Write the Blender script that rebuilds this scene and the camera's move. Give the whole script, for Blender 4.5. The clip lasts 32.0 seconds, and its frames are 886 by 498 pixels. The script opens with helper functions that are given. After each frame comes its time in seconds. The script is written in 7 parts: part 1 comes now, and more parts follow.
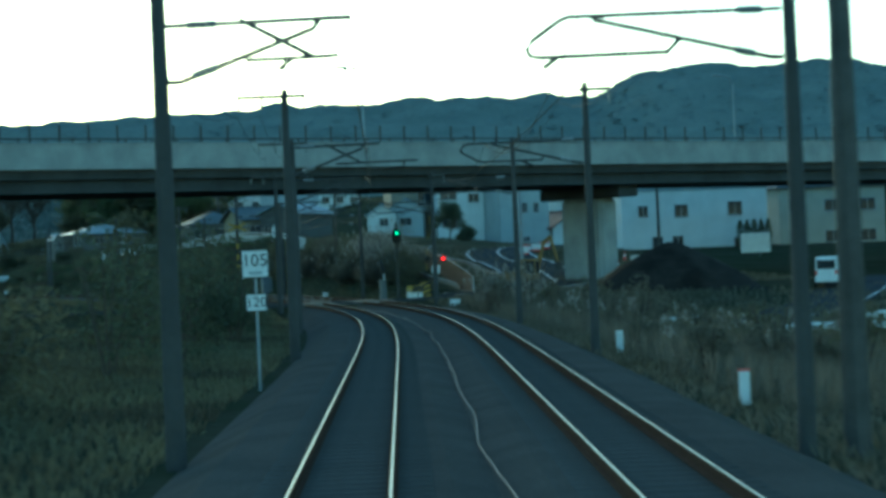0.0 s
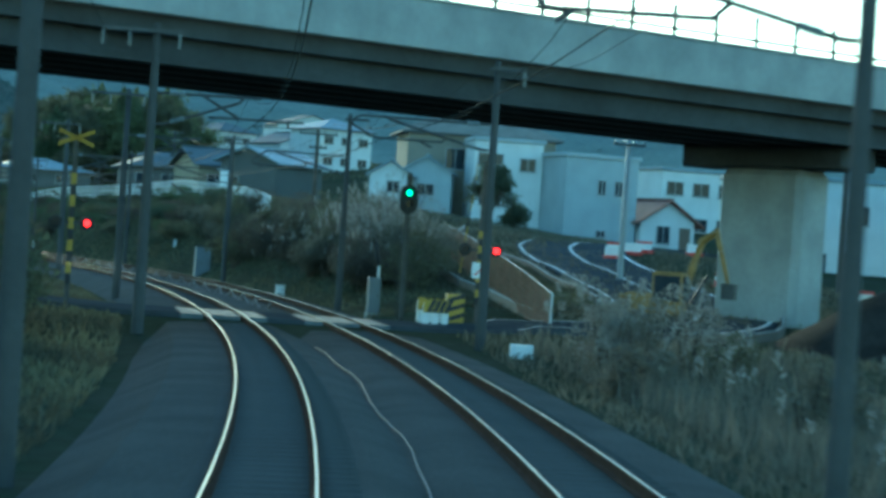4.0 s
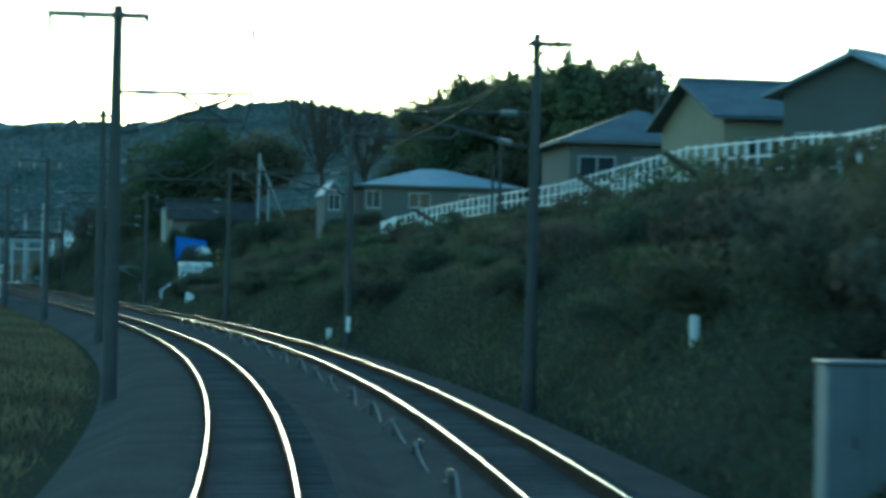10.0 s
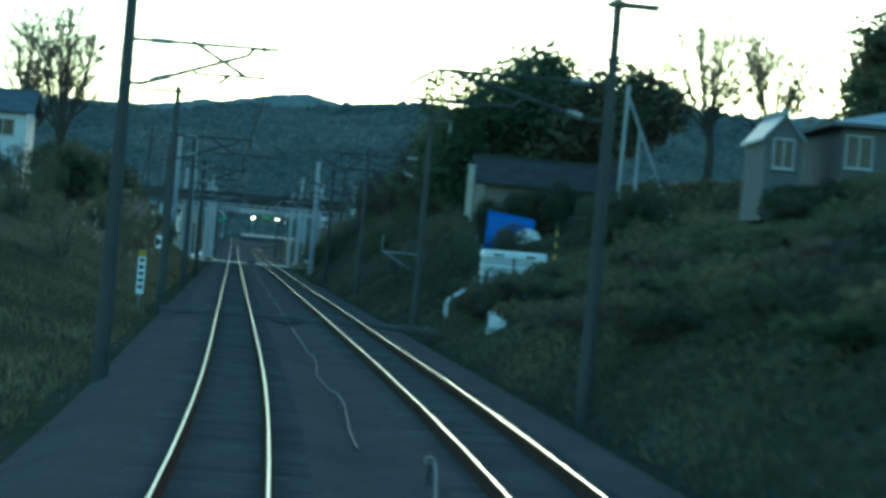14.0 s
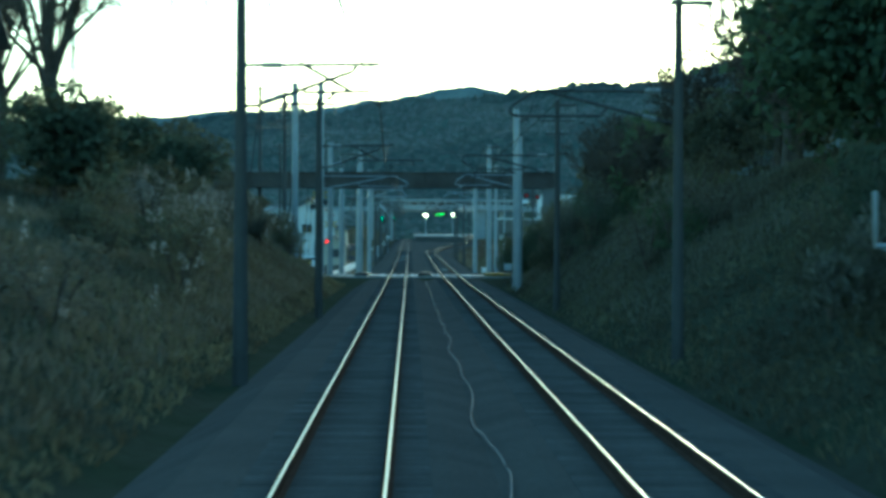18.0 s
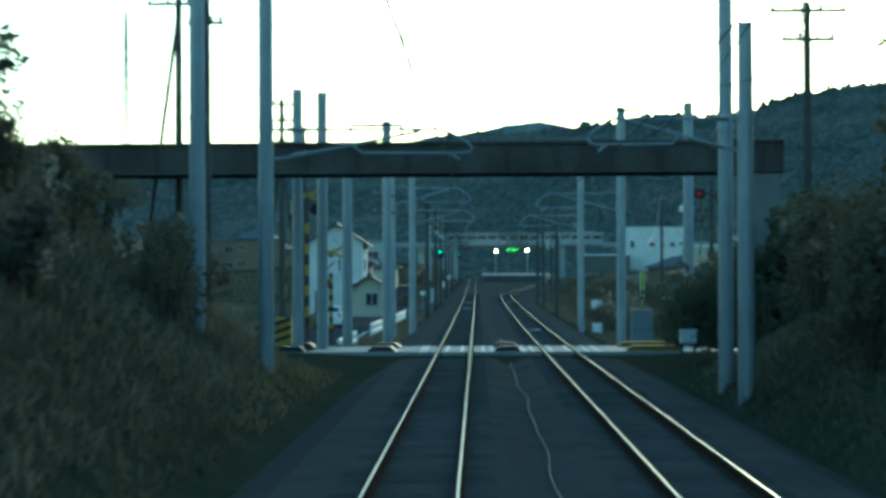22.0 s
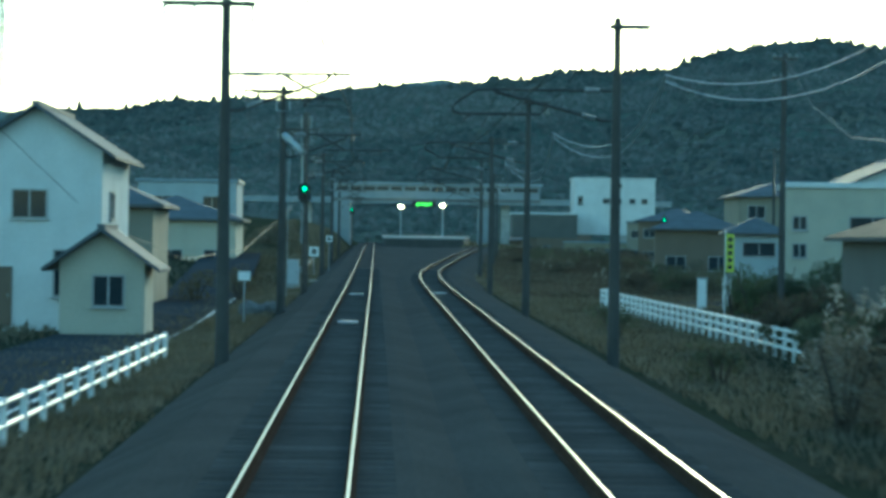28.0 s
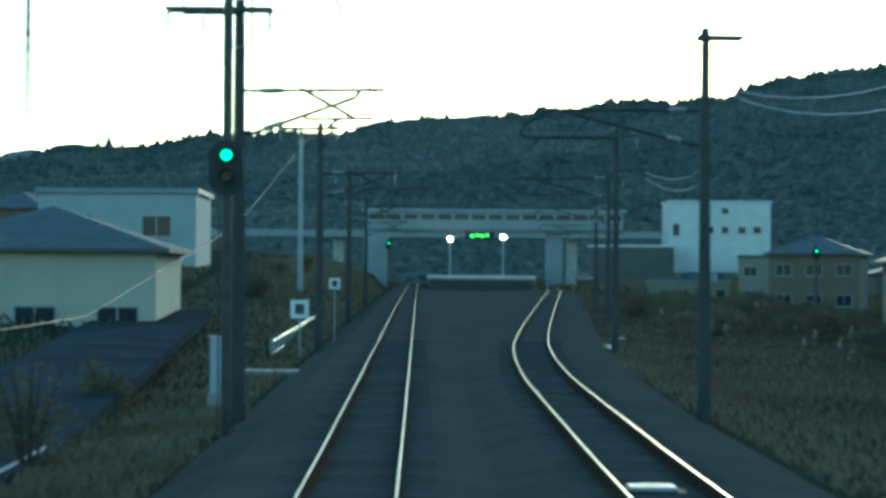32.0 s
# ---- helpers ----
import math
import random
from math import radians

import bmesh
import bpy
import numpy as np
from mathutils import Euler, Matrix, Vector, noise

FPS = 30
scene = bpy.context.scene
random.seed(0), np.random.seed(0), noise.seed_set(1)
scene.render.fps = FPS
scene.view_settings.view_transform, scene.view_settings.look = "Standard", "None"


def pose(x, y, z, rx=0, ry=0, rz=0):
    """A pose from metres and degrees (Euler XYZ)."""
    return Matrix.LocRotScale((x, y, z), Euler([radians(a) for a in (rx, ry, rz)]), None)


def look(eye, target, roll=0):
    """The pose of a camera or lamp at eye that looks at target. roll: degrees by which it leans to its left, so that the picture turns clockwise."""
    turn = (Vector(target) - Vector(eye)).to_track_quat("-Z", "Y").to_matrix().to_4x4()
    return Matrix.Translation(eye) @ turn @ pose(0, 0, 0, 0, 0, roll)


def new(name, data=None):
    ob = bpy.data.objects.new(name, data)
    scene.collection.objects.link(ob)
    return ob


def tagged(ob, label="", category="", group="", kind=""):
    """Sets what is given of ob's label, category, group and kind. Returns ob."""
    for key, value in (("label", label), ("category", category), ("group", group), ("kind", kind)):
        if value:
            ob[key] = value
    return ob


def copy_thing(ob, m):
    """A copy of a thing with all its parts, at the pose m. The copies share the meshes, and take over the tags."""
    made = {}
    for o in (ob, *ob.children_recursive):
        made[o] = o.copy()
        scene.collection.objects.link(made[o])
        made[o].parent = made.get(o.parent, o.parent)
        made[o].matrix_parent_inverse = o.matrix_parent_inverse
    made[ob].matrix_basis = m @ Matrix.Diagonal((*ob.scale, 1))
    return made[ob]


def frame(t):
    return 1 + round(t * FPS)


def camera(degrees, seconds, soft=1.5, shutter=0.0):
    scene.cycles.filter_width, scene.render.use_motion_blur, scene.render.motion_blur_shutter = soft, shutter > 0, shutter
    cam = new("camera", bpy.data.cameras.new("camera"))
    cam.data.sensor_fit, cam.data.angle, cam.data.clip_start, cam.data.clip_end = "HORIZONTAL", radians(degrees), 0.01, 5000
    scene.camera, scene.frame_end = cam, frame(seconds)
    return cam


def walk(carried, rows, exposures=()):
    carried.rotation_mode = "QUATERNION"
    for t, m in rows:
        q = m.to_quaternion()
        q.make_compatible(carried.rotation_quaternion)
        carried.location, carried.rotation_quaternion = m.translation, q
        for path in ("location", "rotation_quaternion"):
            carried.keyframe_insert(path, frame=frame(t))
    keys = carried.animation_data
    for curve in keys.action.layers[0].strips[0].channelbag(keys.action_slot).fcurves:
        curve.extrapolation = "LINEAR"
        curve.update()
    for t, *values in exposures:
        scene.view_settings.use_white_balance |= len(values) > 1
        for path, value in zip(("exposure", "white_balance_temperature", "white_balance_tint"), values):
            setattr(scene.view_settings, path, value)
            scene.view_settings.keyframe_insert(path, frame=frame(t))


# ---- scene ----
# ---------------------------------------------------------------- the walk
EXPOSURES = ((0.0, 1.25, 5720, -31), (2.5, 1.3, 5720, -31), (4.5, 2.25, 5620, -27), (5.2, 2.4, 5620, -27), (6.0, 2.35, 5620, -27), (6.5, 2.2, 5670, -29), (8.0, 1.9, 5720, -31), (9.0, 1.6, 5720, -31), (12.5, 1.65, 5720, -31),
             (16.5, 1.5, 5720, -31), (18.0, 1.6, 5720, -31), (20.0, 1.55, 5820, -29), (22.0, 1.35, 5920, -27), (23.0, 1.3, 5970, -27), (24.0, 1.8, 6200, -26), (26.0, 1.7, 6300, -25), (30.0, 1.7, 6260, -25), (32.0, 1.45, 6020, -25))
CAMERA = (
    (0.0, 0.76, 0.00, 2.384, -0.924, 0.328, -2.467),
    (0.5, 0.76, 9.89, 2.412, -1.039, 0.040, -1.921),
    (1.0, 0.76, 19.77, 2.439, -1.138, -0.086, -0.775),
    (1.5, 0.76, 29.64, 2.463, -0.438, -0.187, 0.416),
    (2.0, 0.76, 39.51, 2.486, -0.170, 0.011, 0.833),
    (2.5, 0.76, 49.36, 2.507, -0.081, 0.078, 1.127),
    (3.0, 0.76, 59.20, 2.528, -0.274, 0.074, 1.639),
    (3.5, 0.73, 69.04, 2.547, -0.570, 0.067, 2.765),
    (4.0, 0.66, 78.86, 2.564, -0.684, 0.060, 3.890),
    (4.5, 0.51, 88.68, 2.580, -0.355, 0.056, 4.402),
    (5.0, 0.25, 98.50, 2.593, 0.566, 0.038, 3.314),
    (5.5, -0.15, 108.30, 2.607, 0.839, 0.029, 4.133),
    (6.0, -0.70, 118.08, 2.619, 2.192, 0.133, 4.299),
    (6.5, -1.43, 127.85, 2.633, 3.275, 0.158, 4.542),
    (7.0, -2.32, 137.59, 2.648, 4.102, 0.343, 4.612),
    (7.5, -3.37, 147.31, 2.664, 4.988, 0.441, 4.363),
    (8.0, -4.60, 157.00, 2.681, 5.796, 0.701, 2.354),
    (8.5, -5.99, 166.69, 2.699, 7.086, 0.740, 1.818),
    (9.0, -7.55, 176.39, 2.718, 7.580, 0.932, 1.148),
    (9.5, -9.29, 186.11, 2.739, 9.175, 0.581, 0.323),
    (10.0, -11.21, 195.84, 2.760, 10.175, 0.600, 1.303),
    (10.5, -13.30, 205.58, 2.783, 11.214, 0.428, 1.899),
    (11.0, -15.58, 215.32, 2.804, 12.241, 0.371, 2.846),
    (11.5, -18.03, 225.07, 2.823, 13.209, 0.376, 3.606),
    (12.0, -20.67, 234.81, 2.841, 14.082, 0.302, 4.147),
    (12.5, -23.50, 244.54, 2.857, 14.961, 0.273, 4.557),
    (13.0, -26.50, 254.25, 2.872, 15.767, 0.275, 4.840),
    (13.5, -29.69, 263.94, 2.885, 16.596, 0.280, 4.480),
    (14.0, -33.05, 273.60, 2.896, 17.543, 0.153, 4.898),
    (14.5, -36.57, 283.23, 2.905, 18.343, 0.299, 4.753),
    (15.0, -40.22, 292.85, 2.912, 19.181, 0.263, 3.888),
    (15.5, -43.98, 302.45, 2.918, 20.086, 0.182, 1.985),
    (16.0, -47.83, 312.06, 2.923, 20.844, 0.101, 0.083),
    (16.5, -51.73, 321.64, 2.926, 21.242, 0.064, -0.782),
    (17.0, -55.64, 331.20, 2.928, 21.664, -0.304, -0.866),
    (17.5, -59.56, 340.74, 2.930, 21.815, -0.212, -0.314),
    (18.0, -63.47, 350.26, 2.930, 21.561, -0.218, 0.153),
    (18.5, -67.37, 359.77, 2.929, 21.398, -0.184, 1.621),
    (19.0, -71.27, 369.26, 2.927, 21.242, 0.107, 0.762),
    (19.5, -75.16, 378.73, 2.924, 21.218, 0.139, 0.505),
    (20.0, -79.04, 388.18, 2.919, 21.578, 0.163, -0.159),
    (20.5, -82.91, 397.60, 2.914, 22.354, 0.321, -0.094),
    (21.0, -86.75, 406.97, 2.910, 22.880, 0.547, -0.678),
    (21.5, -90.58, 416.29, 2.907, 23.216, 0.667, -0.844),
    (22.0, -94.39, 425.56, 2.905, 23.102, 0.700, -0.188),
    (22.5, -98.17, 434.78, 2.904, 23.226, 0.723, 0.162),
    (23.0, -101.94, 443.95, 2.904, 23.314, 0.852, 0.274),
    (23.5, -105.68, 453.07, 2.904, 23.506, 0.964, 0.218),
    (24.0, -109.41, 462.14, 2.905, 22.840, 0.683, 0.030),
    (24.5, -113.12, 471.18, 2.908, 22.299, 0.461, 0.006),
    (25.0, -116.82, 480.19, 2.911, 22.454, 0.298, 0.596),
    (25.5, -120.51, 489.19, 2.916, 22.404, 0.064, -0.081),
    (26.0, -124.20, 498.16, 2.925, 21.452, -0.028, 0.274),
    (26.5, -127.87, 507.11, 2.937, 21.544, -0.100, 0.112),
    (27.0, -131.54, 516.04, 2.953, 21.404, -0.106, 0.242),
    (27.5, -135.20, 524.95, 2.973, 21.097, -0.118, 0.527),
    (28.0, -138.85, 533.84, 2.996, 20.790, -0.130, 0.812),
    (28.5, -142.49, 542.71, 3.023, 20.650, -0.135, 0.942),
    (29.0, -146.13, 551.58, 3.053, 20.850, -0.163, 1.308),
    (29.5, -149.77, 560.45, 3.087, 21.043, -0.051, 0.776),
    (30.0, -153.41, 569.31, 3.124, 21.233, 0.371, 0.560),
    (30.5, -157.05, 578.16, 3.164, 21.507, 0.327, 0.418),
    (31.0, -160.68, 587.01, 3.203, 21.541, 0.505, 0.054),
    (31.5, -164.31, 595.86, 3.241, 21.819, 0.521, 0.186),
    (32.0, -167.94, 604.70, 3.277, 21.790, 0.754, 0.363),
)

cam = camera(20.05, 32.0, soft=3.6, shutter=0.6)
walk(cam, [(t, pose(x, y, z, 90 + pitch, 0, yaw) @ pose(0, 0, 0, 0, 0, roll)) for t, x, y, z, yaw, pitch, roll in CAMERA],
     exposures=EXPOSURES)

# ---------------------------------------------------------------- sky and sun
world = bpy.data.worlds.new("sky")
scene.world = world
world.use_nodes = True
wn = world.node_tree
sky = wn.nodes.new("ShaderNodeTexSky")
sky.sky_type = "NISHITA"
sky.sun_disc = False
SUN_TURN, SUN_UP = radians(12), radians(9.0)      # azimuth to the left of +y, elevation
sky.sun_elevation = SUN_UP
sky.sun_rotation = -SUN_TURN
sky.air_density, sky.dust_density, sky.ozone_density = 1.0, 0.35, 3.0
wn.nodes["Background"].inputs[1].default_value = 0.15
wn.links.new(sky.outputs[0], wn.nodes["Background"].inputs[0])
lamp = bpy.data.lights.new("sun", "SUN")
lamp.energy, lamp.angle, lamp.color = 0.5, radians(10), (1.0, 0.86, 0.68)
sun = new("sun", lamp)
sun.matrix_world = look((-math.sin(SUN_TURN) * 300, math.cos(SUN_TURN) * 300, 300 * math.tan(SUN_UP)), (0, 0, 0))


# ---------------------------------------------------------------- the line of the track
GRADE = (0.293, 0.116, 0.227, 0.071, -0.052, 0.034, 0.422, 0.291, 0.142, 0.051, -0.017, -0.069, -0.103, -0.137, -0.201)
S_GRID = np.arange(-200, 2602, 2.0)
K = np.interp(S_GRID, [54.1285, 107.4965, 266.4173, 338.9676], [0, 0.001756, 0.001756, 0])
HEAD = np.concatenate([[0], np.cumsum(K[1:] + K[:-1])])
LX = np.concatenate([[0], np.cumsum(-(np.sin(HEAD[1:]) + np.sin(HEAD[:-1])))])
LY = -200 + np.concatenate([[0], np.cumsum(np.cos(HEAD[1:]) + np.cos(HEAD[:-1]))])
SLOPE = np.interp(S_GRID, np.arange(0, 1401, 100.0), GRADE) * 0.01
SLOPE[S_GRID > 1000] = 0
SLOPE[S_GRID < 0] = 0
LZ = np.concatenate([[0], np.cumsum(SLOPE[1:] + SLOPE[:-1])])
CANT = K / 0.001756 * 0.03


def line(s):
    return (np.interp(s, S_GRID, LX), np.interp(s, S_GRID, LY), np.interp(s, S_GRID, LZ), np.interp(s, S_GRID, HEAD))


def T(s, o, z):
    """World place of station s along the line, o metres right of its centre, z above the rail."""
    x, y, h, a = line(s)
    return Vector((x + o * math.cos(a), y + o * math.sin(a), h + z))


def TA(s, o, z):
    x, y, h, a = line(s)
    return np.stack([x + o * np.cos(a), y + o * np.sin(a), h + z], -1)


def at(s, o, z, turn=0):
    """A pose there: its x to the right of the track, its y along it, turned by degrees to the left."""
    return Matrix.Translation(T(s, o, z)) @ Matrix.Rotation(line(s)[3] + radians(turn), 4, "Z")


SWING = np.convolve(np.interp(np.arange(-40, 1300, 2.0), [0, 600, 690, 701, 711, 725, 741, 765, 803, 845, 930, 1000, 1200], [3.49, 3.49, 3.6, 3.82, 4.16, 4.88, 5.82, 7.25, 9.53, 12.1, 16.2, 19, 24]), np.ones(5) / 5, "same")


def second(s):
    """Offset of the second track's centre, which swings out round the island platform."""
    return np.interp(s, np.arange(-30, 1290, 2.0), SWING[5:-5])


def rise(s):
    """The tracks' further climb towards the station."""
    return np.interp(s, [668, 690, 722, 768, 821, 890, 1000], [0, .1, .29, .62, .93, 1.3, 1.7])


# ---------------------------------------------------------------- mesh helpers
def mesh_of(name, verts, faces, mat=None, smooth=False):
    me = bpy.data.meshes.new(name)
    me.from_pydata([tuple(v) for v in verts], [], faces)
    if mat:
        me.materials.append(mat)
    if smooth:
        me.shade_smooth()
    me.update()
    return me


def thing(name, m, label, category, group="", kind=""):
    ob = new(name)
    ob.empty_display_size = 0.3
    ob.matrix_world = m
    return tagged(ob, label, category, group, kind)


class Bits:
    """Gathers vertices and faces of one mesh."""

    def __init__(self):
        self.v, self.f = [], []

    def add(self, verts, faces):
        n = len(self.v)
        self.v += [tuple(v) for v in verts]
        self.f += [tuple(i + n for i in f) for f in faces]
        return self

    def box(self, x0, x1, y0, y1, z0, z1, chamfer=0.0):
        c = min(chamfer, (x1 - x0) * 0.3, (y1 - y0) * 0.3, (z1 - z0) * 0.3)
        if c <= 0:
            v = [(x, y, z) for z in (z0, z1) for y in (y0, y1) for x in (x0, x1)]
            return self.add(v, [(0, 2, 3, 1), (4, 5, 7, 6), (0, 1, 5, 4), (2, 6, 7, 3), (0, 4, 6, 2), (1, 3, 7, 5)])
        def ring(i, z):
            return [(x0 + i, y0 + c, z), (x0 + c, y0 + i, z), (x1 - c, y0 + i, z), (x1 - i, y0 + c, z), (x1 - i, y1 - c, z), (x1 - c, y1 - i, z), (x0 + c, y1 - i, z), (x0 + i, y1 - c, z)]
        v = ring(c, z0) + ring(0, z0 + c) + ring(0, z1 - c) + ring(c, z1)
        f = [tuple(range(7, -1, -1)), tuple(range(24, 32))]
        for r in range(3):
            f += [(r * 8 + i, r * 8 + (i + 1) % 8, r * 8 + 8 + (i + 1) % 8, r * 8 + 8 + i) for i in range(8)]
        return self.add(v, f)

    def tube(self, pts, radii, n=8, caps=True):
        pts = [Vector(p) for p in pts]
        if not hasattr(radii, "__len__"):
            radii = [radii] * len(pts)
        v = []
        for i, p in enumerate(pts):
            d = (pts[min(i + 1, len(pts) - 1)] - pts[max(i - 1, 0)]).normalized()
            a = d.orthogonal().normalized() if abs(d.z) > 0.9 else d.cross(Vector((0, 0, 1))).normalized()
            b = d.cross(a)
            v += [p + radii[i] * (a * math.cos(6.2832 * k / n) + b * math.sin(6.2832 * k / n)) for k in range(n)]
        f = [(r * n + k, r * n + (k + 1) % n, r * n + n + (k + 1) % n, r * n + n + k) for r in range(len(pts) - 1) for k in range(n)]
        if caps:
            f += [tuple(range(n - 1, -1, -1)), tuple(range(len(v) - n, len(v)))]
        return self.add(v, f)

    def prism(self, outline, y0, y1):
        """An outline in x and z, pushed along y."""
        n = len(outline)
        v = [(x, y0, z) for x, z in outline] + [(x, y1, z) for x, z in outline]
        f = [tuple(range(n)), tuple(range(2 * n - 1, n - 1, -1))] + [(i, i + n, (i + 1) % n + n, (i + 1) % n) for i in range(n)]
        return self.add(v, f)


def part(name, bits, mat, parent, label="", smooth=False):
    ob = new(name, mesh_of(name, bits.v, bits.f, mat, smooth))
    ob.parent = parent
    if label:
        ob["label"] = label
    return ob


def whole(name, bits, mat, m, label, category, group="", kind="", smooth=False):
    ob = new(name, mesh_of(name, bits.v, bits.f, mat, smooth))
    ob.matrix_world = m
    return tagged(ob, label, category, group, kind)


# ---------------------------------------------------------------- materials
def material(name, colour, rough=0.8, metal=0.0, vary=0.25, scale=3.0, bump=0.0, tint=None, spread=0.0, fine=8.0, spec=0.5):
    """A surface with broad stains towards tint, finer grain and a little relief; spread varies it from piece to piece."""
    m = bpy.data.materials.new(name)
    m.use_nodes = True
    nt = m.node_tree
    b = nt.nodes["Principled BSDF"]
    b.inputs["Roughness"].default_value, b.inputs["Metallic"].default_value = rough, metal
    b.inputs["Specular IOR Level"].default_value = spec
    tex = nt.nodes.new("ShaderNodeTexCoord")
    big, small = nt.nodes.new("ShaderNodeTexNoise"), nt.nodes.new("ShaderNodeTexNoise")
    big.inputs["Scale"].default_value, small.inputs["Scale"].default_value = scale, scale * fine
    big.inputs["Detail"].default_value, small.inputs["Detail"].default_value = 4, 6
    for n in (big, small):
        nt.links.new(tex.outputs["Object"], n.inputs["Vector"])
    mix = nt.nodes.new("ShaderNodeMix")
    mix.data_type = "RGBA"
    tint = tint or tuple(c * (1 - vary) for c in colour)
    mix.inputs["A"].default_value, mix.inputs["B"].default_value = (*colour, 1), (*tint, 1)
    ramp = nt.nodes.new("ShaderNodeMapRange")
    ramp.inputs["From Min"].default_value, ramp.inputs["From Max"].default_value = 0.38, 0.66
    nt.links.new(big.outputs["Fac"], ramp.inputs["Value"])
    nt.links.new(ramp.outputs[0], mix.inputs["Factor"])
    hsv = nt.nodes.new("ShaderNodeHueSaturation")
    val = nt.nodes.new("ShaderNodeMapRange")
    val.inputs["To Min"].default_value, val.inputs["To Max"].default_value = 1 - vary, 1 + vary
    nt.links.new(small.outputs["Fac"], val.inputs["Value"])
    last = val.outputs[0]
    if spread:
        info = nt.nodes.new("ShaderNodeNewGeometry")
        r = nt.nodes.new("ShaderNodeMapRange")
        r.inputs["To Min"].default_value, r.inputs["To Max"].default_value = 1 - spread, 1 + spread
        nt.links.new(info.outputs["Random Per Island"], r.inputs["Value"])
        mul = nt.nodes.new("ShaderNodeMath")
        mul.operation = "MULTIPLY"
        nt.links.new(last, mul.inputs[0])
        nt.links.new(r.outputs[0], mul.inputs[1])
        last = mul.outputs[0]
    nt.links.new(last, hsv.inputs["Value"])
    nt.links.new(mix.outputs["Result"], hsv.inputs["Color"])
    nt.links.new(hsv.outputs[0], b.inputs["Base Color"])
    if bump:
        bp = nt.nodes.new("ShaderNodeBump")
        bp.inputs["Strength"].default_value, bp.inputs["Distance"].default_value = bump, 0.05
        nt.links.new(small.outputs["Fac"], bp.inputs["Height"])
        nt.links.new(bp.outputs[0], b.inputs["Normal"])
    return m


def glow(name, colour, strength):
    m = bpy.data.materials.new(name)
    m.use_nodes = True
    b = m.node_tree.nodes["Principled BSDF"]
    b.inputs["Base Color"].default_value = (*colour, 1)
    b.inputs["Emission Color"].default_value, b.inputs["Emission Strength"].default_value = (*colour, 1), strength
    return m


BALLAST = material("ballast", (0.1, 0.094, 0.085), 0.95, vary=0.45, scale=0.5, fine=34, bump=0.5, tint=(0.082, 0.077, 0.07), spec=0.0)
SLEEPER = material("sleeper_concrete", (0.11, 0.108, 0.103), 0.9, vary=0.3, scale=1.5, spread=0.2, spec=0.0)
RAIL_TOP = material("rail_head", (0.3, 0.27, 0.215), 0.38, 1.0, vary=0.12, scale=4)
RAIL_WEB = material("rail_rust", (0.09, 0.06, 0.045), 0.9, vary=0.3, scale=6, spec=0.0)
SOIL = material("soil", (0.055, 0.055, 0.038), 0.95, vary=0.45, scale=0.25, fine=10, bump=0.6, tint=(0.04, 0.047, 0.028), spec=0.0)
ASPHALT = material("asphalt", (0.07, 0.074, 0.08), 0.85, vary=0.25, scale=0.6, fine=20, bump=0.3, spec=0.0)
PAINT = material("road_paint", (0.7, 0.7, 0.68), 0.7, vary=0.2, scale=2)
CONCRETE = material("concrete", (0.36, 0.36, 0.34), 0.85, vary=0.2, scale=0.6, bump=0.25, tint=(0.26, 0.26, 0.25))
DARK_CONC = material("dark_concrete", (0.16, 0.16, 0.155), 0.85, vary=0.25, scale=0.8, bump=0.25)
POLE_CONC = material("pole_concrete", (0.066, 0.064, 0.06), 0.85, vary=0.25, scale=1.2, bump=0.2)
GALV = material("galvanised_steel", (0.31, 0.335, 0.355), 0.5, 0.35, vary=0.15, scale=1.5)
# Deck, girders and pier caps are coloured darker than parapet and piers.
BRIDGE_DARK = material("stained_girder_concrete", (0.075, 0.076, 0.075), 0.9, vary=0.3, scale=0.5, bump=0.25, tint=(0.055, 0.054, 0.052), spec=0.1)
GIRDER = material("weathered_girder", (0.085, 0.078, 0.072), 0.85, vary=0.35, scale=0.5, fine=12, tint=(0.05, 0.042, 0.038), spec=0.2)
STEEL = material("dark_steel", (0.09, 0.085, 0.08), 0.6, 0.5, vary=0.3, scale=3)
WIRE = material("copper_wire", (0.05, 0.055, 0.05), 0.8, 0.2, vary=0.2, scale=2, spec=0.1)
PORCELAIN = material("porcelain", (0.2, 0.21, 0.21), 0.3, vary=0.15, scale=4)
BLACK = material("black_paint", (0.02, 0.02, 0.022), 0.6, vary=0.3, scale=3)
WHITE = material("white_paint", (0.75, 0.76, 0.75), 0.55, vary=0.12, scale=2)
GREYBOX = material("grey_cabinet", (0.42, 0.45, 0.47), 0.5, vary=0.12, scale=2)
SLATEBOX = material("slate_cabinet", (0.16, 0.18, 0.2), 0.55, vary=0.15, scale=2)
YELLOW = material("yellow_paint", (0.42, 0.27, 0.03), 0.6, vary=0.2, scale=3)
RED = material("red_paint", (0.55, 0.05, 0.04), 0.5, vary=0.2, scale=3)
BLUE = material("blue_sheet", (0.03, 0.14, 0.55), 0.5, vary=0.2, scale=2, bump=0.3)
GLASS = material("window_glass", (0.03, 0.04, 0.05), 0.08, 0.0, vary=0.3, scale=0.7, spec=0.2)
FRAME = material("window_frame", (0.3, 0.31, 0.32), 0.5, 0.3, vary=0.1, scale=3)
BARK = material("bark", (0.1, 0.08, 0.06), 0.9, vary=0.35, scale=3, bump=0.5)
GREEN_LIGHT = glow("green_signal_light", (0.0, 0.9, 0.42), 1.1)
RED_LIGHT = glow("red_signal_light", (1.0, 0.006, 0.016), 2.2)
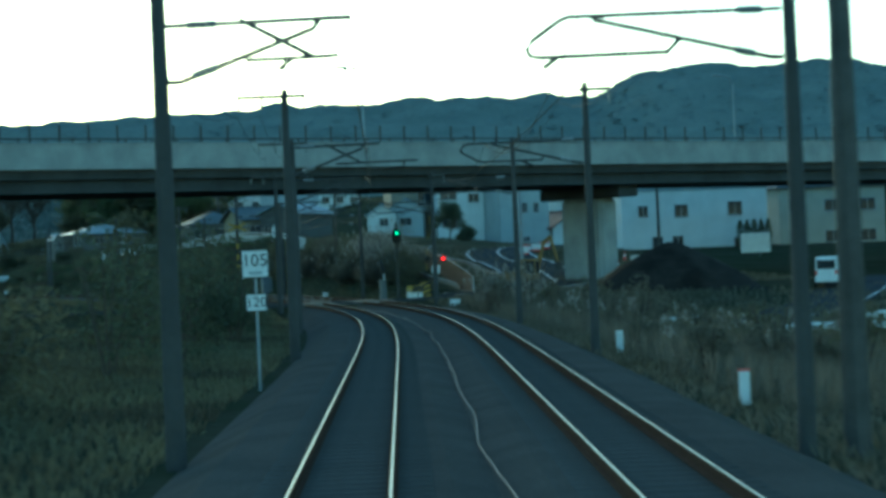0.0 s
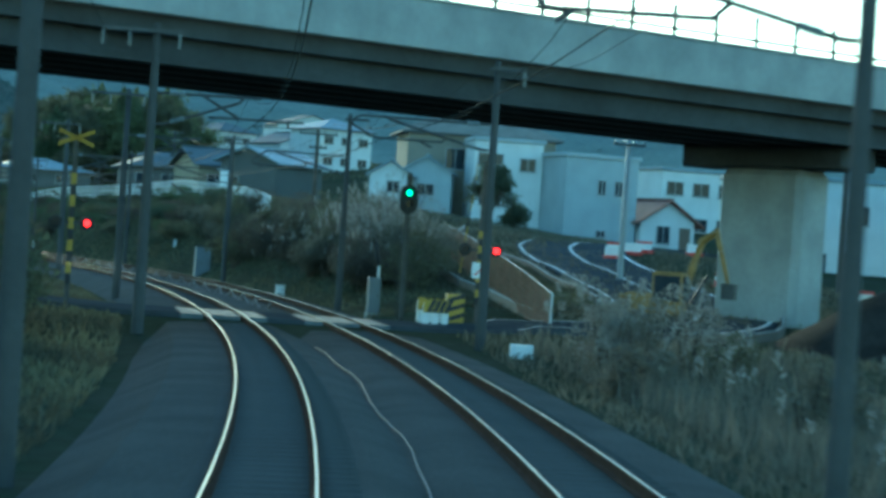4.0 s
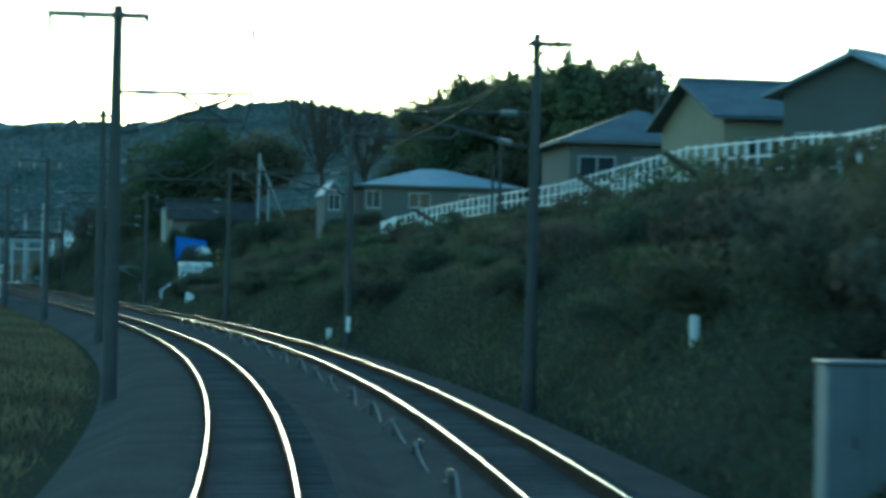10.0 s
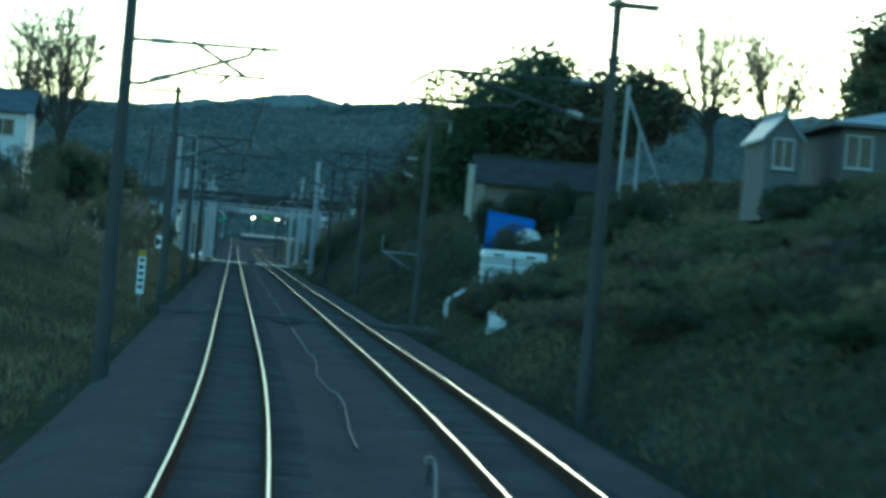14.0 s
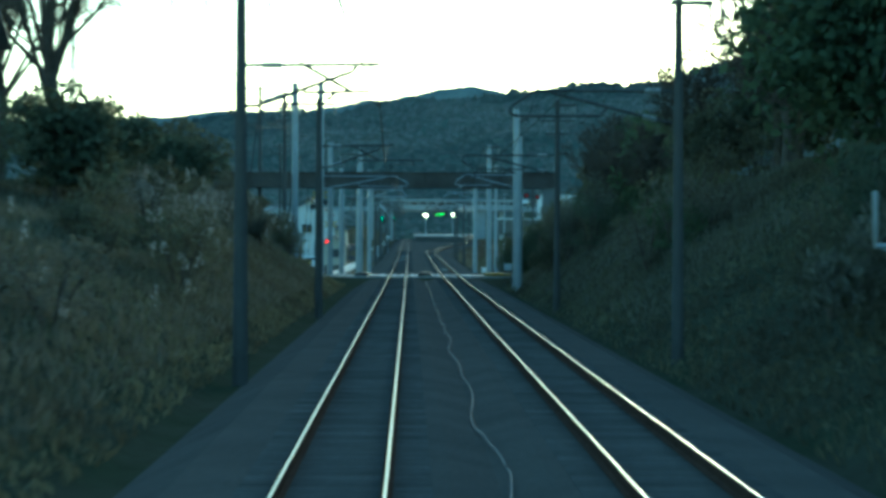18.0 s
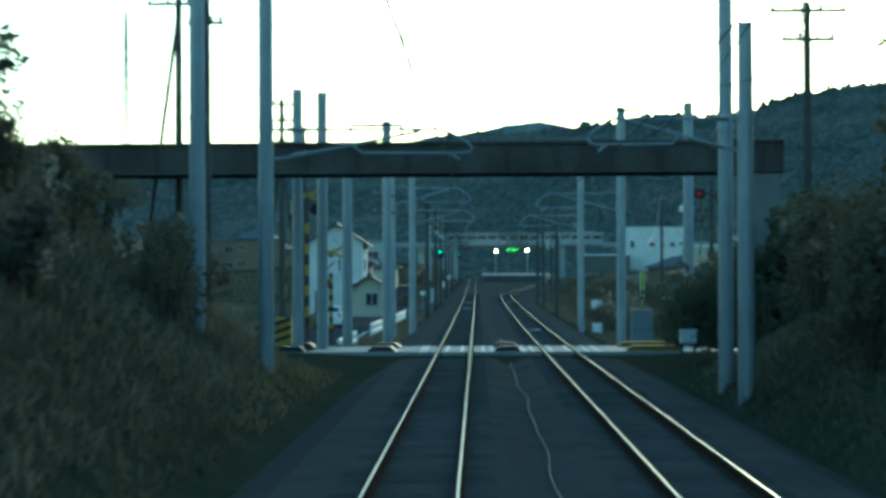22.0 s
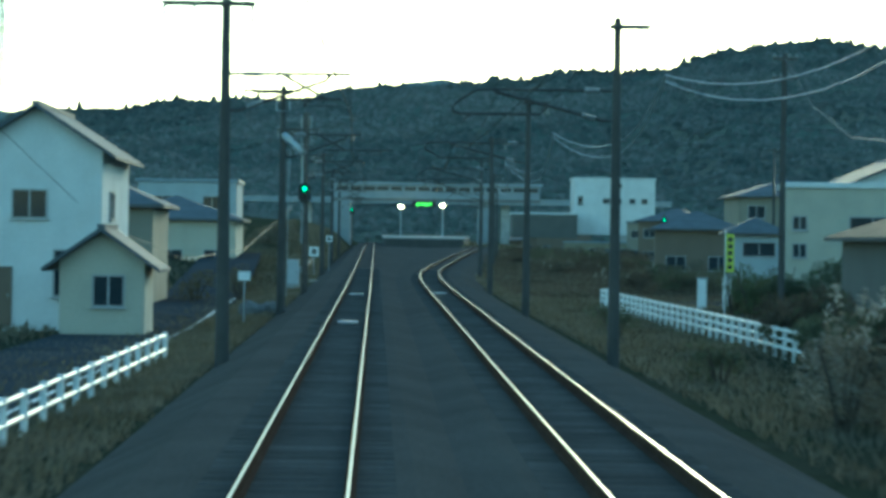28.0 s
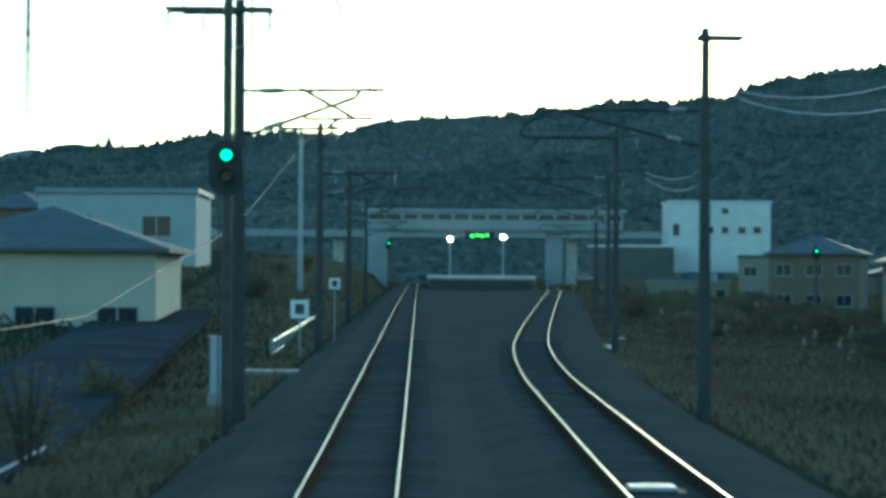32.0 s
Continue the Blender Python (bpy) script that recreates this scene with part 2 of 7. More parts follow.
RED_DIM = glow("faint_red_light", (0.3, 0.02, 0.02), 0.12)
LAMP_LIGHT = glow("lamp_light", (1.0, 0.86, 0.6), 9)


# ---------------------------------------------------------------- ground
GO = (-160, -100, -60, -40, -28, -20, -15, -12, -9, -7, -5, -4, -3, 6.4, 7.4, 9, 11, 14, 18, 22, 28, 36, 46, 60, 80, 110, 150, 220)
#  stations, then height over the rail at the offsets that follow
RIGHT_O = (6.4, 9, 14, 22, 40, 80, 220)
RIGHT = {-200: (-.7, -.9, -1.2, -1.2, -1.2, -1, -1), 105: (-.7, -.9, -1.2, -1.2, -1.2, -1, -1), 135: (-.6, -.8, -1.1, -1.1, -1, -.6, -.5),
         150: (-.1, 0, 0, -.2, -.5, 0, .4), 158: (-.1, 0, .1, .2, -.2, .4, 1), 172: (-.5, .1, .7, .7, .1, 1.0, 2), 180: (-.6, .3, 1.1, 1.1, .3, 1.4, 2), 190: (-.6, .9, 1.9, 1.8, .8, 1.8, 2.5),
         205: (-.6, 1.5, 3.1, 3.1, 2.2, 2.2, 3), 222: (-.6, .9, 3.7, 3.9, 2.4, 2.4, 3), 228: (-.6, 1.3, 4.0, 4.2, 2.4, 2.5, 3), 240: (-.6, 2.4, 4.7, 4.8, 3.2, 3.5, 4), 267: (-.6, 2.3, 4.9, 5.3, 5.4, 5, 6), 323: (-.6, 1.6, 3.7, 4.4, 6.5, 8, 10), 350: (-.6, 1.0, 2.8, 5.6, 7, 10, 14),
         370: (-.6, .9, 2.4, 5.7, 7, 11, 18), 395: (-.6, .8, 2.0, 4.6, 7, 12, 17), 415: (-.6, 1.0, 2.7, 5.2, 7, 13, 18), 435: (-.6, 2.0, 5.0, 7.4, 9.5, 14, 20), 470: (-.6, 1.8, 4.6, 6.5, 8, 13, 20),
         500: (-.6, 1.6, 4.0, 4.8, 5.5, 10, 20), 508: (-.6, .9, 2.6, 3.2, 3.5, 9, 19), 515: (-.5, -.2, 0, .2, 1, 8, 18), 523: (-.1, 0, 0, 0, .5, 6, 16), 531: (-.1, 0, 0, 0, 0, 5, 15),
         545: (-.7, -1, -1, -.9, -.6, 4, 13), 700: (-.7, -1.1, -1.2, -1.2, -.8, 3, 11), 1400: (-.5, -.6, -.6, -.4, 0, 4, 12)}
LEFT_O = (-160, -40, -20, -15, -9, -5, -3)
LEFT = {-200: (-1, -1, -1, -.9, -.8, -.7, -.6), 140: (0, 0, 0, 0, -.2, -.5, -.6), 152: (0, 0, 0, 0, 0, 0, -.1), 158: (0, 0, 0, 0, 0, 0, -.1),
        170: (0, 0, 0, -.2, -.4, -.6, -.6), 340: (1, 1, 1, .6, .2, -.5, -.6), 385: (3.4, 3.4, 3.2, 3.0, 1.8, .2, -.6), 440: (4.4, 4.4, 4.4, 4.2, 2.8, .5, -.6),
        490: (5, 5, 5.4, 5.4, 4.4, .9, -.6), 505: (4.6, 4.6, 4.8, 4.8, 4.0, .7, -.6), 512: (1.5, 1.5, 1.8, 1.6, 1.2, .1, -.5), 516: (.4, .4, .2, .1, 0, -.3, -.5), 523: (0, 0, 0, 0, 0, 0, -.1), 531: (0, 0, 0, 0, 0, 0, -.1),
        545: (-.9, -.9, -.9, -.9, -1, -.9, -.7), 700: (-1, -1, -1, -1, -1, -.9, -.7), 760: (1, 1.5, 2.4, 2.4, 2.0, .9, -.7), 850: (2, 3, 3.4, 3.4, 3.0, 2.0, -.7), 950: (2, 3, 3, 3, 2.6, 1.2, -.7), 1400: (1, 1, 1, 1, 0, -.6, -.7)}


def profile(table, offsets, s, o):
    keys = sorted(table)
    i = max(k for k in range(len(keys)) if keys[k] <= max(s, keys[0]))
    j = min(i + 1, len(keys) - 1)
    w = 0 if i == j else min(1, max(0, (s - keys[i]) / (keys[j] - keys[i])))
    return float((1 - w) * np.interp(o, offsets, table[keys[i]]) + w * np.interp(o, offsets, table[keys[j]]))


def ground_z(s, o):
    """Height of the ground over the rail."""
    if o <= -3:
        z = profile(LEFT, LEFT_O, s, o)
    elif o >= 6.4:
        z = profile(RIGHT, RIGHT_O, s, o if s < 690 else max(6.4, o - (second(s) - 3.49)))
    else:
        z = -0.75
    if s > 668:
        z += float(rise(s)) * min(1, max(0, (40 - abs(o)) / 20))
    if abs(o) > 9:
        z += 0.25 * noise.noise(Vector((s * 0.12, o * 0.12, 0)))
    return z


def make_ground():
    ss = sorted(set(range(-200, 1402, 6)) | {149, 151, 157, 159, 522, 524, 530, 532})
    oo = GO
    n = len(oo)
    v = [T(s, o, ground_z(s, o) if -3 > o or o > 6.4 - 0.01 or o == -3 else -0.75 + float(rise(s))) for s in ss for o in oo]
    f = [(i * n + j, i * n + j + 1, i * n + n + j + 1, i * n + n + j) for i in range(len(ss) - 1) for j in range(n - 1)]
    m = len(ss)
    rim = [j for j in range(n)] + [i * n + n - 1 for i in range(1, m)] + [(m - 1) * n + j for j in range(n - 2, -1, -1)] + [i * n for i in range(m - 2, 0, -1)]
    c = T(560, 20, 0)
    first = len(v)
    for k in rim:
        d = (v[k] - c)
        d.z = 0
        v.append(c + d.normalized() * 4600 + Vector((0, 0, 2)))
    q = len(rim)
    f += [(rim[i], first + i, first + (i + 1) % q, rim[(i + 1) % q]) for i in range(q)]
    me = mesh_of("ground", v, f, SOIL, True)
    tagged(new("ground", me), "dark earth and dry winter grass beside the railway", "ground", kind="structure")


make_ground()


# ---------------------------------------------------------------- track
def swept(outline, s0, s1, step, offset, lift=None):
    """An outline in o and z, drawn along the line."""
    b = Bits()
    n = len(outline)
    ss = np.arange(s0, s1 + 0.01, step)
    for s in ss:
        off = offset(s) if callable(offset) else offset
        c = float(np.interp(s, S_GRID, CANT))
        b.v += [tuple(T(s, off + o, z + rise(s) + (lift(c, o) if lift else 0))) for o, z in outline]
    for i in range(len(ss) - 1):
        b.f += [(i * n + k, i * n + (k + 1) % n, i * n + n + (k + 1) % n, i * n + n + k) for k in range(n)]
    b.f += [tuple(range(n - 1, -1, -1)), tuple(range(len(b.v) - n, len(b.v)))]
    return b


bed = Bits()
for s in np.arange(-60, 1001, 4.0):
    d, c = second(s), float(np.interp(s, S_GRID, CANT))
    bed.v += [tuple(T(s, o, z + rise(s))) for o, z in ((-3.1, -0.8), (-1.75, -0.2), (-1.2, -0.17), (1.2, -0.17 + c), (d / 2, -0.3), (d - 1.2, -0.17), (d + 1.2, -0.17 + c), (d + 1.8, -0.2 + c), (d + 3.2, -0.8))]
nb = len(bed.v) // 9
bed.f = [(i * 9 + k, i * 9 + k + 1, i * 9 + 10 + k, i * 9 + 9 + k) for i in range(nb - 1) for k in range(8)]
whole("ballast_bed", bed, BALLAST, Matrix(), "dark brown crushed stone ballast under both tracks", "ballast", kind="structure")

HEAD_O = ((-.015, .002), (-.015, -.004), (.015, -.004), (.015, .002))
WEB_O = ((-.03, 0), (-.034, -.01), (-.034, -.04), (-.009, -.04), (-.009, -.13), (-.063, -.145), (-.063, -.155), (.063, -.155), (.063, -.145), (.009, -.13), (.009, -.04), (.034, -.04), (.034, -.01), (.03, 0))


BLOCK = ([(x, y, z) for y, z in ((-.13, -.05), (-.1, .042), (.1, .042), (.13, -.05)) for x in (-1.0, 1.0)],
         [(0, 1, 3, 2), (2, 3, 5, 4), (4, 5, 7, 6), (0, 2, 4, 6), (1, 7, 5, 3)])


def railway_track(name, offset, label):
    th = thing(name, Matrix(), label, "railway track", "tracks of the line", "structure")
    for side in (-0.5335, 0.5335):
        off = (lambda s, k=side: offset(s) + k)
        up = (lambda c, o, k=side: c * (1 if k > 0 else 0))
        r = part("rail", swept(WEB_O, -60, 1000, 4, off, up), RAIL_WEB, th, "rust-brown steel rail")
        part("rail_head", swept(HEAD_O, -60, 1000, 4, off, up), RAIL_TOP, r, "bright worn top of the rail")
    near = mesh_of("sleeper", *BLOCK, SLEEPER)
    b = Bits()
    for i, s in enumerate(np.arange(20, 720, 0.62)):
        c, d = float(np.interp(s, S_GRID, CANT)), float(offset(s))
        m = at(s, d, -0.2 + float(rise(s)) + c / 2) @ Matrix.Rotation(-math.atan(c / 1.067), 4, "Y")
        if i < 300:
            ob = new("sleeper", near)
            ob.parent = th
            ob.matrix_basis = m
        else:
            b.add([m @ Vector(p) for p in BLOCK[0]], BLOCK[1])
    tagged(part("far_sleepers", b, SLEEPER, th), kind="stuff")
    return th


railway_track("track_1", lambda s: 0 * s, "near railway track with shiny rail tops on ballast")
railway_track("track_2", second, "second railway track curving away round the platform")


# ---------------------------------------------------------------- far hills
# The far ridge's pale base colour has the distance haze painted in.
WOOD_FAR_HAZED = material("far_wooded_hill", (0.2, 0.225, 0.205), 0.95, vary=0.25, scale=0.012, fine=12, tint=(0.16, 0.185, 0.17), spec=0.0)
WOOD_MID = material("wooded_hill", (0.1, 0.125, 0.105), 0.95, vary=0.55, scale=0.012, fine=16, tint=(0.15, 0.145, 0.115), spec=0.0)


def hill(name, centre, far, deep, bearings, rises, mat, label, rough, step):
    """A wooded ridge round centre: bearings to the left of +y and crest elevations in degrees."""
    az = np.arange(min(bearings), max(bearings), step)
    crest = np.interp(az, bearings, rises)
    rows = 40
    v, f = [], []
    for i in range(rows):
        u = i / (rows - 1)
        d = far - deep * (1 - u)
        for a, e in zip(az, crest):
            h = far * math.tan(radians(e)) * u ** 0.8
            x, y = centre[0] - math.sin(radians(a)) * d, centre[1] + math.cos(radians(a)) * d
            h += rough * min(1, 3 * u) * (noise.fractal(Vector((x / 70, y / 70, 0.3)), 1.0, 2.0, 5) + 0.12 * abs(noise.noise(Vector((x / 11, y / 11, 2))))) + (-3 if i == 0 else 0)
            v.append((x, y, h))
    n = len(az)
    f = [(i * n + j, i * n + j + 1, i * n + n + j + 1, i * n + n + j) for i in range(rows - 1) for j in range(n - 1)]
    back = len(v)
    for a in az:
        d = far + deep
        v.append((centre[0] - math.sin(radians(a)) * d, centre[1] + math.cos(radians(a)) * d, -3))
    f += [((rows - 1) * n + j, (rows - 1) * n + j + 1, back + j + 1, back + j) for j in range(n - 1)]
    tagged(new(name, mesh_of(name, v, f, mat, True)), label, "hill", kind="structure")
    return np.array(v[:rows * n])


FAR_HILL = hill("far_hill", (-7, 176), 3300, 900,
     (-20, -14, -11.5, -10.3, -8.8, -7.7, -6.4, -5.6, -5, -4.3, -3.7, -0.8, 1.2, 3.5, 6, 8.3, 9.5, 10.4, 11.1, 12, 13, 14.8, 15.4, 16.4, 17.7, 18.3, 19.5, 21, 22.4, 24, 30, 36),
     (3.9, 4.3, 4.3, 4.5, 4.48, 4.6, 4.5, 4.2, 3.95, 3.9, 4, 4.02, 3.93, 3.95, 3.86, 3.8, 3.75, 3.65, 3.56, 3.52, 3.72, 3.7, 3.5, 3.34, 3.24, 3.3, 3.2, 3.3, 3.06, 2.9, 2.5, 2), WOOD_FAR_HAZED, "far wooded mountain ridge, coloured pale for haze, under the pale sky", 9, 0.06)
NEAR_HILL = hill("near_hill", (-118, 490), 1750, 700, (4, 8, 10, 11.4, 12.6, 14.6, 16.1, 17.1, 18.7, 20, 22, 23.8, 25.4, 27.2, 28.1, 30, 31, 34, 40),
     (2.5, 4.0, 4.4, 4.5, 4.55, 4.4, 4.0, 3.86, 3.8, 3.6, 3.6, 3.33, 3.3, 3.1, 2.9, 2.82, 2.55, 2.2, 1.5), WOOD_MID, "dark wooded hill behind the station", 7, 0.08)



# ---------------------------------------------------------------- overhead line
def ribs(b, p, q, n=6, r=0.075):
    """One ribbed insulator between two places."""
    p, q = Vector(p), Vector(q)
    return b.tube([p.lerp(q, k / (2 * n)) for k in range(2 * n + 1)], [r if k % 2 else r * 0.62 for k in range(2 * n + 1)], 8)


def bracket_left(th, z, reach, mat, long=False):
    """Cross-braced cantilever over the near track; long: its arm pushes out past the track."""
    b = Bits()
    b.tube([(0.1, 0, z), (reach, 0, z + 0.03)], 0.042, 6)
    b.tube([(0.1, 0, z - 0.83), (0.3, 0, z - 0.83), (reach * 0.8, 0, z - 0.12), (reach * 0.83, 0, z)], 0.044, 6)
    b.tube([(reach * 0.42, 0, z + 0.06), (reach * 0.8, 0, z - 0.54)], 0.042, 6)
    part("cantilever", b, mat, th)
    x0, x1, x2, x3 = (1.49, 4.0, 3.58, 3.58) if long else (1.27, 2.64, 1.96, 1.75)
    b = Bits().tube([(x0 * reach / 2.85, 0, z - 0.55), (x1 * reach / 2.85, 0, z - 0.53)], 0.036, 6)
    b.tube([(x2 * reach / 2.85, 0, z - 0.54), (x3 * reach / 2.85, 0, z - 0.7)], 0.036, 5)
    b.tube([(x3 * reach / 2.85, 0, z - 0.7), (reach * 0.93, 0, z - 0.7), (reach, 0, z - 0.84)], 0.014, 5)
    part("registration_arm", b, mat, th)
    part("insulator", ribs(Bits(), (0.42, 0, z + 0.004), (0.85, 0, z + 0.008)), PORCELAIN, th)
    part("insulator", ribs(Bits(), (0.48, 0, z - 0.75), (0.85, 0, z - 0.63)), PORCELAIN, th)


def bracket_right(th, z, reach, mat, turn=-1, long=False):
    """Hoop-ended cantilever; turn: which way it reaches; long: the hoop is longest at its top."""
    k = turn * reach / 3.8
    b = Bits()
    if long:
        hoop = [(0.12, 0), (3.55, 0), (3.72, -0.06), (3.8, -0.18), (3.76, -0.26), (3.3, -0.52), (3.14, -0.56), (1.4, -0.56), (1.34, -0.52), (1.3, -0.44)]
    else:
        hoop = [(0.12, 0), (3.2, 0), (3.32, -0.05), (3.72, -0.32), (3.8, -0.44), (3.76, -0.54), (3.62, -0.57), (1.78, -0.56), (1.58, -0.36)]
    b.tube([(k * x, 0, z + h) for x, h in hoop], 0.037, 6)
    b.tube([(k * 0.12, 0, z - 0.7), (k * 0.3, 0, z - 0.69), (k * 2.8, 0, z - 0.06), (k * 2.86, 0, z)], 0.042, 6)
    part("cantilever", b, mat, th)
    x2, x3 = (2.0, 1.65) if long else (3.35, 3.57)
    part("registration_arm", Bits().tube([(k * x2, 0, z - 0.56), (k * x3, 0, z - 0.72)], 0.036, 5), mat, th)
    part("insulator", ribs(Bits(), (k * 0.4, 0, z), (k * 0.75, 0, z)), PORCELAIN, th)
    part("insulator", ribs(Bits(), (k * 0.5, 0, z - 0.64), (k * 0.8, 0, z - 0.565)), PORCELAIN, th)


def catenary_pole(s, o, top, side, steel=False, arm=True, bracket=True, zb=None, reach=None, long=False):
    mat = GALV if steel else POLE_CONC
    zg = ground_z(s, o if abs(o) > 3 else -3.0) - 0.2
    label = "pale galvanised steel tube mast of the overhead line" if steel else "weathered grey concrete mast of the overhead line"
    th = thing("catenary_mast", at(s, o, 0), label, "mast", "masts of the overhead line")
    r = (0.19, 0.17) if steel else (0.165, 0.1) if side < 0 else (0.145, 0.085)
    part("pole", Bits().tube([(0, 0, zg), (0, 0, (zg + top) / 2), (0, 0, top)], [r[0], (r[0] + r[1]) / 2, r[1]], 14), mat, th, smooth=False)
    if steel:
        for z in (1.0, 3.6, 6.0):
            part("band", Bits().tube([(0, 0, z), (0, 0, z + 0.07)], r[0] + 0.02, 14), GALV, th)
    else:
        part("cap", Bits().tube([(0, 0, top), (0, 0, top + 0.06)], [r[1] + 0.02, r[1] - 0.04], 12), mat, th)
    if (s, side) == (285, 1):
        part("marker", Bits().box(-0.07, 0.07, -r[0] - 0.03, -r[0] + 0.02, 0.15, 0.7), WHITE, th, "narrow white marker plate at the foot")
    if arm:
        x0, x1 = (-1.45, 0.65) if side < 0 else (-0.18, 0.75)
        part("crossarm", Bits().box(x0, x1, -0.26, -0.18, top - 0.2, top - 0.12).box(x0, x1, 0.18, 0.26, top - 0.2, top - 0.12), STEEL, th)
        for x in ((-1.4, -0.7, 0.6) if side < 0 else (0.7,)):
            b = Bits()
            for k in range(5):
                b.tube([(x, -0.2, top - 0.25 - k * 0.07), (x, -0.2, top - 0.29 - k * 0.07)], 0.05, 7)
            part("insulator", b.tube([(x, -0.2, top - 0.15), (x, -0.2, top - 0.6)], 0.012, 5), PORCELAIN, th)
    if bracket:
        z = zb or (5.95 if side < 0 or s == 497 else 5.75)
        if side < 0 and not steel:
            bracket_left(th, z, reach or 2.85, STEEL, long)
        else:
            bracket_right(th, z, reach or (3.3 if side < 0 else 3.8), STEEL if not steel else GALV, -side, long)
    if (s, side) in ((650, -1), (684, -1)):
        part("head_frame", Bits().tube([(-.24, -.1, top - .9), (-.24, -.1, top + .5), (.24, -.1, top + .5), (.24, -.1, top - .9), (-.24, -.1, top - .9)], .03, 6), GALV, th, "pale pipe frame round the mast head")
        part("side_arm", Bits().tube([(0, -.1, top - .25), (-1.1, -.1, top - .25), (-1.1, -.1, top + .1)], .03, 6), STEEL, th)
    if (s, side) == (650, -1):
        b = Bits().tube([(0, -.1, top - 1.72), (.22, -.1, top - 1.94), (.34, -.1, top - 2.05), (.42, -.1, top - 2.12), (.5, -.1, top - 2.2), (.6, -.1, top - 2.32), (.68, -.1, top - 2.5)], [.1, .15, .1, .13, .14, .1, .02], 9)
        part("slant_insulator", b, GREYBOX, th, "pale blue-grey ribbed insulator", True)
        part("down_lead", Bits().tube([(.1, 0, top - 2.3), (.29, 0, top - 2.3), (.22, 0, top - 3.6), (.2, 0, 0)], .014, 5), GALV, th)
    return th


LEFT_POLES = [(37, -2.7), (77, -2.6), (107, -2.95), (145, -2.6), (178, -2.4), (213, -2.5), (249, -2.4), (285, -2.2), (325, -2.5), (370, -2.7), (411, -2.7), (455, -2.7)]
RIGHT_POLES = [(36, 6.47), (75, 6.47), (107, 6.47), (145, 6.47), (178, 6.4), (214, 6.42), (249, 6.42), (285, 6.58), (323, 6.47), (368, 6.55), (416, 6.8), (459, 6.6)]
LEFT_LATE = [(615, -2.7), (650, -2.7), (684, -2.8), (724, -2.8), (765, -2.9), (805, -2.9)]
RIGHT_LATE = [(616, 6.28), (650, 6.28), (686, 6.6), (722, 7.6), (760, 10.2), (800, 12.4)]
for k, (s, o) in enumerate(LEFT_POLES + LEFT_LATE):
    catenary_pole(s, o, 7.7, -1, long=k % 2 == 1)
for k, (s, o) in enumerate(RIGHT_POLES + RIGHT_LATE):
    catenary_pole(s, o, 7.9 if s in (416, 459) else 7.4, 1, long=k % 2 == 1)
for s, o, top, arm, reach in ((500.5, -4.25, 11.2, True, 4.9), (497.5, -5.55, 11.0, False, 0), (527, -4.55, 8.8, False, 0), (525.6, -5.3, 8.8, False, 0), (531, -3.9, 7.2, False, 0), (540, -2.8, 8.6, True, 3.3), (575, -2.7, 8.2, True, 3.3)):
    catenary_pole(s, o, top, -1, steel=True, arm=arm and reach < 4, bracket=arm, reach=reach)
for s, o, top, arm, reach in ((502, 6.8, 9.8, False, 0), (497, 6.75, 8.1, True, 3.5), (530, 8.25, 8.6, False, 0), (541, 6.5, 9.2, True, 3.4), (580, 6.5, 8.2, True, 3.4)):
    catenary_pole(s, o, top, 1, steel=True, arm=arm and reach != 3.5, bracket=arm, reach=reach)


def wire(name, pts, r, label, group, mat=WIRE):
    """One wire through places given as s, o, z, with some sag between them."""
    b = Bits()
    path = []
    for (s0, o0, z0), (s1, o1, z1), in zip(pts, pts[1:]):
        sag = 0.0006 * (s1 - s0) ** 2 * (1.0 if r > 0.006 and name != "contact_wire" else 0.1)
        for k in range(6):
            u = k / 6
            path.append(T(s0 + u * (s1 - s0), o0 + u * (o1 - o0), z0 + u * (z1 - z0) - sag * 4 * u * (1 - u)))
    path.append(T(*pts[-1]))
    return whole(name, b.tube(path, r, 4, False), mat, Matrix(), label, "wire", group)


ST_L = [37, 77, 107, 145, 178, 213, 249, 285, 325, 370, 411, 455, 500, 527, 540, 575, 615, 650, 684, 724]
wire("contact_wire", [(s, 0.15 * (-1) ** i, 5.1) for i, s in enumerate(ST_L)], 0.013, "thin copper contact wire above the near track", "overhead wires")
wire("messenger_wire", [(s, 0.1 * (-1) ** i, 5.99) for i, s in enumerate(ST_L)], 0.008, "thin steel messenger wire above the near track", "overhead wires")
wire("contact_wire", [(s, float(second(s)) + 0.15 * (-1) ** i, 5.1) for i, s in enumerate(ST_L)], 0.013, "thin copper contact wire above the far track", "overhead wires")
wire("messenger_wire", [(s, float(second(s)), 5.8) for s in ST_L], 0.008, "thin steel messenger wire above the far track", "overhead wires")
wire("feeder_wire", [(s, -4.1, 7.0) for s in ST_L[:12]], 0.008, "feeder wire hung from the mast crossarms", "overhead wires")
wire("feeder_wire", [(s, -3.4, 7.0) for s in ST_L[:12]], 0.008, "feeder wire hung from the mast crossarms", "overhead wires")
wire("feeder_wire", [(s, 5.8, 7.0) for s in ST_L], 0.008, "feeder wire hung from the far masts", "overhead wires")
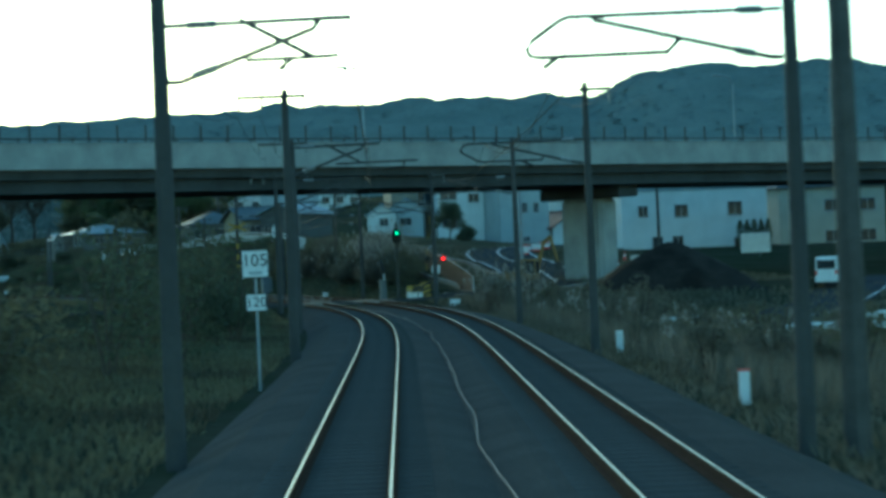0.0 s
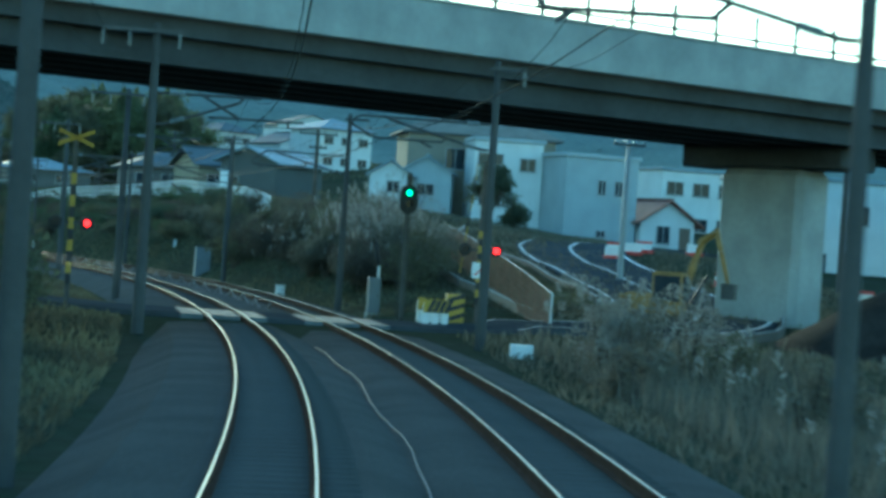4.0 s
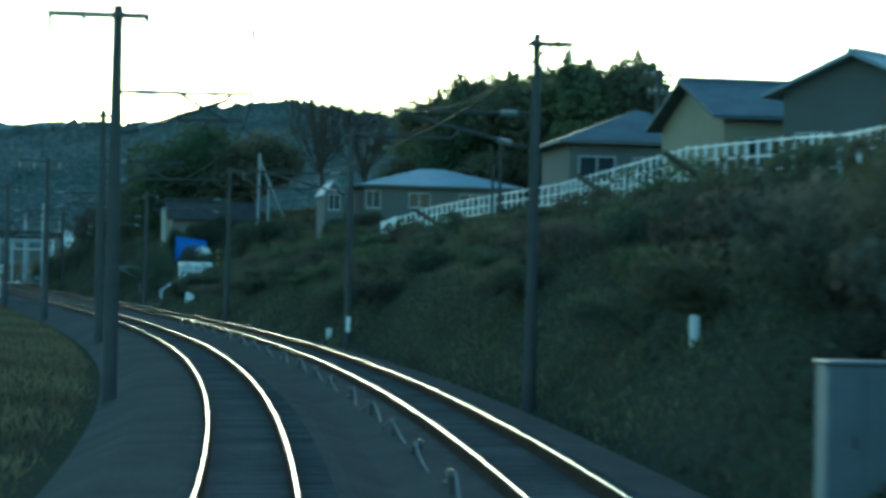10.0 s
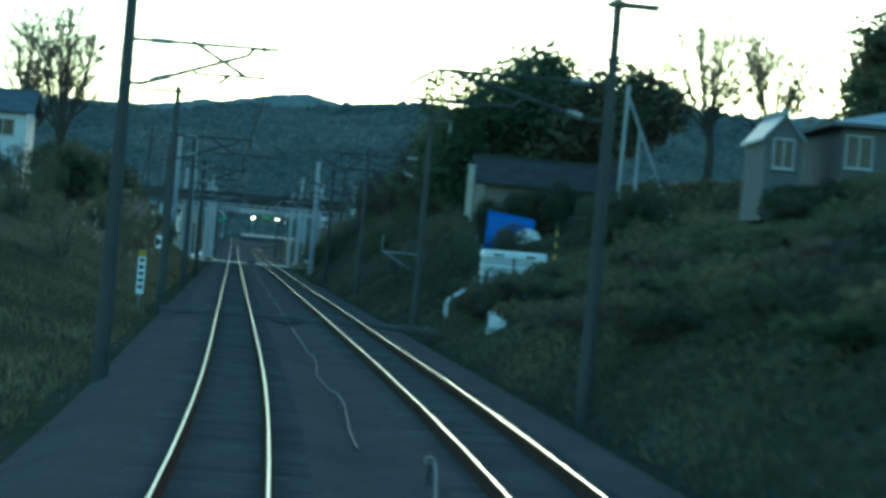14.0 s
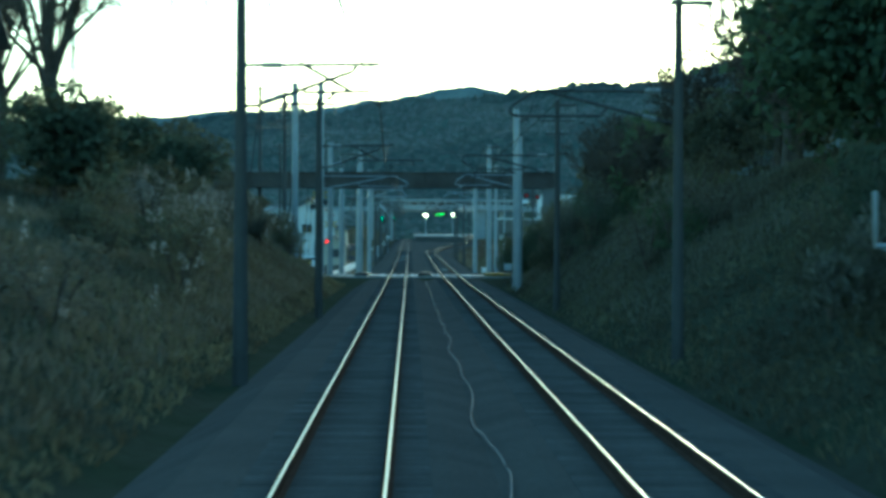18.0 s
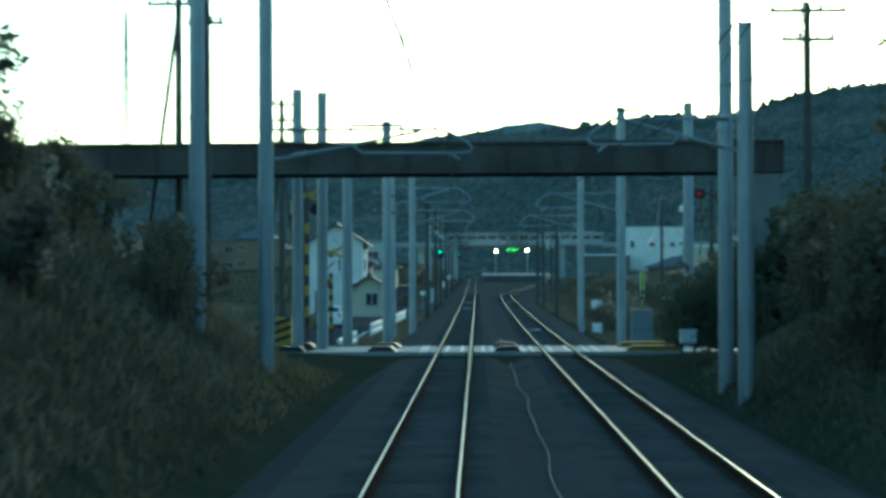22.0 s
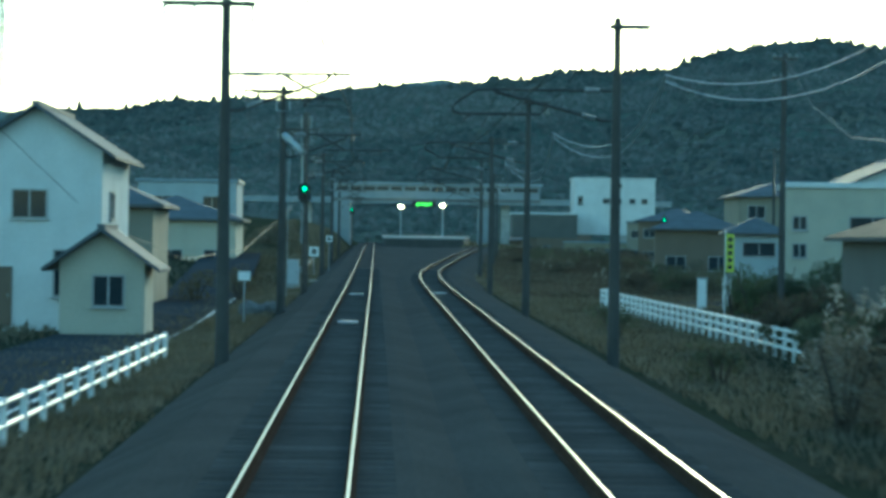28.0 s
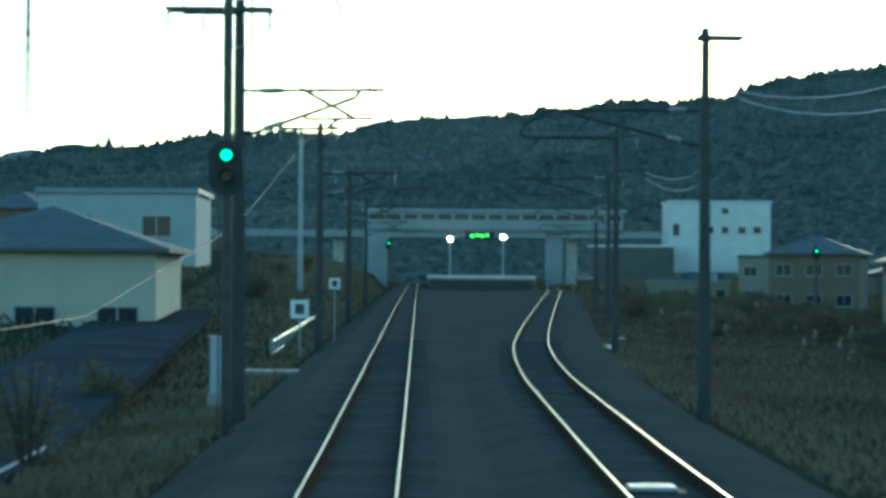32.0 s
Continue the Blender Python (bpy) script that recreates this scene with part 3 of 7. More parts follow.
for sag, up in ((1.0, 6.15), (1.2, 6.0)):
    path = []
    for (s0, o0), (s1, o1) in (((580, 7.4), (616, 7.4)), ((616, 7.4), (650, 7.2)), ((650, 7.2), (686, 7.3)), ((686, 7.3), (722, 8.3))):
        path += [T(s0 + (s1 - s0) * k / 12, o0 + (o1 - o0) * k / 12 + 0.5 * math.sin(math.pi * k / 12), up - sag * 4 * (k / 12) * (1 - k / 12)) for k in range(12)]
    whole("hanging_cable", Bits().tube(path, 0.014, 4, False), GALV, Matrix(), "pale slack cable hung between the masts", "cable", "overhead wires")


# ---------------------------------------------------------------- road bridge over the line
def line_pose(s0, o0, s1, o1):
    """A pose at the first place whose x runs to the second."""
    a, b = T(s0, o0, 0), T(s1, o1, 0)
    return Matrix.Translation(a) @ Matrix.Rotation(math.atan2(b.y - a.y, b.x - a.x), 4, "Z")


def road_bridge():
    th = thing("road_bridge", line_pose(147, 0, 162, 25), "long concrete road bridge with pale parapet crossing above the tracks", "bridge", kind="structure")
    x0, x1, w = -120, 150, 11.0
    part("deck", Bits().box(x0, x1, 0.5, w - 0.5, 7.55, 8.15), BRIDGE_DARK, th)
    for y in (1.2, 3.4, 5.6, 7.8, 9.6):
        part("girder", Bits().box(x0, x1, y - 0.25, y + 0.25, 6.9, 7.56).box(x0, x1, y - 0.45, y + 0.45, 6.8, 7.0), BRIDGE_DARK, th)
    for y in (0.0, w - 0.3):
        part("parapet", Bits().box(x0, x1, y, y + 0.3, 8.05, 9.45, 0.03).box(x0, x1, y - 0.06, y + 0.36, 9.45, 9.53), CONCRETE, th, "pale concrete parapet")
        b = Bits().box(x0, x1, y + 0.1, y + 0.19, 9.7, 9.78)
        part("rail", b, STEEL, th)
        for k in range(int((x1 - x0) / 1.85)):
            x = x0 + 1 + k * 1.85
            part("post", Bits().box(x - 0.05, x + 0.05, y + 0.1, y + 0.18, 9.52, 10.5), STEEL, th)
    for x in (26.0, -30.0):
        b = Bits().box(x, x + 1.65, 3.5, 7.5, -2, 6.0, 0.25)
        part("pier", b, CONCRETE, th, "broad pale concrete pier")
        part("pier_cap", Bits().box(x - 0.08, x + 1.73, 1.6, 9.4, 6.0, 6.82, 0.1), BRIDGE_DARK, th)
    for x in (4, 36, -28):
        b = Bits().tube([(x, 0.5, 9.4), (x, 0.5, 13.4), (x - 0.4, 0.5, 13.9), (x - 1.2, 0.5, 14.0)], 0.06, 6)
        lp = part("lamp_post", b, GALV, th, "slim grey road lamp")
        part("lamp_head", Bits().box(x - 1.9, x - 1.1, 0.36, 0.64, 13.92, 14.06, 0.03), GALV, lp)


road_bridge()


def foot_bridge():
    th = thing("foot_bridge", line_pose(519.5, -3, 519, 7), "dark steel girder bridge low over the tracks before the crossing", "bridge", kind="structure")
    x0, x1 = -11.5, 13.3
    for y in (0, 2.6):
        part("girder", Bits().box(x0, x1, y, y + 0.18, 5.75, 6.65).box(x0, x1, y - 0.12, y + 0.3, 5.68, 5.76).box(x0, x1, y - 0.12, y + 0.3, 6.6, 6.68), GIRDER, th)
        for k in range(16):
            x = x0 + 0.4 + k * 1.58
            part("stiffener", Bits().box(x - 0.02, x + 0.02, y - 0.1, y + 0.28, 5.76, 6.6), GIRDER, th)
    part("deck", Bits().box(x0, x1, 0.18, 2.6, 6.1, 6.25), DARK_CONC, th)
    for x in (x0 + 0.3, x1 - 0.8):
        part("abutment", Bits().box(x - 0.3, x + 0.7, 0.0, 2.8, -1, 5.68, 0.05), DARK_CONC, th)


foot_bridge()


# ---------------------------------------------------------------- houses
WALLS = {}


def wall_mat(name, colour, vary=0.12):
    if name not in WALLS:
        WALLS[name] = material("wall_" + name, colour, 0.85, vary=vary, scale=0.7, fine=14, bump=0.15)
    return WALLS[name]


W_WHITE = wall_mat("white", (0.58, 0.6, 0.6))
W_CREAM = wall_mat("cream", (0.42, 0.39, 0.32))
W_TAN = wall_mat("tan", (0.225, 0.205, 0.165))
W_GREY = wall_mat("grey", (0.34, 0.38, 0.4))
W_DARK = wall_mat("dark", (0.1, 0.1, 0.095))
W_BROWN = wall_mat("brown", (0.15, 0.115, 0.085))
W_OCHRE = wall_mat("ochre", (0.25, 0.22, 0.15))
W_UMBER = wall_mat("umber", (0.2, 0.175, 0.14))
R_TAN = material("roof_tan", (0.22, 0.205, 0.18), 0.8, vary=0.2, scale=1.2, fine=10, bump=0.4, spec=0.1)
R_DARK = material("roof_dark", (0.06, 0.058, 0.055), 0.8, vary=0.25, scale=1.2, fine=10, bump=0.4, spec=0.1)
R_TILE = material("roof_tile", (0.11, 0.125, 0.14), 0.7, vary=0.25, scale=1.2, fine=10, bump=0.5, spec=0.15)
R_METAL = material("roof_metal", (0.24, 0.28, 0.31), 0.55, 0.1, vary=0.15, scale=1, spec=0.2)
R_RED = material("roof_red", (0.2, 0.08, 0.06), 0.7, vary=0.25, scale=1.5, bump=0.4)


def window(th, x, y, z, w, h, face, sill=True, name="window"):
    """face: 'n' near wall (towards -y), 'l' left wall, 'r' right wall; x runs along that wall."""
    def put(x0, x1, z0, z1, d0, d1):
        if face == "n":
            return (x + x0, x + x1, y - d1, y - d0, z + z0, z + z1)
        if face == "l":
            return (x - d1, x - d0, y + x0, y + x1, z + z0, z + z1)
        return (x + d0, x + d1, y + x0, y + x1, z + z0, z + z1)
    f = Bits()
    for a in ((-w / 2, w / 2, h - .06, h), (-w / 2, w / 2, 0, .06), (-w / 2, -w / 2 + .06, .06, h - .06), (w / 2 - .06, w / 2, .06, h - .06), (-.03, .03, .06, h - .06)):
        f.box(*put(*a, 0.0, 0.06))
    win = part(name, f, FRAME, th)
    for x0, x1 in ((-w / 2 + .06, -.03), (.03, w / 2 - .06)):
        part("pane", Bits().box(*put(x0, x1, .06, h - .06, 0.005, 0.025)), GLASS, win)
    if sill:
        part("sill", Bits().box(*put(-w / 2 - .05, w / 2 + .05, -.05, 0, 0.0, 0.12)), FRAME, win)


def house(s, o, z, w, d, h, wall, roof, kind="gable", rise=1.6, turn=0, over=0.5, windows=(), label="", ridge="y", storeys=2, door=None, name="house", category="house", group="houses along the line"):
    """Body w wide (x), d deep (y), h to the eaves; origin at the middle of the near wall's foot."""
    th = thing(name, at(s, o, z, turn), label, category, group)
    part("wall", Bits().box(-w / 2, w / 2, 0, d, -1.0, h), wall, th)
    if kind == "gable":
        if ridge == "y":
            part("gable", Bits().prism([(-w / 2, h - .01), (w / 2, h - .01), (0, h + rise)], 0.002, d - .002), wall, th)
            k = rise / (w / 2)
            for side in (-1, 1):
                e = (w / 2 + over) * side
                part("roof", Bits().prism([(0, h + rise + .02), (e, h + .02 - over * k), (e, h + .14 - over * k), (0, h + rise + .16)][::side], -over, d + over), roof, th)
        else:
            b = Bits()
            b.v = [(-w / 2, 0.002, h - .01), (-w / 2, d - .002, h - .01), (-w / 2, d / 2, h + rise), (w / 2, 0.002, h - .01), (w / 2, d - .002, h - .01), (w / 2, d / 2, h + rise)]
            b.f = [(0, 1, 2), (3, 5, 4), (0, 2, 5, 3), (1, 4, 5, 2)]
            part("gable", b, wall, th)
            k = rise / (d / 2)
            for y0, y1 in ((-over, d / 2), (d + over, d / 2)):
                z0 = h - over * k
                x0, x1 = -w / 2 - over, w / 2 + over
                v = [(x0, y0, z0 + .02), (x1, y0, z0 + .02), (x1, y1, h + rise + .02), (x0, y1, h + rise + .02)]
                v += [(a, c, e + .13) for a, c, e in v]
                part("roof", Bits().add(v, [(3, 2, 1, 0), (4, 5, 6, 7), (0, 1, 5, 4), (1, 2, 6, 5), (2, 3, 7, 6), (3, 0, 4, 7)]), roof, th)
        part("ridge_cap", Bits().box(-.12, .12, -over, d + over, h + rise + .1, h + rise + .24) if ridge == "y" else Bits().box(-w / 2 - over, w / 2 + over, d / 2 - .12, d / 2 + .12, h + rise + .1, h + rise + .24), roof, th)
    elif kind == "hip":
        x0, x1, y0, y1 = -w / 2 - over, w / 2 + over, -over, d + over
        m = min(w, d) / 2 + over
        v = [(x0, y0, h), (x1, y0, h), (x1, y1, h), (x0, y1, h)]
        v += [(x0 + m, (y0 + y1) / 2, h + rise), (x1 - m, (y0 + y1) / 2, h + rise)] if w >= d else [((x0 + x1) / 2, y0 + m, h + rise), ((x0 + x1) / 2, y1 - m, h + rise)]
        f = [(3, 2, 1, 0)] + ([(0, 1, 5, 4), (1, 2, 5), (2, 3, 4, 5), (3, 0, 4)] if w >= d else [(0, 1, 4), (1, 2, 5, 4), (2, 3, 5), (3, 0, 4, 5)])
        part("roof", Bits().add(v, f), roof, th)
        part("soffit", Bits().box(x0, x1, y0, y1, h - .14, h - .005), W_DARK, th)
    else:
        part("roof", Bits().box(-w / 2 - .15, w / 2 + .15, -.15, d + .15, h + .002, h + .28, .03), roof, th)
    for wd in windows:
        window(th, *wd)
    if door:
        x, dw, dh = door
        dr = part("door", Bits().box(x - dw / 2, x + dw / 2, -.07, -.003, 0.02, dh, .01), W_BROWN, th)
        part("handle", Bits().box(x + dw / 2 - .14, x + dw / 2 - .1, -.12, -.07, .95, 1.1), GALV, dr)
    return th


def rows_of(w, h, storeys=2, n=2, face="n", d=0.0, size=(1.5, 1.1), y=0.0, base=0.9):
    """Evenly set windows over one wall."""
    out = []
    span = w if face == "n" else d
    for k in range(storeys):
        for i in range(n):
            u = (i + 0.5) / n * span
            z = base + k * 2.8
            if z + size[1] > h - 0.2:
                continue
            if face == "n":
                out.append((-w / 2 + u, 0, z, *size, "n"))
            else:
                out.append((-w / 2 if face == "l" else w / 2, u, z, *size, face))
    return out


# beyond the first crossing
house(240.2, 30.2, 4.6, 4.6, 5, 5.1, W_WHITE, W_GREY, "flat", turn=-10, label="white two-storey house with flat roof above the crossing road",
      windows=[(-1.2, 0, 3.5, 1.7, 0.8, "n"), (1.3, 0, 3.2, 1.1, 0.9, "n"), (-1.2, 0, 0.8, 1.4, 1.2, "n"), (2.25, 3, 3.4, 1.2, 1.0, "r")])
house(236, 35.3, 2.1, 5.1, 8, 6.8, W_GREY, W_GREY, "flat", turn=3, label="blue-grey rendered two-storey house beside the road",
      windows=[(0.0, 0, 4.4, 0.6, 1.0, "n"), (1.2, 0, 4.4, 0.6, 1.0, "n"), (0.1, 0, 1.6, 0.7, 0.5, "n")])
house(246, 30.2, 4.2, 10.3, 7, 6.1, W_TAN, R_TAN, "hip", 1.9, turn=-10, label="large tan house with a broad hipped roof behind the white house",
      windows=[(-1.8, 0, 3.6, 1.4, 1.5, "n"), (2.2, 0, 3.8, 1.4, 1.0, "n")])
house(241.6, 22.5, 4.7, 2.8, 4, 2.3, W_WHITE, R_METAL, "gable", 0.85, turn=-18, over=0.3, label="small white gabled outhouse with a metal roof", windows=[(0.2, 0, 1.1, 0.9, 0.8, "n")], storeys=1)
house(242.4, 25.2, 4.6, 3.4, 4, 2.8, W_GREY, R_METAL, "gable", 0.95, turn=-20, over=0.3, label="small grey gabled outhouse with pale eaves", windows=[(0.0, 0, 1.2, 1.2, 0.8, "n")], storeys=1)
house(268, 19.4, 5.0, 4.9, 7.4, 3.0, W_DARK, R_METAL, "gable", 1.0, turn=-45, label="dark timber house with grey metal gable roof above the bank", windows=[(-1.4, 0, 0.8, 1.2, 1.0, "n")], storeys=1)
house(236, 40.1, 2.8, 4.0, 5, 2.3, W_WHITE, R_RED, "gable", 1.3, turn=6, label="little white house with a red tiled gable roof", windows=[(-0.3, 0, 0.8, 1.0, 1.2, "n")], storeys=1, door=(1.3, .8, 1.95))
house(262, 54.5, 4, 7, 8, 5.6, W_WHITE, R_METAL, "flat", turn=5, label="white two-storey house with flat roof", windows=rows_of(7, 5.6, 2, 3))
house(208, 41.5, 1.2, 13, 9, 6.2, W_WHITE, R_METAL, "flat", turn=-4, label="white apartment house with dark balcony openings behind the earth heap",
      windows=[(-4.6, 0, 4.0, .9, 1.0, "n"), (-1.2, 0, 3.9, 1.2, 1.1, "n"), (3.6, 0, 3.9, 1.3, 1.2, "n"), (-3.4, 0, 0.4, 1.0, 1.9, "n"), (-1.6, 0, 0.4, 1.0, 1.9, "n"), (4.0, 0, 0.8, 1.2, 1.2, "n")])
house(214, 57, 1.5, 10, 9, 6.0, W_CREAM, R_TILE, "hip", 1.6, turn=-4, label="cream two-storey house with tiled hip roof", windows=rows_of(10, 6.0, 2, 3))
# above the cutting
house(276, 20.2, 5.1, 5.2, 8, 2.6, W_OCHRE, R_TILE, "gable", 1.3, turn=0, ridge="x", label="ochre house with grey tiled roof behind the white fence", windows=[(-1.2, 0, 0.9, 1.4, 1.0, "n")], storeys=1)
house(293, 19.8, 5.1, 6.6, 7, 2.6, W_DARK, R_TILE, "hip", 1.5, turn=-4, label="low dark house with blue-grey tiled hip roof", windows=rows_of(6.6, 2.5, 1, 3), storeys=1)
house(365, 26.4, 5.9, 10.6, 9, 2.4, W_DARK, R_METAL, "hip", 1.35, turn=-3, label="long low dark brown house with blue-grey hipped roof", windows=[(-4.7, 0, 0.8, 1.0, 1.2, "n"), (-1.5, 0, 0.9, 1.5, 1.0, "n"), (2, 0, 0.9, 1.5, 1.0, "n")], storeys=1)
house(366, 19.15, 5.6, 1.3, 5, 2.0, W_DARK, R_METAL, "gable", 0.8, turn=-3, over=0.14, label="narrow dark gabled house front beside the long house", windows=[(0, 0, 0.9, 0.8, 1.1, "n")], storeys=1)
house(419, 17.3, 3.9, 7.2, 6, 2.9, W_UMBER, R_DARK, "gable", 1.4, turn=0, ridge="x", label="dull tan house with a dark roof above the bank", windows=[(1.9, 0, 1.3, 1.3, 0.7, "n")], storeys=1)
house(446, -17.6, 4.2, 6, 7, 5.4, W_WHITE, R_TILE, "gable", 1.4, ridge="x", label="white house with dark eaves behind the bare trees", windows=rows_of(6, 5.4, 2, 2))
# town on the rise
town = random.Random(5)
placed = []
while len(placed) < 30:
    s = town.uniform(395, 760)
    o = town.uniform(62, 78 + 0.36 * (s - 395))
    if any(abs(s - a) < 14 and abs(o - c) < 14 for a, c in placed):
        continue
    placed.append((s, o))
    w, h = town.uniform(6.5, 11), town.choice((3.0, 5.6, 5.8))
    col, roof, kind = town.choice((W_WHITE, W_CREAM, W_TAN, W_WHITE, W_GREY)), town.choice((R_TILE, R_METAL, R_TILE)), town.choice(("hip", "gable", "hip", "flat"))
    tone = {id(W_WHITE): "white", id(W_CREAM): "cream", id(W_TAN): "tan", id(W_GREY): "grey"}[id(col)]
    house(s, o, ground_z(s, o) - 0.2, w, 8, h, col, roof, kind, 1.6, turn=town.uniform(-25, 25), windows=rows_of(w, h, 2, 2 if w < 8 else 3), label=f"{tone} house on the rising ground of the town", group="houses of the town")
# houses round the station
while len(placed) < 56:
    s = town.uniform(860, 1060)
    o = town.uniform(30, 120) if town.random() < 0.75 else town.uniform(-48, -24)
    if any(abs(s - a) < 14 and abs(o - c) < 14 for a, c in placed + [(931, 36), (925, 25), (770, 36), (800, 50), (838, 33)]) or o > 0 and o < float(second(s)) + 12:
        continue
    placed.append((s, o))
    w, h = town.uniform(6.5, 11), town.choice((3.0, 5.6, 5.8))
    tone = town.choice(tuple(WALLS))
    tone = {"white": "grey", "cream": "brown"}.get(tone, tone)
    house(s, o, ground_z(s, o) - 0.2, w, 8, h, WALLS[tone], town.choice((R_TILE, R_METAL, R_TILE)), town.choice(("hip", "gable", "hip", "flat")), 1.6, turn=town.uniform(-25, 25), windows=rows_of(w, h, 2, 2 if w < 8 else 3), label=f"{tone} house in the town near the station", group="houses of the town")
# beyond the second crossing
house(642, -10.6, -0.9, 4.4, 9, 5.9, W_WHITE, R_TILE, "gable", 1.4, label="white two-storey house with dark tile gable roof", windows=[(-0.2, 0, 3.6, 1.2, 1.0, "n"), (1.2, 0, 1.0, 1.2, 1.6, "n"), (2.2, 3, 3.6, 1.3, 1.0, "r")], door=(-1.2, .9, 2.0))
house(635, -7.6, -0.9, 2.6, 3.0, 2.3, W_CREAM, R_TILE, "gable", 0.9, label="lean-to porch with a dark tiled roof", windows=[(0.2, 0, 0.9, 1.0, 1.0, "n")], storeys=1, name="porch", category="house")
house(668, -11.5, -0.9, 5, 8, 4.4, W_TAN, R_TILE, "hip", 1.3, label="tan house with dark hipped roof", windows=rows_of(5, 4.4, 1, 2))
house(722, -12.6, -0.8, 8.4, 9, 4.0, W_CREAM, R_TILE, "hip", 1.6, label="cream house with grey hipped roof beside the track", windows=rows_of(8.6, 4.0, 1, 3))
house(762, -14.6, 0.5, 8, 9, 5.9, W_GREY, R_METAL, "flat", label="plain grey block with flat roof", windows=rows_of(8, 6.4, 2, 2))
house(931, 36.3, 4.2, 12, 9, 7.2, W_WHITE, W_WHITE, "flat", turn=0, label="white two-storey building with a row of small windows", windows=[(-5.2, 0, 3.3, .8, 1.4, "n"), (-1.3, 0, 3.6, 1.1, .8, "n"), (0.6, 0, 3.6, .8, .8, "n"), (2.6, 0, 3.6, .9, .8, "n"), (4.4, 0, 3.6, .9, .8, "n"), (0.6, 0, 5.9, .8, .7, "n")])
house(925, 25.5, 3.6, 9.5, 6, 2.4, W_DARK, W_WHITE, "flat", turn=0, label="long low canopy building with a pale flat roof", storeys=1, name="canopy_building", category="building")
house(675.5, 22.9, -0.9, 6.0, 6, 5.7, W_CREAM, W_WHITE, "flat", turn=-8, label="cream building with a broad white eaves band", windows=[(-2.2, 0, 3.7, .7, .7, "n"), (-2.2, 0, 2.4, .7, .7, "n"), (1.2, 0, 3.2, 2.2, 1.2, "n")])
house(692, 29.6, -0.8, 7.2, 9, 6.1, W_WHITE, R_TILE, "gable", 1.5, turn=0, label="white two-storey house with grey gable roof", windows=rows_of(7.4, 6.2, 2, 3))
house(634, 22.4, -0.8, 11, 8, 3.3, W_DARK, R_DARK, "hip", 1.7, turn=4, label="dark house with wide black tiled roof", windows=rows_of(11, 3.4, 1, 3))
house(618, 29, -0.6, 9, 9, 5.8, W_CREAM, R_TILE, "hip", 1.7, turn=4, label="two-storey house with brown walls and tiled hip roof", windows=rows_of(9, 5.8, 2, 3))
house(585, 20.5, -0.8, 6, 8, 5.5, W_TAN, R_TILE, "hip", 1.5, turn=-3, label="brown-walled house with a tiled roof beside the crossing road", windows=rows_of(6, 5.5, 2, 2))
house(742, 24.4, -0.9, 6.2, 8, 4.0, W_BROWN, R_TILE, "hip", 1.4, turn=-6, label="dark brown house with tiled hip roof behind scrub", windows=rows_of(6.2, 4.0, 1, 2))
house(724, 26.0, -0.9, 3.6, 6, 3.7, W_GREY, R_TILE, "hip", 1.1, turn=-6, label="small grey-white house with dark tiled roof", windows=[(0.2, 0, 2.1, 2.2, 1.0, "n")])
house(770, 36, 0.5, 9, 9, 5.6, W_TAN, R_TILE, "hip", 1.6, label="tan two-storey house with tiled roof", windows=rows_of(9, 5.6, 2, 3))
house(800, 50, 1, 10, 9, 5.6, W_TAN, R_TILE, "hip", 1.6, label="tan two-storey house with tiled hip roof", windows=rows_of(10, 5.6, 2, 3))


# ---------------------------------------------------------------- plants
def leaf_mat(name, colour, spread=0.22, vary=0.2, scale=1.5, tint=None, lift=1.2):
    """Leaves shade like a soft mass: their normals lean to the open sky."""
    m = material("leaf_" + name, colour, 0.85, vary=vary, scale=scale, spread=spread, spec=0.1, tint=tint)
    nt = m.node_tree
    geo, sc, ad, no = nt.nodes.new("ShaderNodeNewGeometry"), nt.nodes.new("ShaderNodeVectorMath"), nt.nodes.new("ShaderNodeVectorMath"), nt.nodes.new("ShaderNodeVectorMath")
    sc.operation, ad.operation, no.operation = "SCALE", "ADD", "NORMALIZE"
    sc.inputs["Scale"].default_value = 0.7
    ad.inputs[1].default_value = (0, 0, lift)
    nt.links.new(geo.outputs["Normal"], sc.inputs[0])
    nt.links.new(sc.outputs[0], ad.inputs[0])
    nt.links.new(ad.outputs[0], no.inputs[0])
    nt.links.new(no.outputs[0], nt.nodes["Principled BSDF"].inputs["Normal"])
    thin, mix = nt.nodes.new("ShaderNodeBsdfTranslucent"), nt.nodes.new("ShaderNodeMixShader")
    mix.inputs["Fac"].default_value = 0.0 if "wood" in name else 0.32
    nt.links.new(nt.nodes["Principled BSDF"].inputs["Base Color"].links[0].from_socket, thin.inputs["Color"])
    nt.links.new(nt.nodes["Principled BSDF"].outputs[0], mix.inputs[1])
    nt.links.new(thin.outputs[0], mix.inputs[2])
    nt.links.new(mix.outputs[0], nt.nodes["Material Output"].inputs["Surface"])
    return m


L_DARK = leaf_mat("dark", (0.12, 0.13, 0.08), scale=0.2, tint=(0.085, 0.1, 0.062))
L_OLIVE = leaf_mat("olive", (0.16, 0.15, 0.088), scale=0.14, tint=(0.085, 0.078, 0.052))
L_GREEN = leaf_mat("green", (0.115, 0.14, 0.07), scale=0.35, tint=(0.085, 0.11, 0.06))
L_BAMBOO = leaf_mat("bamboo", (0.18, 0.19, 0.09), scale=0.35, tint=(0.12, 0.14, 0.07))
L_DRY = leaf_mat("dry", (0.175, 0.16, 0.12), scale=0.3, tint=(0.12, 0.11, 0.07))
L_PALE = leaf_mat("pale", (0.3, 0.275, 0.225))
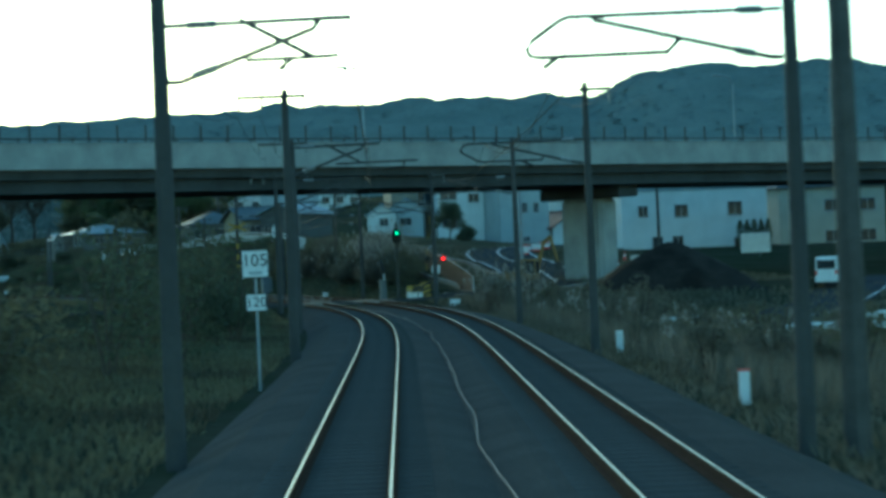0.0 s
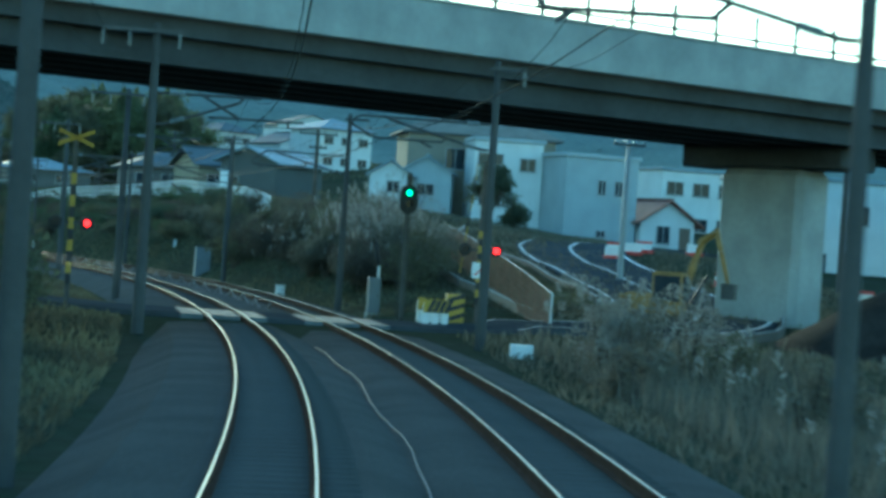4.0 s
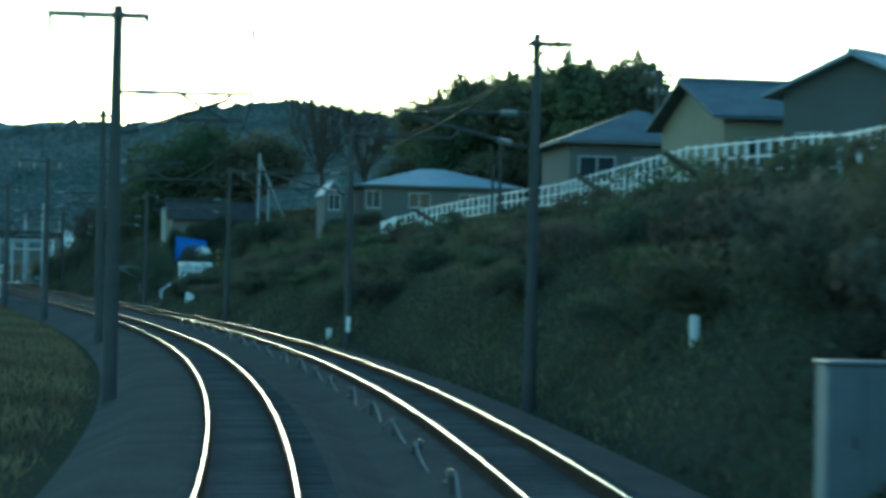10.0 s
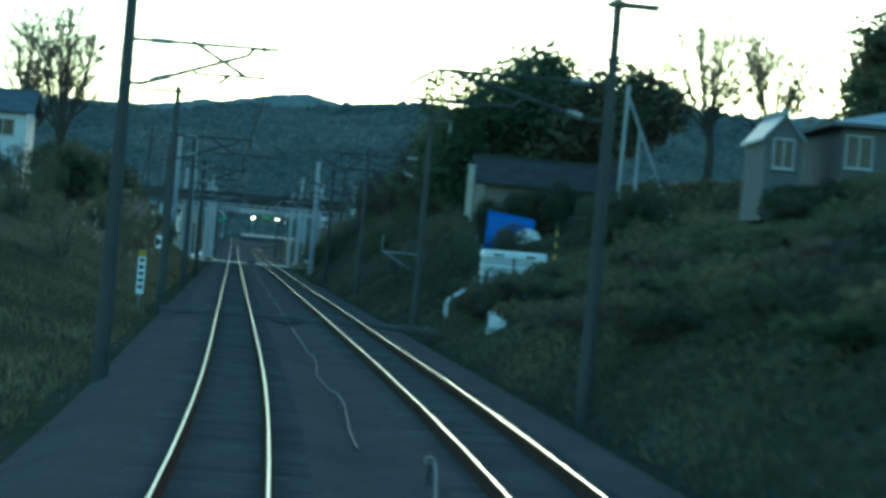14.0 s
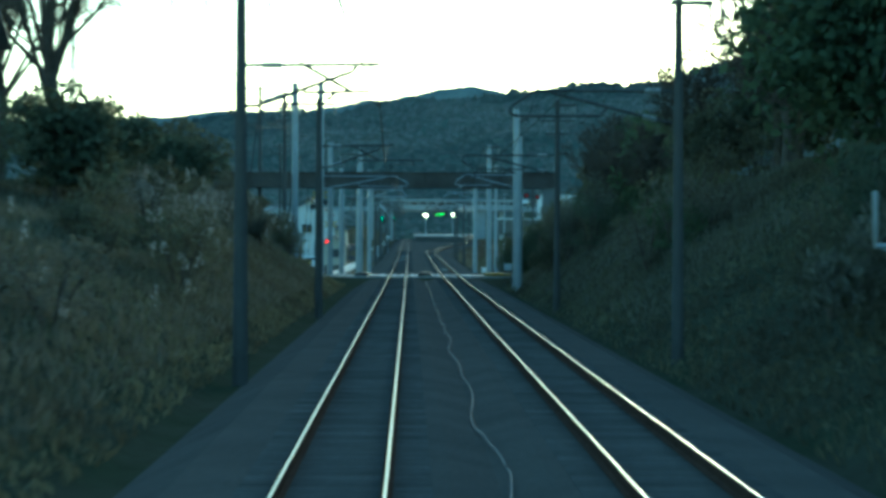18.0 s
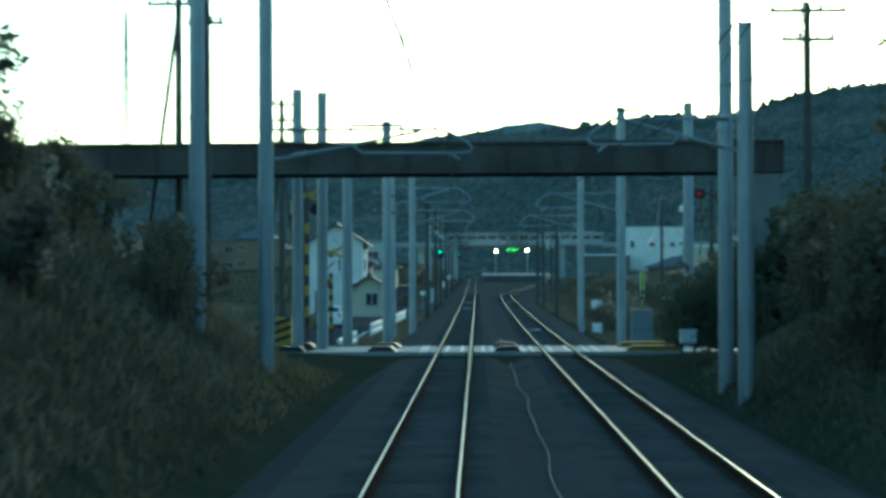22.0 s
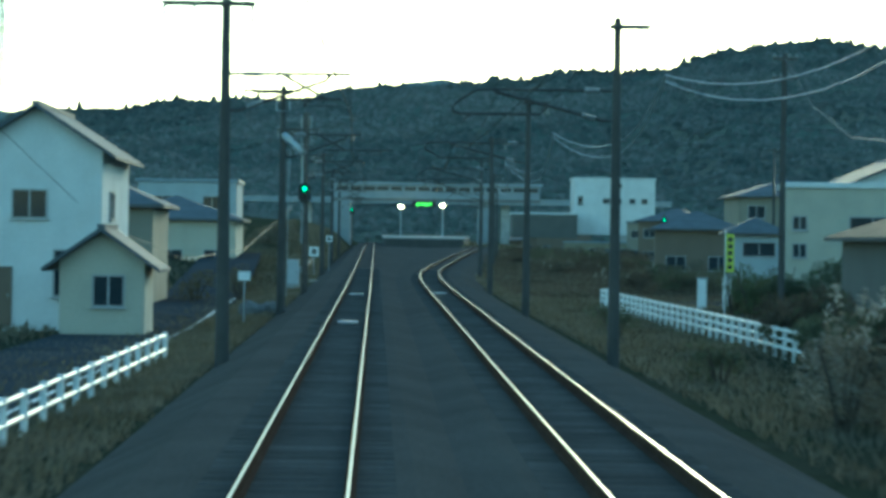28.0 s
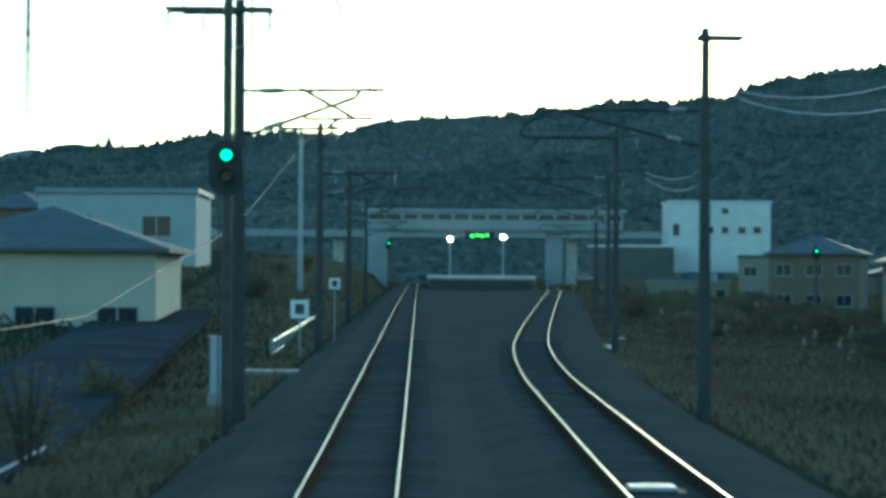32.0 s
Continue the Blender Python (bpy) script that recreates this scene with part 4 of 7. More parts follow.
L_PLUME = leaf_mat("plume", (0.38, 0.35, 0.3))
L_BRUSH = leaf_mat("brush", (0.125, 0.105, 0.08), scale=0.12, tint=(0.075, 0.07, 0.052))
L_REED = leaf_mat("reed", (0.2, 0.175, 0.13))
RNG = np.random.default_rng(7)


def leaves(name, p, size, mat, up=0.0, slim=0.5, flat=1.0):
    """One mesh of small four-cornered leaves at places p (n, 3); up: how far their length leans to the vertical."""
    n = len(p)
    a = RNG.normal(size=(n, 3))
    a[:, 2] = np.abs(a[:, 2]) + up * 3 if up else a[:, 2]
    a[:, 2] *= flat
    a /= np.linalg.norm(a, axis=1)[:, None]
    b = np.cross(a, RNG.normal(size=(n, 3)))
    b[:, 2] *= flat
    b /= np.linalg.norm(b, axis=1)[:, None] + 1e-9
    size = np.broadcast_to(size, (n,)) * RNG.uniform(0.6, 1.3, n)
    a, b = a * size[:, None], b * (size * slim)[:, None]
    v = np.stack([p - 0.1 * b, p + 0.55 * a - 0.5 * b, p + a, p + 0.5 * a + 0.5 * b], 1).reshape(-1, 3)
    me = bpy.data.meshes.new(name)
    me.vertices.add(4 * n)
    me.vertices.foreach_set("co", v.ravel())
    me.loops.add(4 * n)
    me.loops.foreach_set("vertex_index", np.arange(4 * n))
    me.polygons.add(n)
    me.polygons.foreach_set("loop_start", np.arange(0, 4 * n, 4))
    me.update(calc_edges=True)
    me.materials.append(mat)
    return me


def ground_places(s0, s1, o0, o1, n, lift=0.0):
    s, o = RNG.uniform(s0, s1, n), RNG.uniform(o0, o1, n)
    z = np.array([ground_z(a, b) for a, b in zip(s, o)])
    return TA(s, o, z + lift)


def cover(name, s0, s1, o0, o1, n, size, mat, label, up=0.6, slim=0.35):
    """Low growth all over a stretch of ground."""
    ob = new(name, leaves(name, ground_places(s0, s1, o0, o1, n, -0.03), size, mat, up, slim))
    return tagged(ob, label, "grass" if up > 0.5 else "undergrowth", kind="stuff")


def ball(centre, r, h, n, clumps=9):
    """Places of leaves in an uneven crown of clumps."""
    c = RNG.normal(size=(clumps, 3))
    c /= np.linalg.norm(c, axis=1)[:, None]
    c *= RNG.uniform(0.35, 0.95, (clumps, 1))
    k = RNG.integers(0, clumps, n)
    d = RNG.normal(size=(n, 3))
    d /= np.linalg.norm(d, axis=1)[:, None]
    q = c[k] + d * (RNG.uniform(0.5, 1, (n, 1)) ** 0.5) * 0.42
    q[:, 2] = np.maximum(q[:, 2], -0.75)
    return np.asarray(centre) + q * (r, r, h)


def bush(s, o, r, h, mat, label, n=500, size=0.22, twigs=5, up=0.0, slim=0.5):
    n, size = int(n * 2.2), size * 0.62
    z = ground_z(s, o)
    th = thing("bush", at(s, o, z), label, "bush", "bushes beside the line")
    b = Bits()
    for k in range(twigs):
        a = 6.28 * k / twigs + RNG.uniform(-.3, .3)
        b.tube([(0.08 * math.cos(a), 0.08 * math.sin(a), -0.1), (0.3 * r * math.cos(a), 0.3 * r * math.sin(a), 0.5 * h), (0.6 * r * math.cos(a), 0.6 * r * math.sin(a), 0.95 * h)], [0.04, 0.03, 0.01], 5)
    part("stem", b, BARK, th)
    ob = new("foliage", leaves("foliage", ball((0, 0, 0.58 * h), r, 0.55 * h, n), size, mat, up, slim))
    ob.parent = th
    return th


def thicket(label, places, name="brush"):
    """Brush that nobody could count: s, o, radius, height, leaves and material of each clump, joined by material."""
    for mat in sorted({q[5] for q in places}, key=lambda m: m.name):
        p = np.concatenate([np.array(T(s, o, ground_z(s, o))) + ball((0, 0, 0.58 * h), r, 0.55 * h, n) for s, o, r, h, n, m in places if m is mat])
        tagged(new(name, leaves(name, p, 0.19, mat, 0.25, 0.3)), label, "brush", kind="stuff")


def limbs(b, p, d, length, r, depth, rng, tips, spread=0.5, kids=(2, 3), lift=0.15):
    q = p + d * length * 0.55 + Vector(rng.normal(size=3) * 0.05 * length)
    e = p + d * length
    b.tube([p, q, e], [r, r * 0.8, r * 0.62], 6 if r > 0.08 else 4, False)
    if depth == 0:
        tips.append(e)
        return
    for _ in range(rng.integers(kids[0], kids[1] + 1)):
        v = Vector(rng.normal(size=3)) * spread
        n = (d + v + Vector((0, 0, lift))).normalized()
        limbs(b, p + d * length * rng.uniform(0.6, 1.0), n, length * rng.uniform(0.6, 0.82), max(r * 0.6, 0.012), depth - 1, rng, tips, spread, kids, lift)
    limbs(b, e, (d + Vector(rng.normal(size=3)) * 0.15 + Vector((0, 0, lift))).normalized(), length * 0.75, max(r * 0.62, 0.012), depth - 1, rng, tips, spread, kids, lift)


def fan(b, h, spread, rng, th):
    """A leafless tree: limbs that fan upwards from the trunk, each with rods and fine twigs."""
    b.tube([(0, 0, 0), (0.05 * h * 0.3, 0, h * 0.2), (0, 0, h * 0.38)], [0.026 * h, 0.021 * h, 0.017 * h], 8, False)
    for i in range(16):
        a, lean = 6.283 * i / 16 + rng.uniform(-.3, .3), rng.uniform(0.15, 1.0)
        z0, top = h * rng.uniform(0.24, 0.4), h * (1 - 0.28 * lean ** 2) * rng.uniform(0.9, 1.03)
        d = Vector((math.cos(a), math.sin(a), 0)) * spread * lean
        p = [Vector((0, 0, z0)), d * 0.45 + Vector((0, 0, z0 + (top - z0) * 0.35)), d * 0.8 + Vector((0, 0, z0 + (top - z0) * 0.7)), d + Vector((0, 0, top))]
        limb = Bits().tube(p, [0.0085 * h, 0.006 * h, 0.004 * h, 0.0013 * h], 5, False)
        for j in range(16):
            u = rng.uniform(0.25, 0.95) * 3
            k = min(2, int(u))
            q = p[k].lerp(p[k + 1], u - k)
            w = (Vector(rng.normal(size=3)) * 0.75 + d.normalized() * 0.5 + Vector((0, 0, 1.1))).normalized() * h * rng.uniform(0.08, 0.17)
            limb.tube([q, q + w * 0.55 + Vector(rng.normal(size=3)) * 0.1, q + w], [0.03, 0.024, 0.017], 4, False)
            for _ in range(7):
                f = q + w * rng.uniform(0.3, 1)
                v = (w.normalized() + Vector(rng.normal(size=3)) * 0.6).normalized() * h * rng.uniform(0.035, 0.075)
                limb.tube([f, f + v], [0.02, 0.014], 3, False)
        part("limb", limb, BARK, th)


def tree(s, o, h, crown, mat, label, n=2600, size=0.35, bare=False, group="trees along the line", stem=0.35, seed=1, turn=0.0, broad=1.0, spires=0):
    """A trunk with limbs up to about h; crown: its radius."""
    n, size = int(n * 2.6), size * 0.95
    rng = np.random.default_rng(seed)
    th = thing("tree", at(s, o, ground_z(s, o) - 0.1, turn), label, "tree", group)
    b, tips = Bits(), []
    if bare:
        fan(b, h, crown, rng, th)
    else:
        limbs(b, Vector((0, 0, 0)), Vector((0, 0, 1)), h * stem, 0.024 * h, 3, rng, tips, 0.55, (2, 3), 0.1)
    part("trunk", b, BARK, th)
    if not bare:
        p = []
        tips = [t for t in tips]
        for t in tips:
            k = max(6, n // (2 * len(tips)))
            p.append(np.array(t) + rng.normal(size=(k, 3)) * (crown * 0.2, crown * 0.2, crown * 0.15))
        p.append(ball((0, 0, h - crown * 0.85 * broad), crown, crown * 0.85 * broad, n // 2, 16))
        for k in range(spires):
            a, f, up = rng.uniform(0, 6.283), crown * rng.uniform(0.1, 0.85), rng.uniform(1.0, 2.2)
            u = rng.uniform(0, 1, (160, 1))
            base = np.array((f * math.cos(a), f * math.sin(a), h - crown * 0.5 * broad * (f / crown) ** 2 - 0.9))
            p.append(base + u * (0, 0, up + 0.9) + rng.normal(size=(160, 3)) * (0.32, 0.32, 0.1) * (1.1 - u))
        q = np.concatenate(p)
        ob = new("crown", leaves("crown", q, size, mat, slim=0.7))
        ob.parent = th
    return th


# cover of the banks and verges
cover("bank_grass", 170, 345, 6.3, 16, 71400, 0.21, L_OLIVE, "dark olive weeds and dead grass on the cutting bank", slim=0.3)
cover("bank_undergrowth", 170, 345, 7.5, 16, 40800, 0.19, L_DARK, "dark creeping undergrowth on the cutting bank", up=0.0, slim=0.7)
cover("bank_grass", 345, 510, 6.4, 18, 51000, 0.20, L_OLIVE, "dull green grass and weeds on the wooded bank", slim=0.3)
cover("bank_undergrowth", 395, 505, 6.8, 17, 37400, 0.20, L_OLIVE, "olive ivy and scrub on the wooded bank", up=0.0, slim=0.7)
cover("bank_grass", 360, 515, -14, -3.2, 54400, 0.21, L_OLIVE, "dull winter grass on the facing bank", slim=0.3)
cover("bank_reeds", 375, 512, -14, -4.0, 30000, 0.34, L_DRY, "pale dry reeds and dead grass on the facing bank", slim=0.14)
cover("bank_reeds", 425, 512, 7.0, 14, 14000, 0.32, L_DRY, "pale dry reeds at the foot of the wooded bank", slim=0.14)
cover("bank_undergrowth", 370, 510, -14, -4.2, 16000, 0.19, L_DARK, "dark scrub on the facing bank", up=0.0, slim=0.7)
cover("verge_grass", 20, 150, 6.2, 24, 57800, 0.26, L_DRY, "tall dry brown reeds on the verge", slim=0.16)
cover("verge_grass", 20, 150, -12, -3.0, 37400, 0.25, L_OLIVE, "dull green weeds on the verge", slim=0.25)
cover("verge_grass", 160, 365, -12, -2.8, 44200, 0.22, L_OLIVE, "dull green weeds beside the ballast", slim=0.25)
cover("verge_grass", 545, 760, 6.8, 22, 78200, 0.25, L_DRY, "tall dry brown grass on the verge", slim=0.18)
cover("verge_grass", 690, 900, 8, 45, 60000, 0.36, L_BRUSH, "dull brown grass and brambles on waste ground", slim=0.2)
cover("verge_grass", 600, 900, -9, -3.0, 40800, 0.22, L_DRY, "short dry grass beside the ballast", slim=0.2)
cover("waste_grass", 345, 440, 14, 34, 42000, 0.3, L_OLIVE, "dull grass and weeds between the houses", slim=0.3)
cover("waste_grass", 160, 250, 11, 34, 30000, 0.24, L_DRY, "dull dry grass beside the crossing road", slim=0.25)
cover("verge_grass", 532, 690, -5.4, -2.9, 26000, 0.2, L_DRY, "short dry grass beside the ballast", slim=0.2)
cover("waste_grass", 880, 1400, 12, 90, 40000, 0.8, L_OLIVE, "dull grass on distant waste ground", slim=0.4)
cover("waste_grass", 600, 900, 40, 110, 26000, 0.7, L_OLIVE, "dull grass and scrub below the hill", slim=0.4)
cover("waste_grass", 380, 600, 22, 90, 40000, 0.55, L_OLIVE, "dull grass and scrub on the rise", slim=0.4)
cover("waste_grass", 535, 760, -60, -9.4, 40000, 0.4, L_DRY, "dull dry grass on open ground beyond the road", slim=0.3)
cover("waste_grass", 20, 150, 22, 70, 26000, 0.35, L_DRY, "dull dry grass on open ground", slim=0.3)
cover("tall_reeds", 45, 146, 7.6, 15, 11000, 0.8, L_REED, "tall pale dry reeds and pampas on the verge", up=1.2, slim=0.05)
cover("track_weeds", 60, 720, 1.2, 2.3, 8500, 0.10, L_OLIVE, "small weeds in the ballast between the tracks", slim=0.3)

rnd = random.Random(11)
for k in range(26):
    s = rnd.uniform(48, 145)
    bush(s, rnd.uniform(-9, -5.2), rnd.uniform(1.2, 2.0), rnd.uniform(2.2, 4.4), rnd.choice((L_DARK, L_OLIVE)), "dense dark roadside shrub beside the track", 520, 0.3)
for k in range(14):
    s = rnd.uniform(181, 222)
    bush(s, rnd.uniform(8, 10.5), rnd.uniform(1.0, 1.6), rnd.uniform(1.5, 2.6), rnd.choice((L_DRY, L_OLIVE)), "brown-green shrub on the cutting bank", 620, 0.26)
for k in range(16):
    s = rnd.uniform(215, 345)
    bush(s, rnd.uniform(8, 13.5), rnd.uniform(0.7, 1.3), rnd.uniform(0.6, 1.3), rnd.choice((L_DARK, L_OLIVE, L_GREEN)), "low dark shrub on the cutting bank", 320, 0.2)
for k in range(26):
    s = rnd.uniform(395, 500)
    bush(s, rnd.uniform(8.2, 16), rnd.uniform(1.0, 1.9), rnd.uniform(1.2, 2.6), rnd.choice((L_DRY, L_OLIVE, L_GREEN)), "olive-brown shrub on the wooded bank", 480, 0.24)
for k in range(24):
    s = rnd.uniform(376, 505)
    bush(s, rnd.uniform(-12, -5.5), rnd.uniform(0.9, 1.7), rnd.uniform(1.0, 2.2), rnd.choice((L_DARK, L_OLIVE, L_OLIVE, L_DRY)), "winter-brown shrub on the facing bank", 420, 0.22)
for s, o, r, h in ((191, 9.8, 1.7, 3.4), (194, 11.5, 1.8, 3.4), (187, 11.2, 1.5, 2.8), (188, 9.3, 1.4, 3.0), (196, 12.2, 1.7, 3.0), (184.5, 9.6, 1.2, 2.6), (139, 8.8, 1.0, 2.2), (140.5, 9.8, 1.1, 2.4), (137.5, 8.5, 0.8, 1.7), (141, 11.2, 1.0, 2.2)):
    bush(s, o, r, h, L_PALE, "pale dry bush with feathery seed heads", 700, 0.17)
for s, o, r, h in ((448, -8.4, 1.2, 2.2), (452, -7.2, 1.0, 1.8), (462, -7.6, 1.0, 1.9), (592, 9.6, 1.3, 2.4), (597, 10.6, 1.1, 2.2), (604, 9.4, 0.9, 1.6), (575, 10.8, 1.0, 1.6), (568, 11.6, 0.9, 1.5)):
    bush(s, o, r, h, L_PALE if o < 0 or s > 595 else L_DRY, "feathery dry pampas clump", 520, 0.18)
for k in range(12):
    bush(rnd.uniform(550, 650), rnd.uniform(8.5, 16), rnd.uniform(0.7, 1.3), rnd.uniform(0.7, 1.6), rnd.choice((L_DRY, L_DARK, L_OLIVE)), "brown winter shrub on the verge", 320, 0.2)
for k in range(8):
    bush(rnd.uniform(655, 800), rnd.uniform(-9, -5.5), rnd.uniform(0.8, 1.5), rnd.uniform(0.9, 2.2), rnd.choice((L_DRY, L_OLIVE)), "dry shrub on the low bank", 320, 0.22)

for k in range(22):
    bush(rnd.uniform(58, 142), rnd.uniform(7.8, 13.5), rnd.uniform(0.7, 1.2), rnd.uniform(1.0, 2.0), rnd.choice((L_DRY, L_DRY, L_OLIVE, L_REED)), "brown winter shrub and pampas on the verge", 420, 0.2)
for k in range(12):
    bush(rnd.uniform(476, 506), rnd.uniform(7.9, 10.5), rnd.uniform(0.9, 1.4), rnd.uniform(1.8, 3.4), rnd.choice((L_DARK, L_OLIVE, L_DRY)), "tall dull shrub at the end of the wooded bank", 700, 0.24)
for k in range(12):
    bush(rnd.uniform(478, 506), rnd.uniform(-9.5, -5.8), rnd.uniform(0.7, 1.2), rnd.uniform(1.0, 1.8), rnd.choice((L_DRY, L_OLIVE, L_DRY)), "dry winter shrub on the facing bank", 500, 0.22)
for k in range(16):
    bush(rnd.uniform(560, 606), rnd.uniform(8.2, 13), rnd.uniform(0.7, 1.2), rnd.uniform(0.9, 1.8), rnd.choice((L_DRY, L_DRY, L_REED, L_DARK)), "brown winter shrub and pampas beside the line", 420, 0.2)
for k in range(12):
    bush(rnd.uniform(200, 226), rnd.uniform(10, 14.5), rnd.uniform(1.1, 1.6), rnd.uniform(1.2, 2.2), rnd.choice((L_DRY, L_OLIVE, L_DARK)), "brown winter shrub at the top of the bank", 560, 0.24)
for s, o in ((434, -12.2), (437, -14.6), (440, -12.6), (441, -16.5), (443, -14.2)):
    bush(s, o, 1.5, 2.8, L_DARK, "dark clipped evergreen before the white house", 700, 0.24)
for k in range(16):
    bush(rnd.uniform(326, 356), rnd.uniform(11.2, 14.2), rnd.uniform(0.9, 1.5), rnd.uniform(0.9, 1.7), rnd.choice((L_DARK, L_OLIVE, L_GREEN)), "dark green shrub along the top of the bank", 480, 0.22)
for k in range(10):
    bush(rnd.uniform(352, 372), rnd.uniform(8.6, 11.6), rnd.uniform(0.8, 1.2), rnd.uniform(0.6, 1.0), rnd.choice((L_DARK, L_OLIVE, L_DRY)), "dark winter shrub at the end of the cutting", 480, 0.22)
for k in range(18):
    bush(rnd.uniform(664, 673), rnd.uniform(17.0, 24), rnd.uniform(0.9, 1.4), rnd.uniform(1.6, 2.9), rnd.choice((L_DARK, L_DARK, L_GREEN)), "dark garden hedge shrub before the cream building", 620, 0.22)
# brush that covers the banks
U = rnd.uniform
thicket("tangled winter brush covering the cutting bank",
        [(U(180, 232), U(8.2, 11.4), U(1.0, 1.7), U(1.5, 2.6), 1500, rnd.choice((L_OLIVE, L_REED, L_BRUSH, L_DRY))) for k in range(48)]
        + [(U(182, 197), U(7.9, 10.4), U(0.8, 1.3), U(1.3, 2.3), 1300, rnd.choice((L_DRY, L_REED, L_DRY))) for k in range(16)]
        + [(U(226, 248), U(8.2, 11.6), U(1.0, 1.7), U(1.0, 1.9), 1300, rnd.choice((L_DARK, L_OLIVE, L_DRY, L_BRUSH))) for k in range(18)]
        + [(U(244, 346), U(7.8, 13.2), U(0.9, 1.8), U(0.5, 1.1), 900, rnd.choice((L_DARK, L_OLIVE, L_GREEN, L_BRUSH))) for k in range(70)])
plume = []
for s0, s1, o0, o1, lo, hi, n in ((181, 197, 7.6, 10.2, 1.2, 3.6, 150), (196, 214, 7.8, 9.6, 0.6, 2.4, 40), (134, 145, 7.8, 11.5, 0.8, 2.2, 60), (444, 466, -9, -6, 0.8, 2.2, 36), (380, 440, -8, -4.6, 0.5, 1.7, 24), (588, 606, 8.6, 11, 0.8, 2.2, 60), (480, 505, -8.5, -5.4, 0.6, 1.8, 20), (60, 130, 7.6, 12, 0.6, 1.5, 60), (700, 860, 12, 30, 0.3, 1.2, 60)):
    for k in range(n):
        s, o = U(s0, s1), U(o0, o1) + (float(second(s0)) - 3.49 if s0 == 700 else 0)
        u = RNG.uniform(0, 1, (22, 1))
        plume.append(np.array(T(s, o, ground_z(s, o) + U(lo, hi))) + u * (U(-.1, .1), U(-.1, .1), U(0.25, 0.42)) + RNG.normal(size=(22, 3)) * 0.06 * (1.15 - u))
tagged(new("pampas_plumes", leaves("pampas_plumes", np.concatenate(plume), 0.11, L_PLUME, 0.4, 0.5)), "pale feathery pampas plumes among the brush", "pampas grass", kind="stuff")
foot = []
for k in range(30):
    s = U(236, 326)
    o = float(np.interp(s, [228, 240, 250, 256, 267, 290, 305, 315, 326], [11.4, 12.5, 13.5, 14, 14, 15.4, 15.4, 15.3, 14.9]))
    foot.append((s, o - U(0.5, 1.1), U(0.6, 1.0), U(0.25, 0.5), 500, rnd.choice((L_DARK, L_OLIVE, L_GREEN))))
thicket("low weeds along the foot of the white fence", foot, "weeds")
beside = []
for k in range(22):
    s = U(374, 408)
    beside.append((s, U(8.2, 8.6 + (s - 374) * 0.075), U(0.9, 1.4), U(1.6, 3.2), 1400, rnd.choice((L_OLIVE, L_DRY, L_DARK))))
thicket("tall brown winter thicket beside the yard", beside)
thicket("low weeds before the pale crates", [(U(355.5, 358.6), U(7.8, 10.2), U(0.5, 0.8), U(0.8, 1.15), 600, rnd.choice((L_OLIVE, L_DARK, L_DRY))) for k in range(12)], "weeds")
for s, o, h in ((400, 17.4, 2.4), (403, 19.2, 2.6), (398, 19.0, 2.2), (405, 21.2, 2.4), (396, 20.8, 2.2)):
    bush(s, o, 1.4, h, L_DARK, "dark round shrub in front of the yard", 760, 0.24)
thicket("dark unkempt garden hedge along the houses", [(U(606, 634), U(12.4, 14.2), U(0.8, 1.3), U(1.0, 1.9), 1100, rnd.choice((L_DARK, L_DARK, L_BRUSH))) for k in range(26)], "hedge")
slope = []
for k in range(80):
    s = U(690, 890)
    slope.append((s, float(second(s)) + U(4.5, 20), U(0.9, 2.0), U(0.6, 1.6), 900, rnd.choice((L_BRUSH, L_DRY, L_BRUSH, L_DARK))))
thicket("brown winter scrub on the slope below the buildings", slope)
# trees
tree(435, 17.4, 9.3, 5.6, L_GREEN, "broad dark evergreen tree crowning the bank", 9000, 0.36, seed=3)
tree(427, 22.5, 8.4, 3.6, L_OLIVE, "dark evergreen tree on the bank", 3000, 0.36, seed=4)
tree(444, 31, 13.2, 4.2, L_DARK, "bare winter tree with fine twigs on the bank", bare=True, seed=6)
tree(450, 36.5, 11.5, 3.8, L_DARK, "bare winter tree with fine twigs on the bank", bare=True, seed=7)
tree(457, 15.0, 7.8, 3, L_DARK, "bare winter tree above the wooded bank", bare=True, seed=8)
tree(466, 13.6, 4.0, 2.0, L_OLIVE, "small olive-leaved tree above the wooded bank", 1400, 0.24, seed=9)
tree(476, 13.8, 6.6, 2.4, L_DARK, "bare winter tree above the wooded bank", bare=True, seed=10)
tree(489, 12.6, 3.2, 1.6, L_OLIVE, "small leafy tree at the end of the bank", 1200, 0.24, seed=12)
tree(454, -12.8, 13.5, 4.2, L_DARK, "tall bare winter tree with upright limbs", bare=True, seed=13)
tree(463, -16.2, 13, 4, L_DARK, "tall bare winter tree with upright limbs", bare=True, seed=14)
tree(447, -11.5, 4.6, 2.5, L_DARK, "round dark evergreen tree on the facing bank", 3000, 0.26, seed=15, stem=0.25)
tree(488, -11.0, 3.4, 2.1, L_DARK, "round dark evergreen tree on the facing bank", 3200, 0.26, seed=16, stem=0.25)
tree(478, -14, 4.2, 2.4, L_DARK, "round dark evergreen tree on the facing bank", 3200, 0.26, seed=17, stem=0.25)
tree(497, -13.5, 3.0, 1.7, L_OLIVE, "small dark tree on the facing bank", 2200, 0.24, seed=18, stem=0.25)
tree(221, 23.2, 3.8, 0.95, L_DARK, "small dark garden pine before the white house", 1200, 0.2, seed=19)
tree(224, 25.6, 1.7, 0.9, L_DARK, "clipped dark garden shrub tree", 800, 0.18, seed=20)
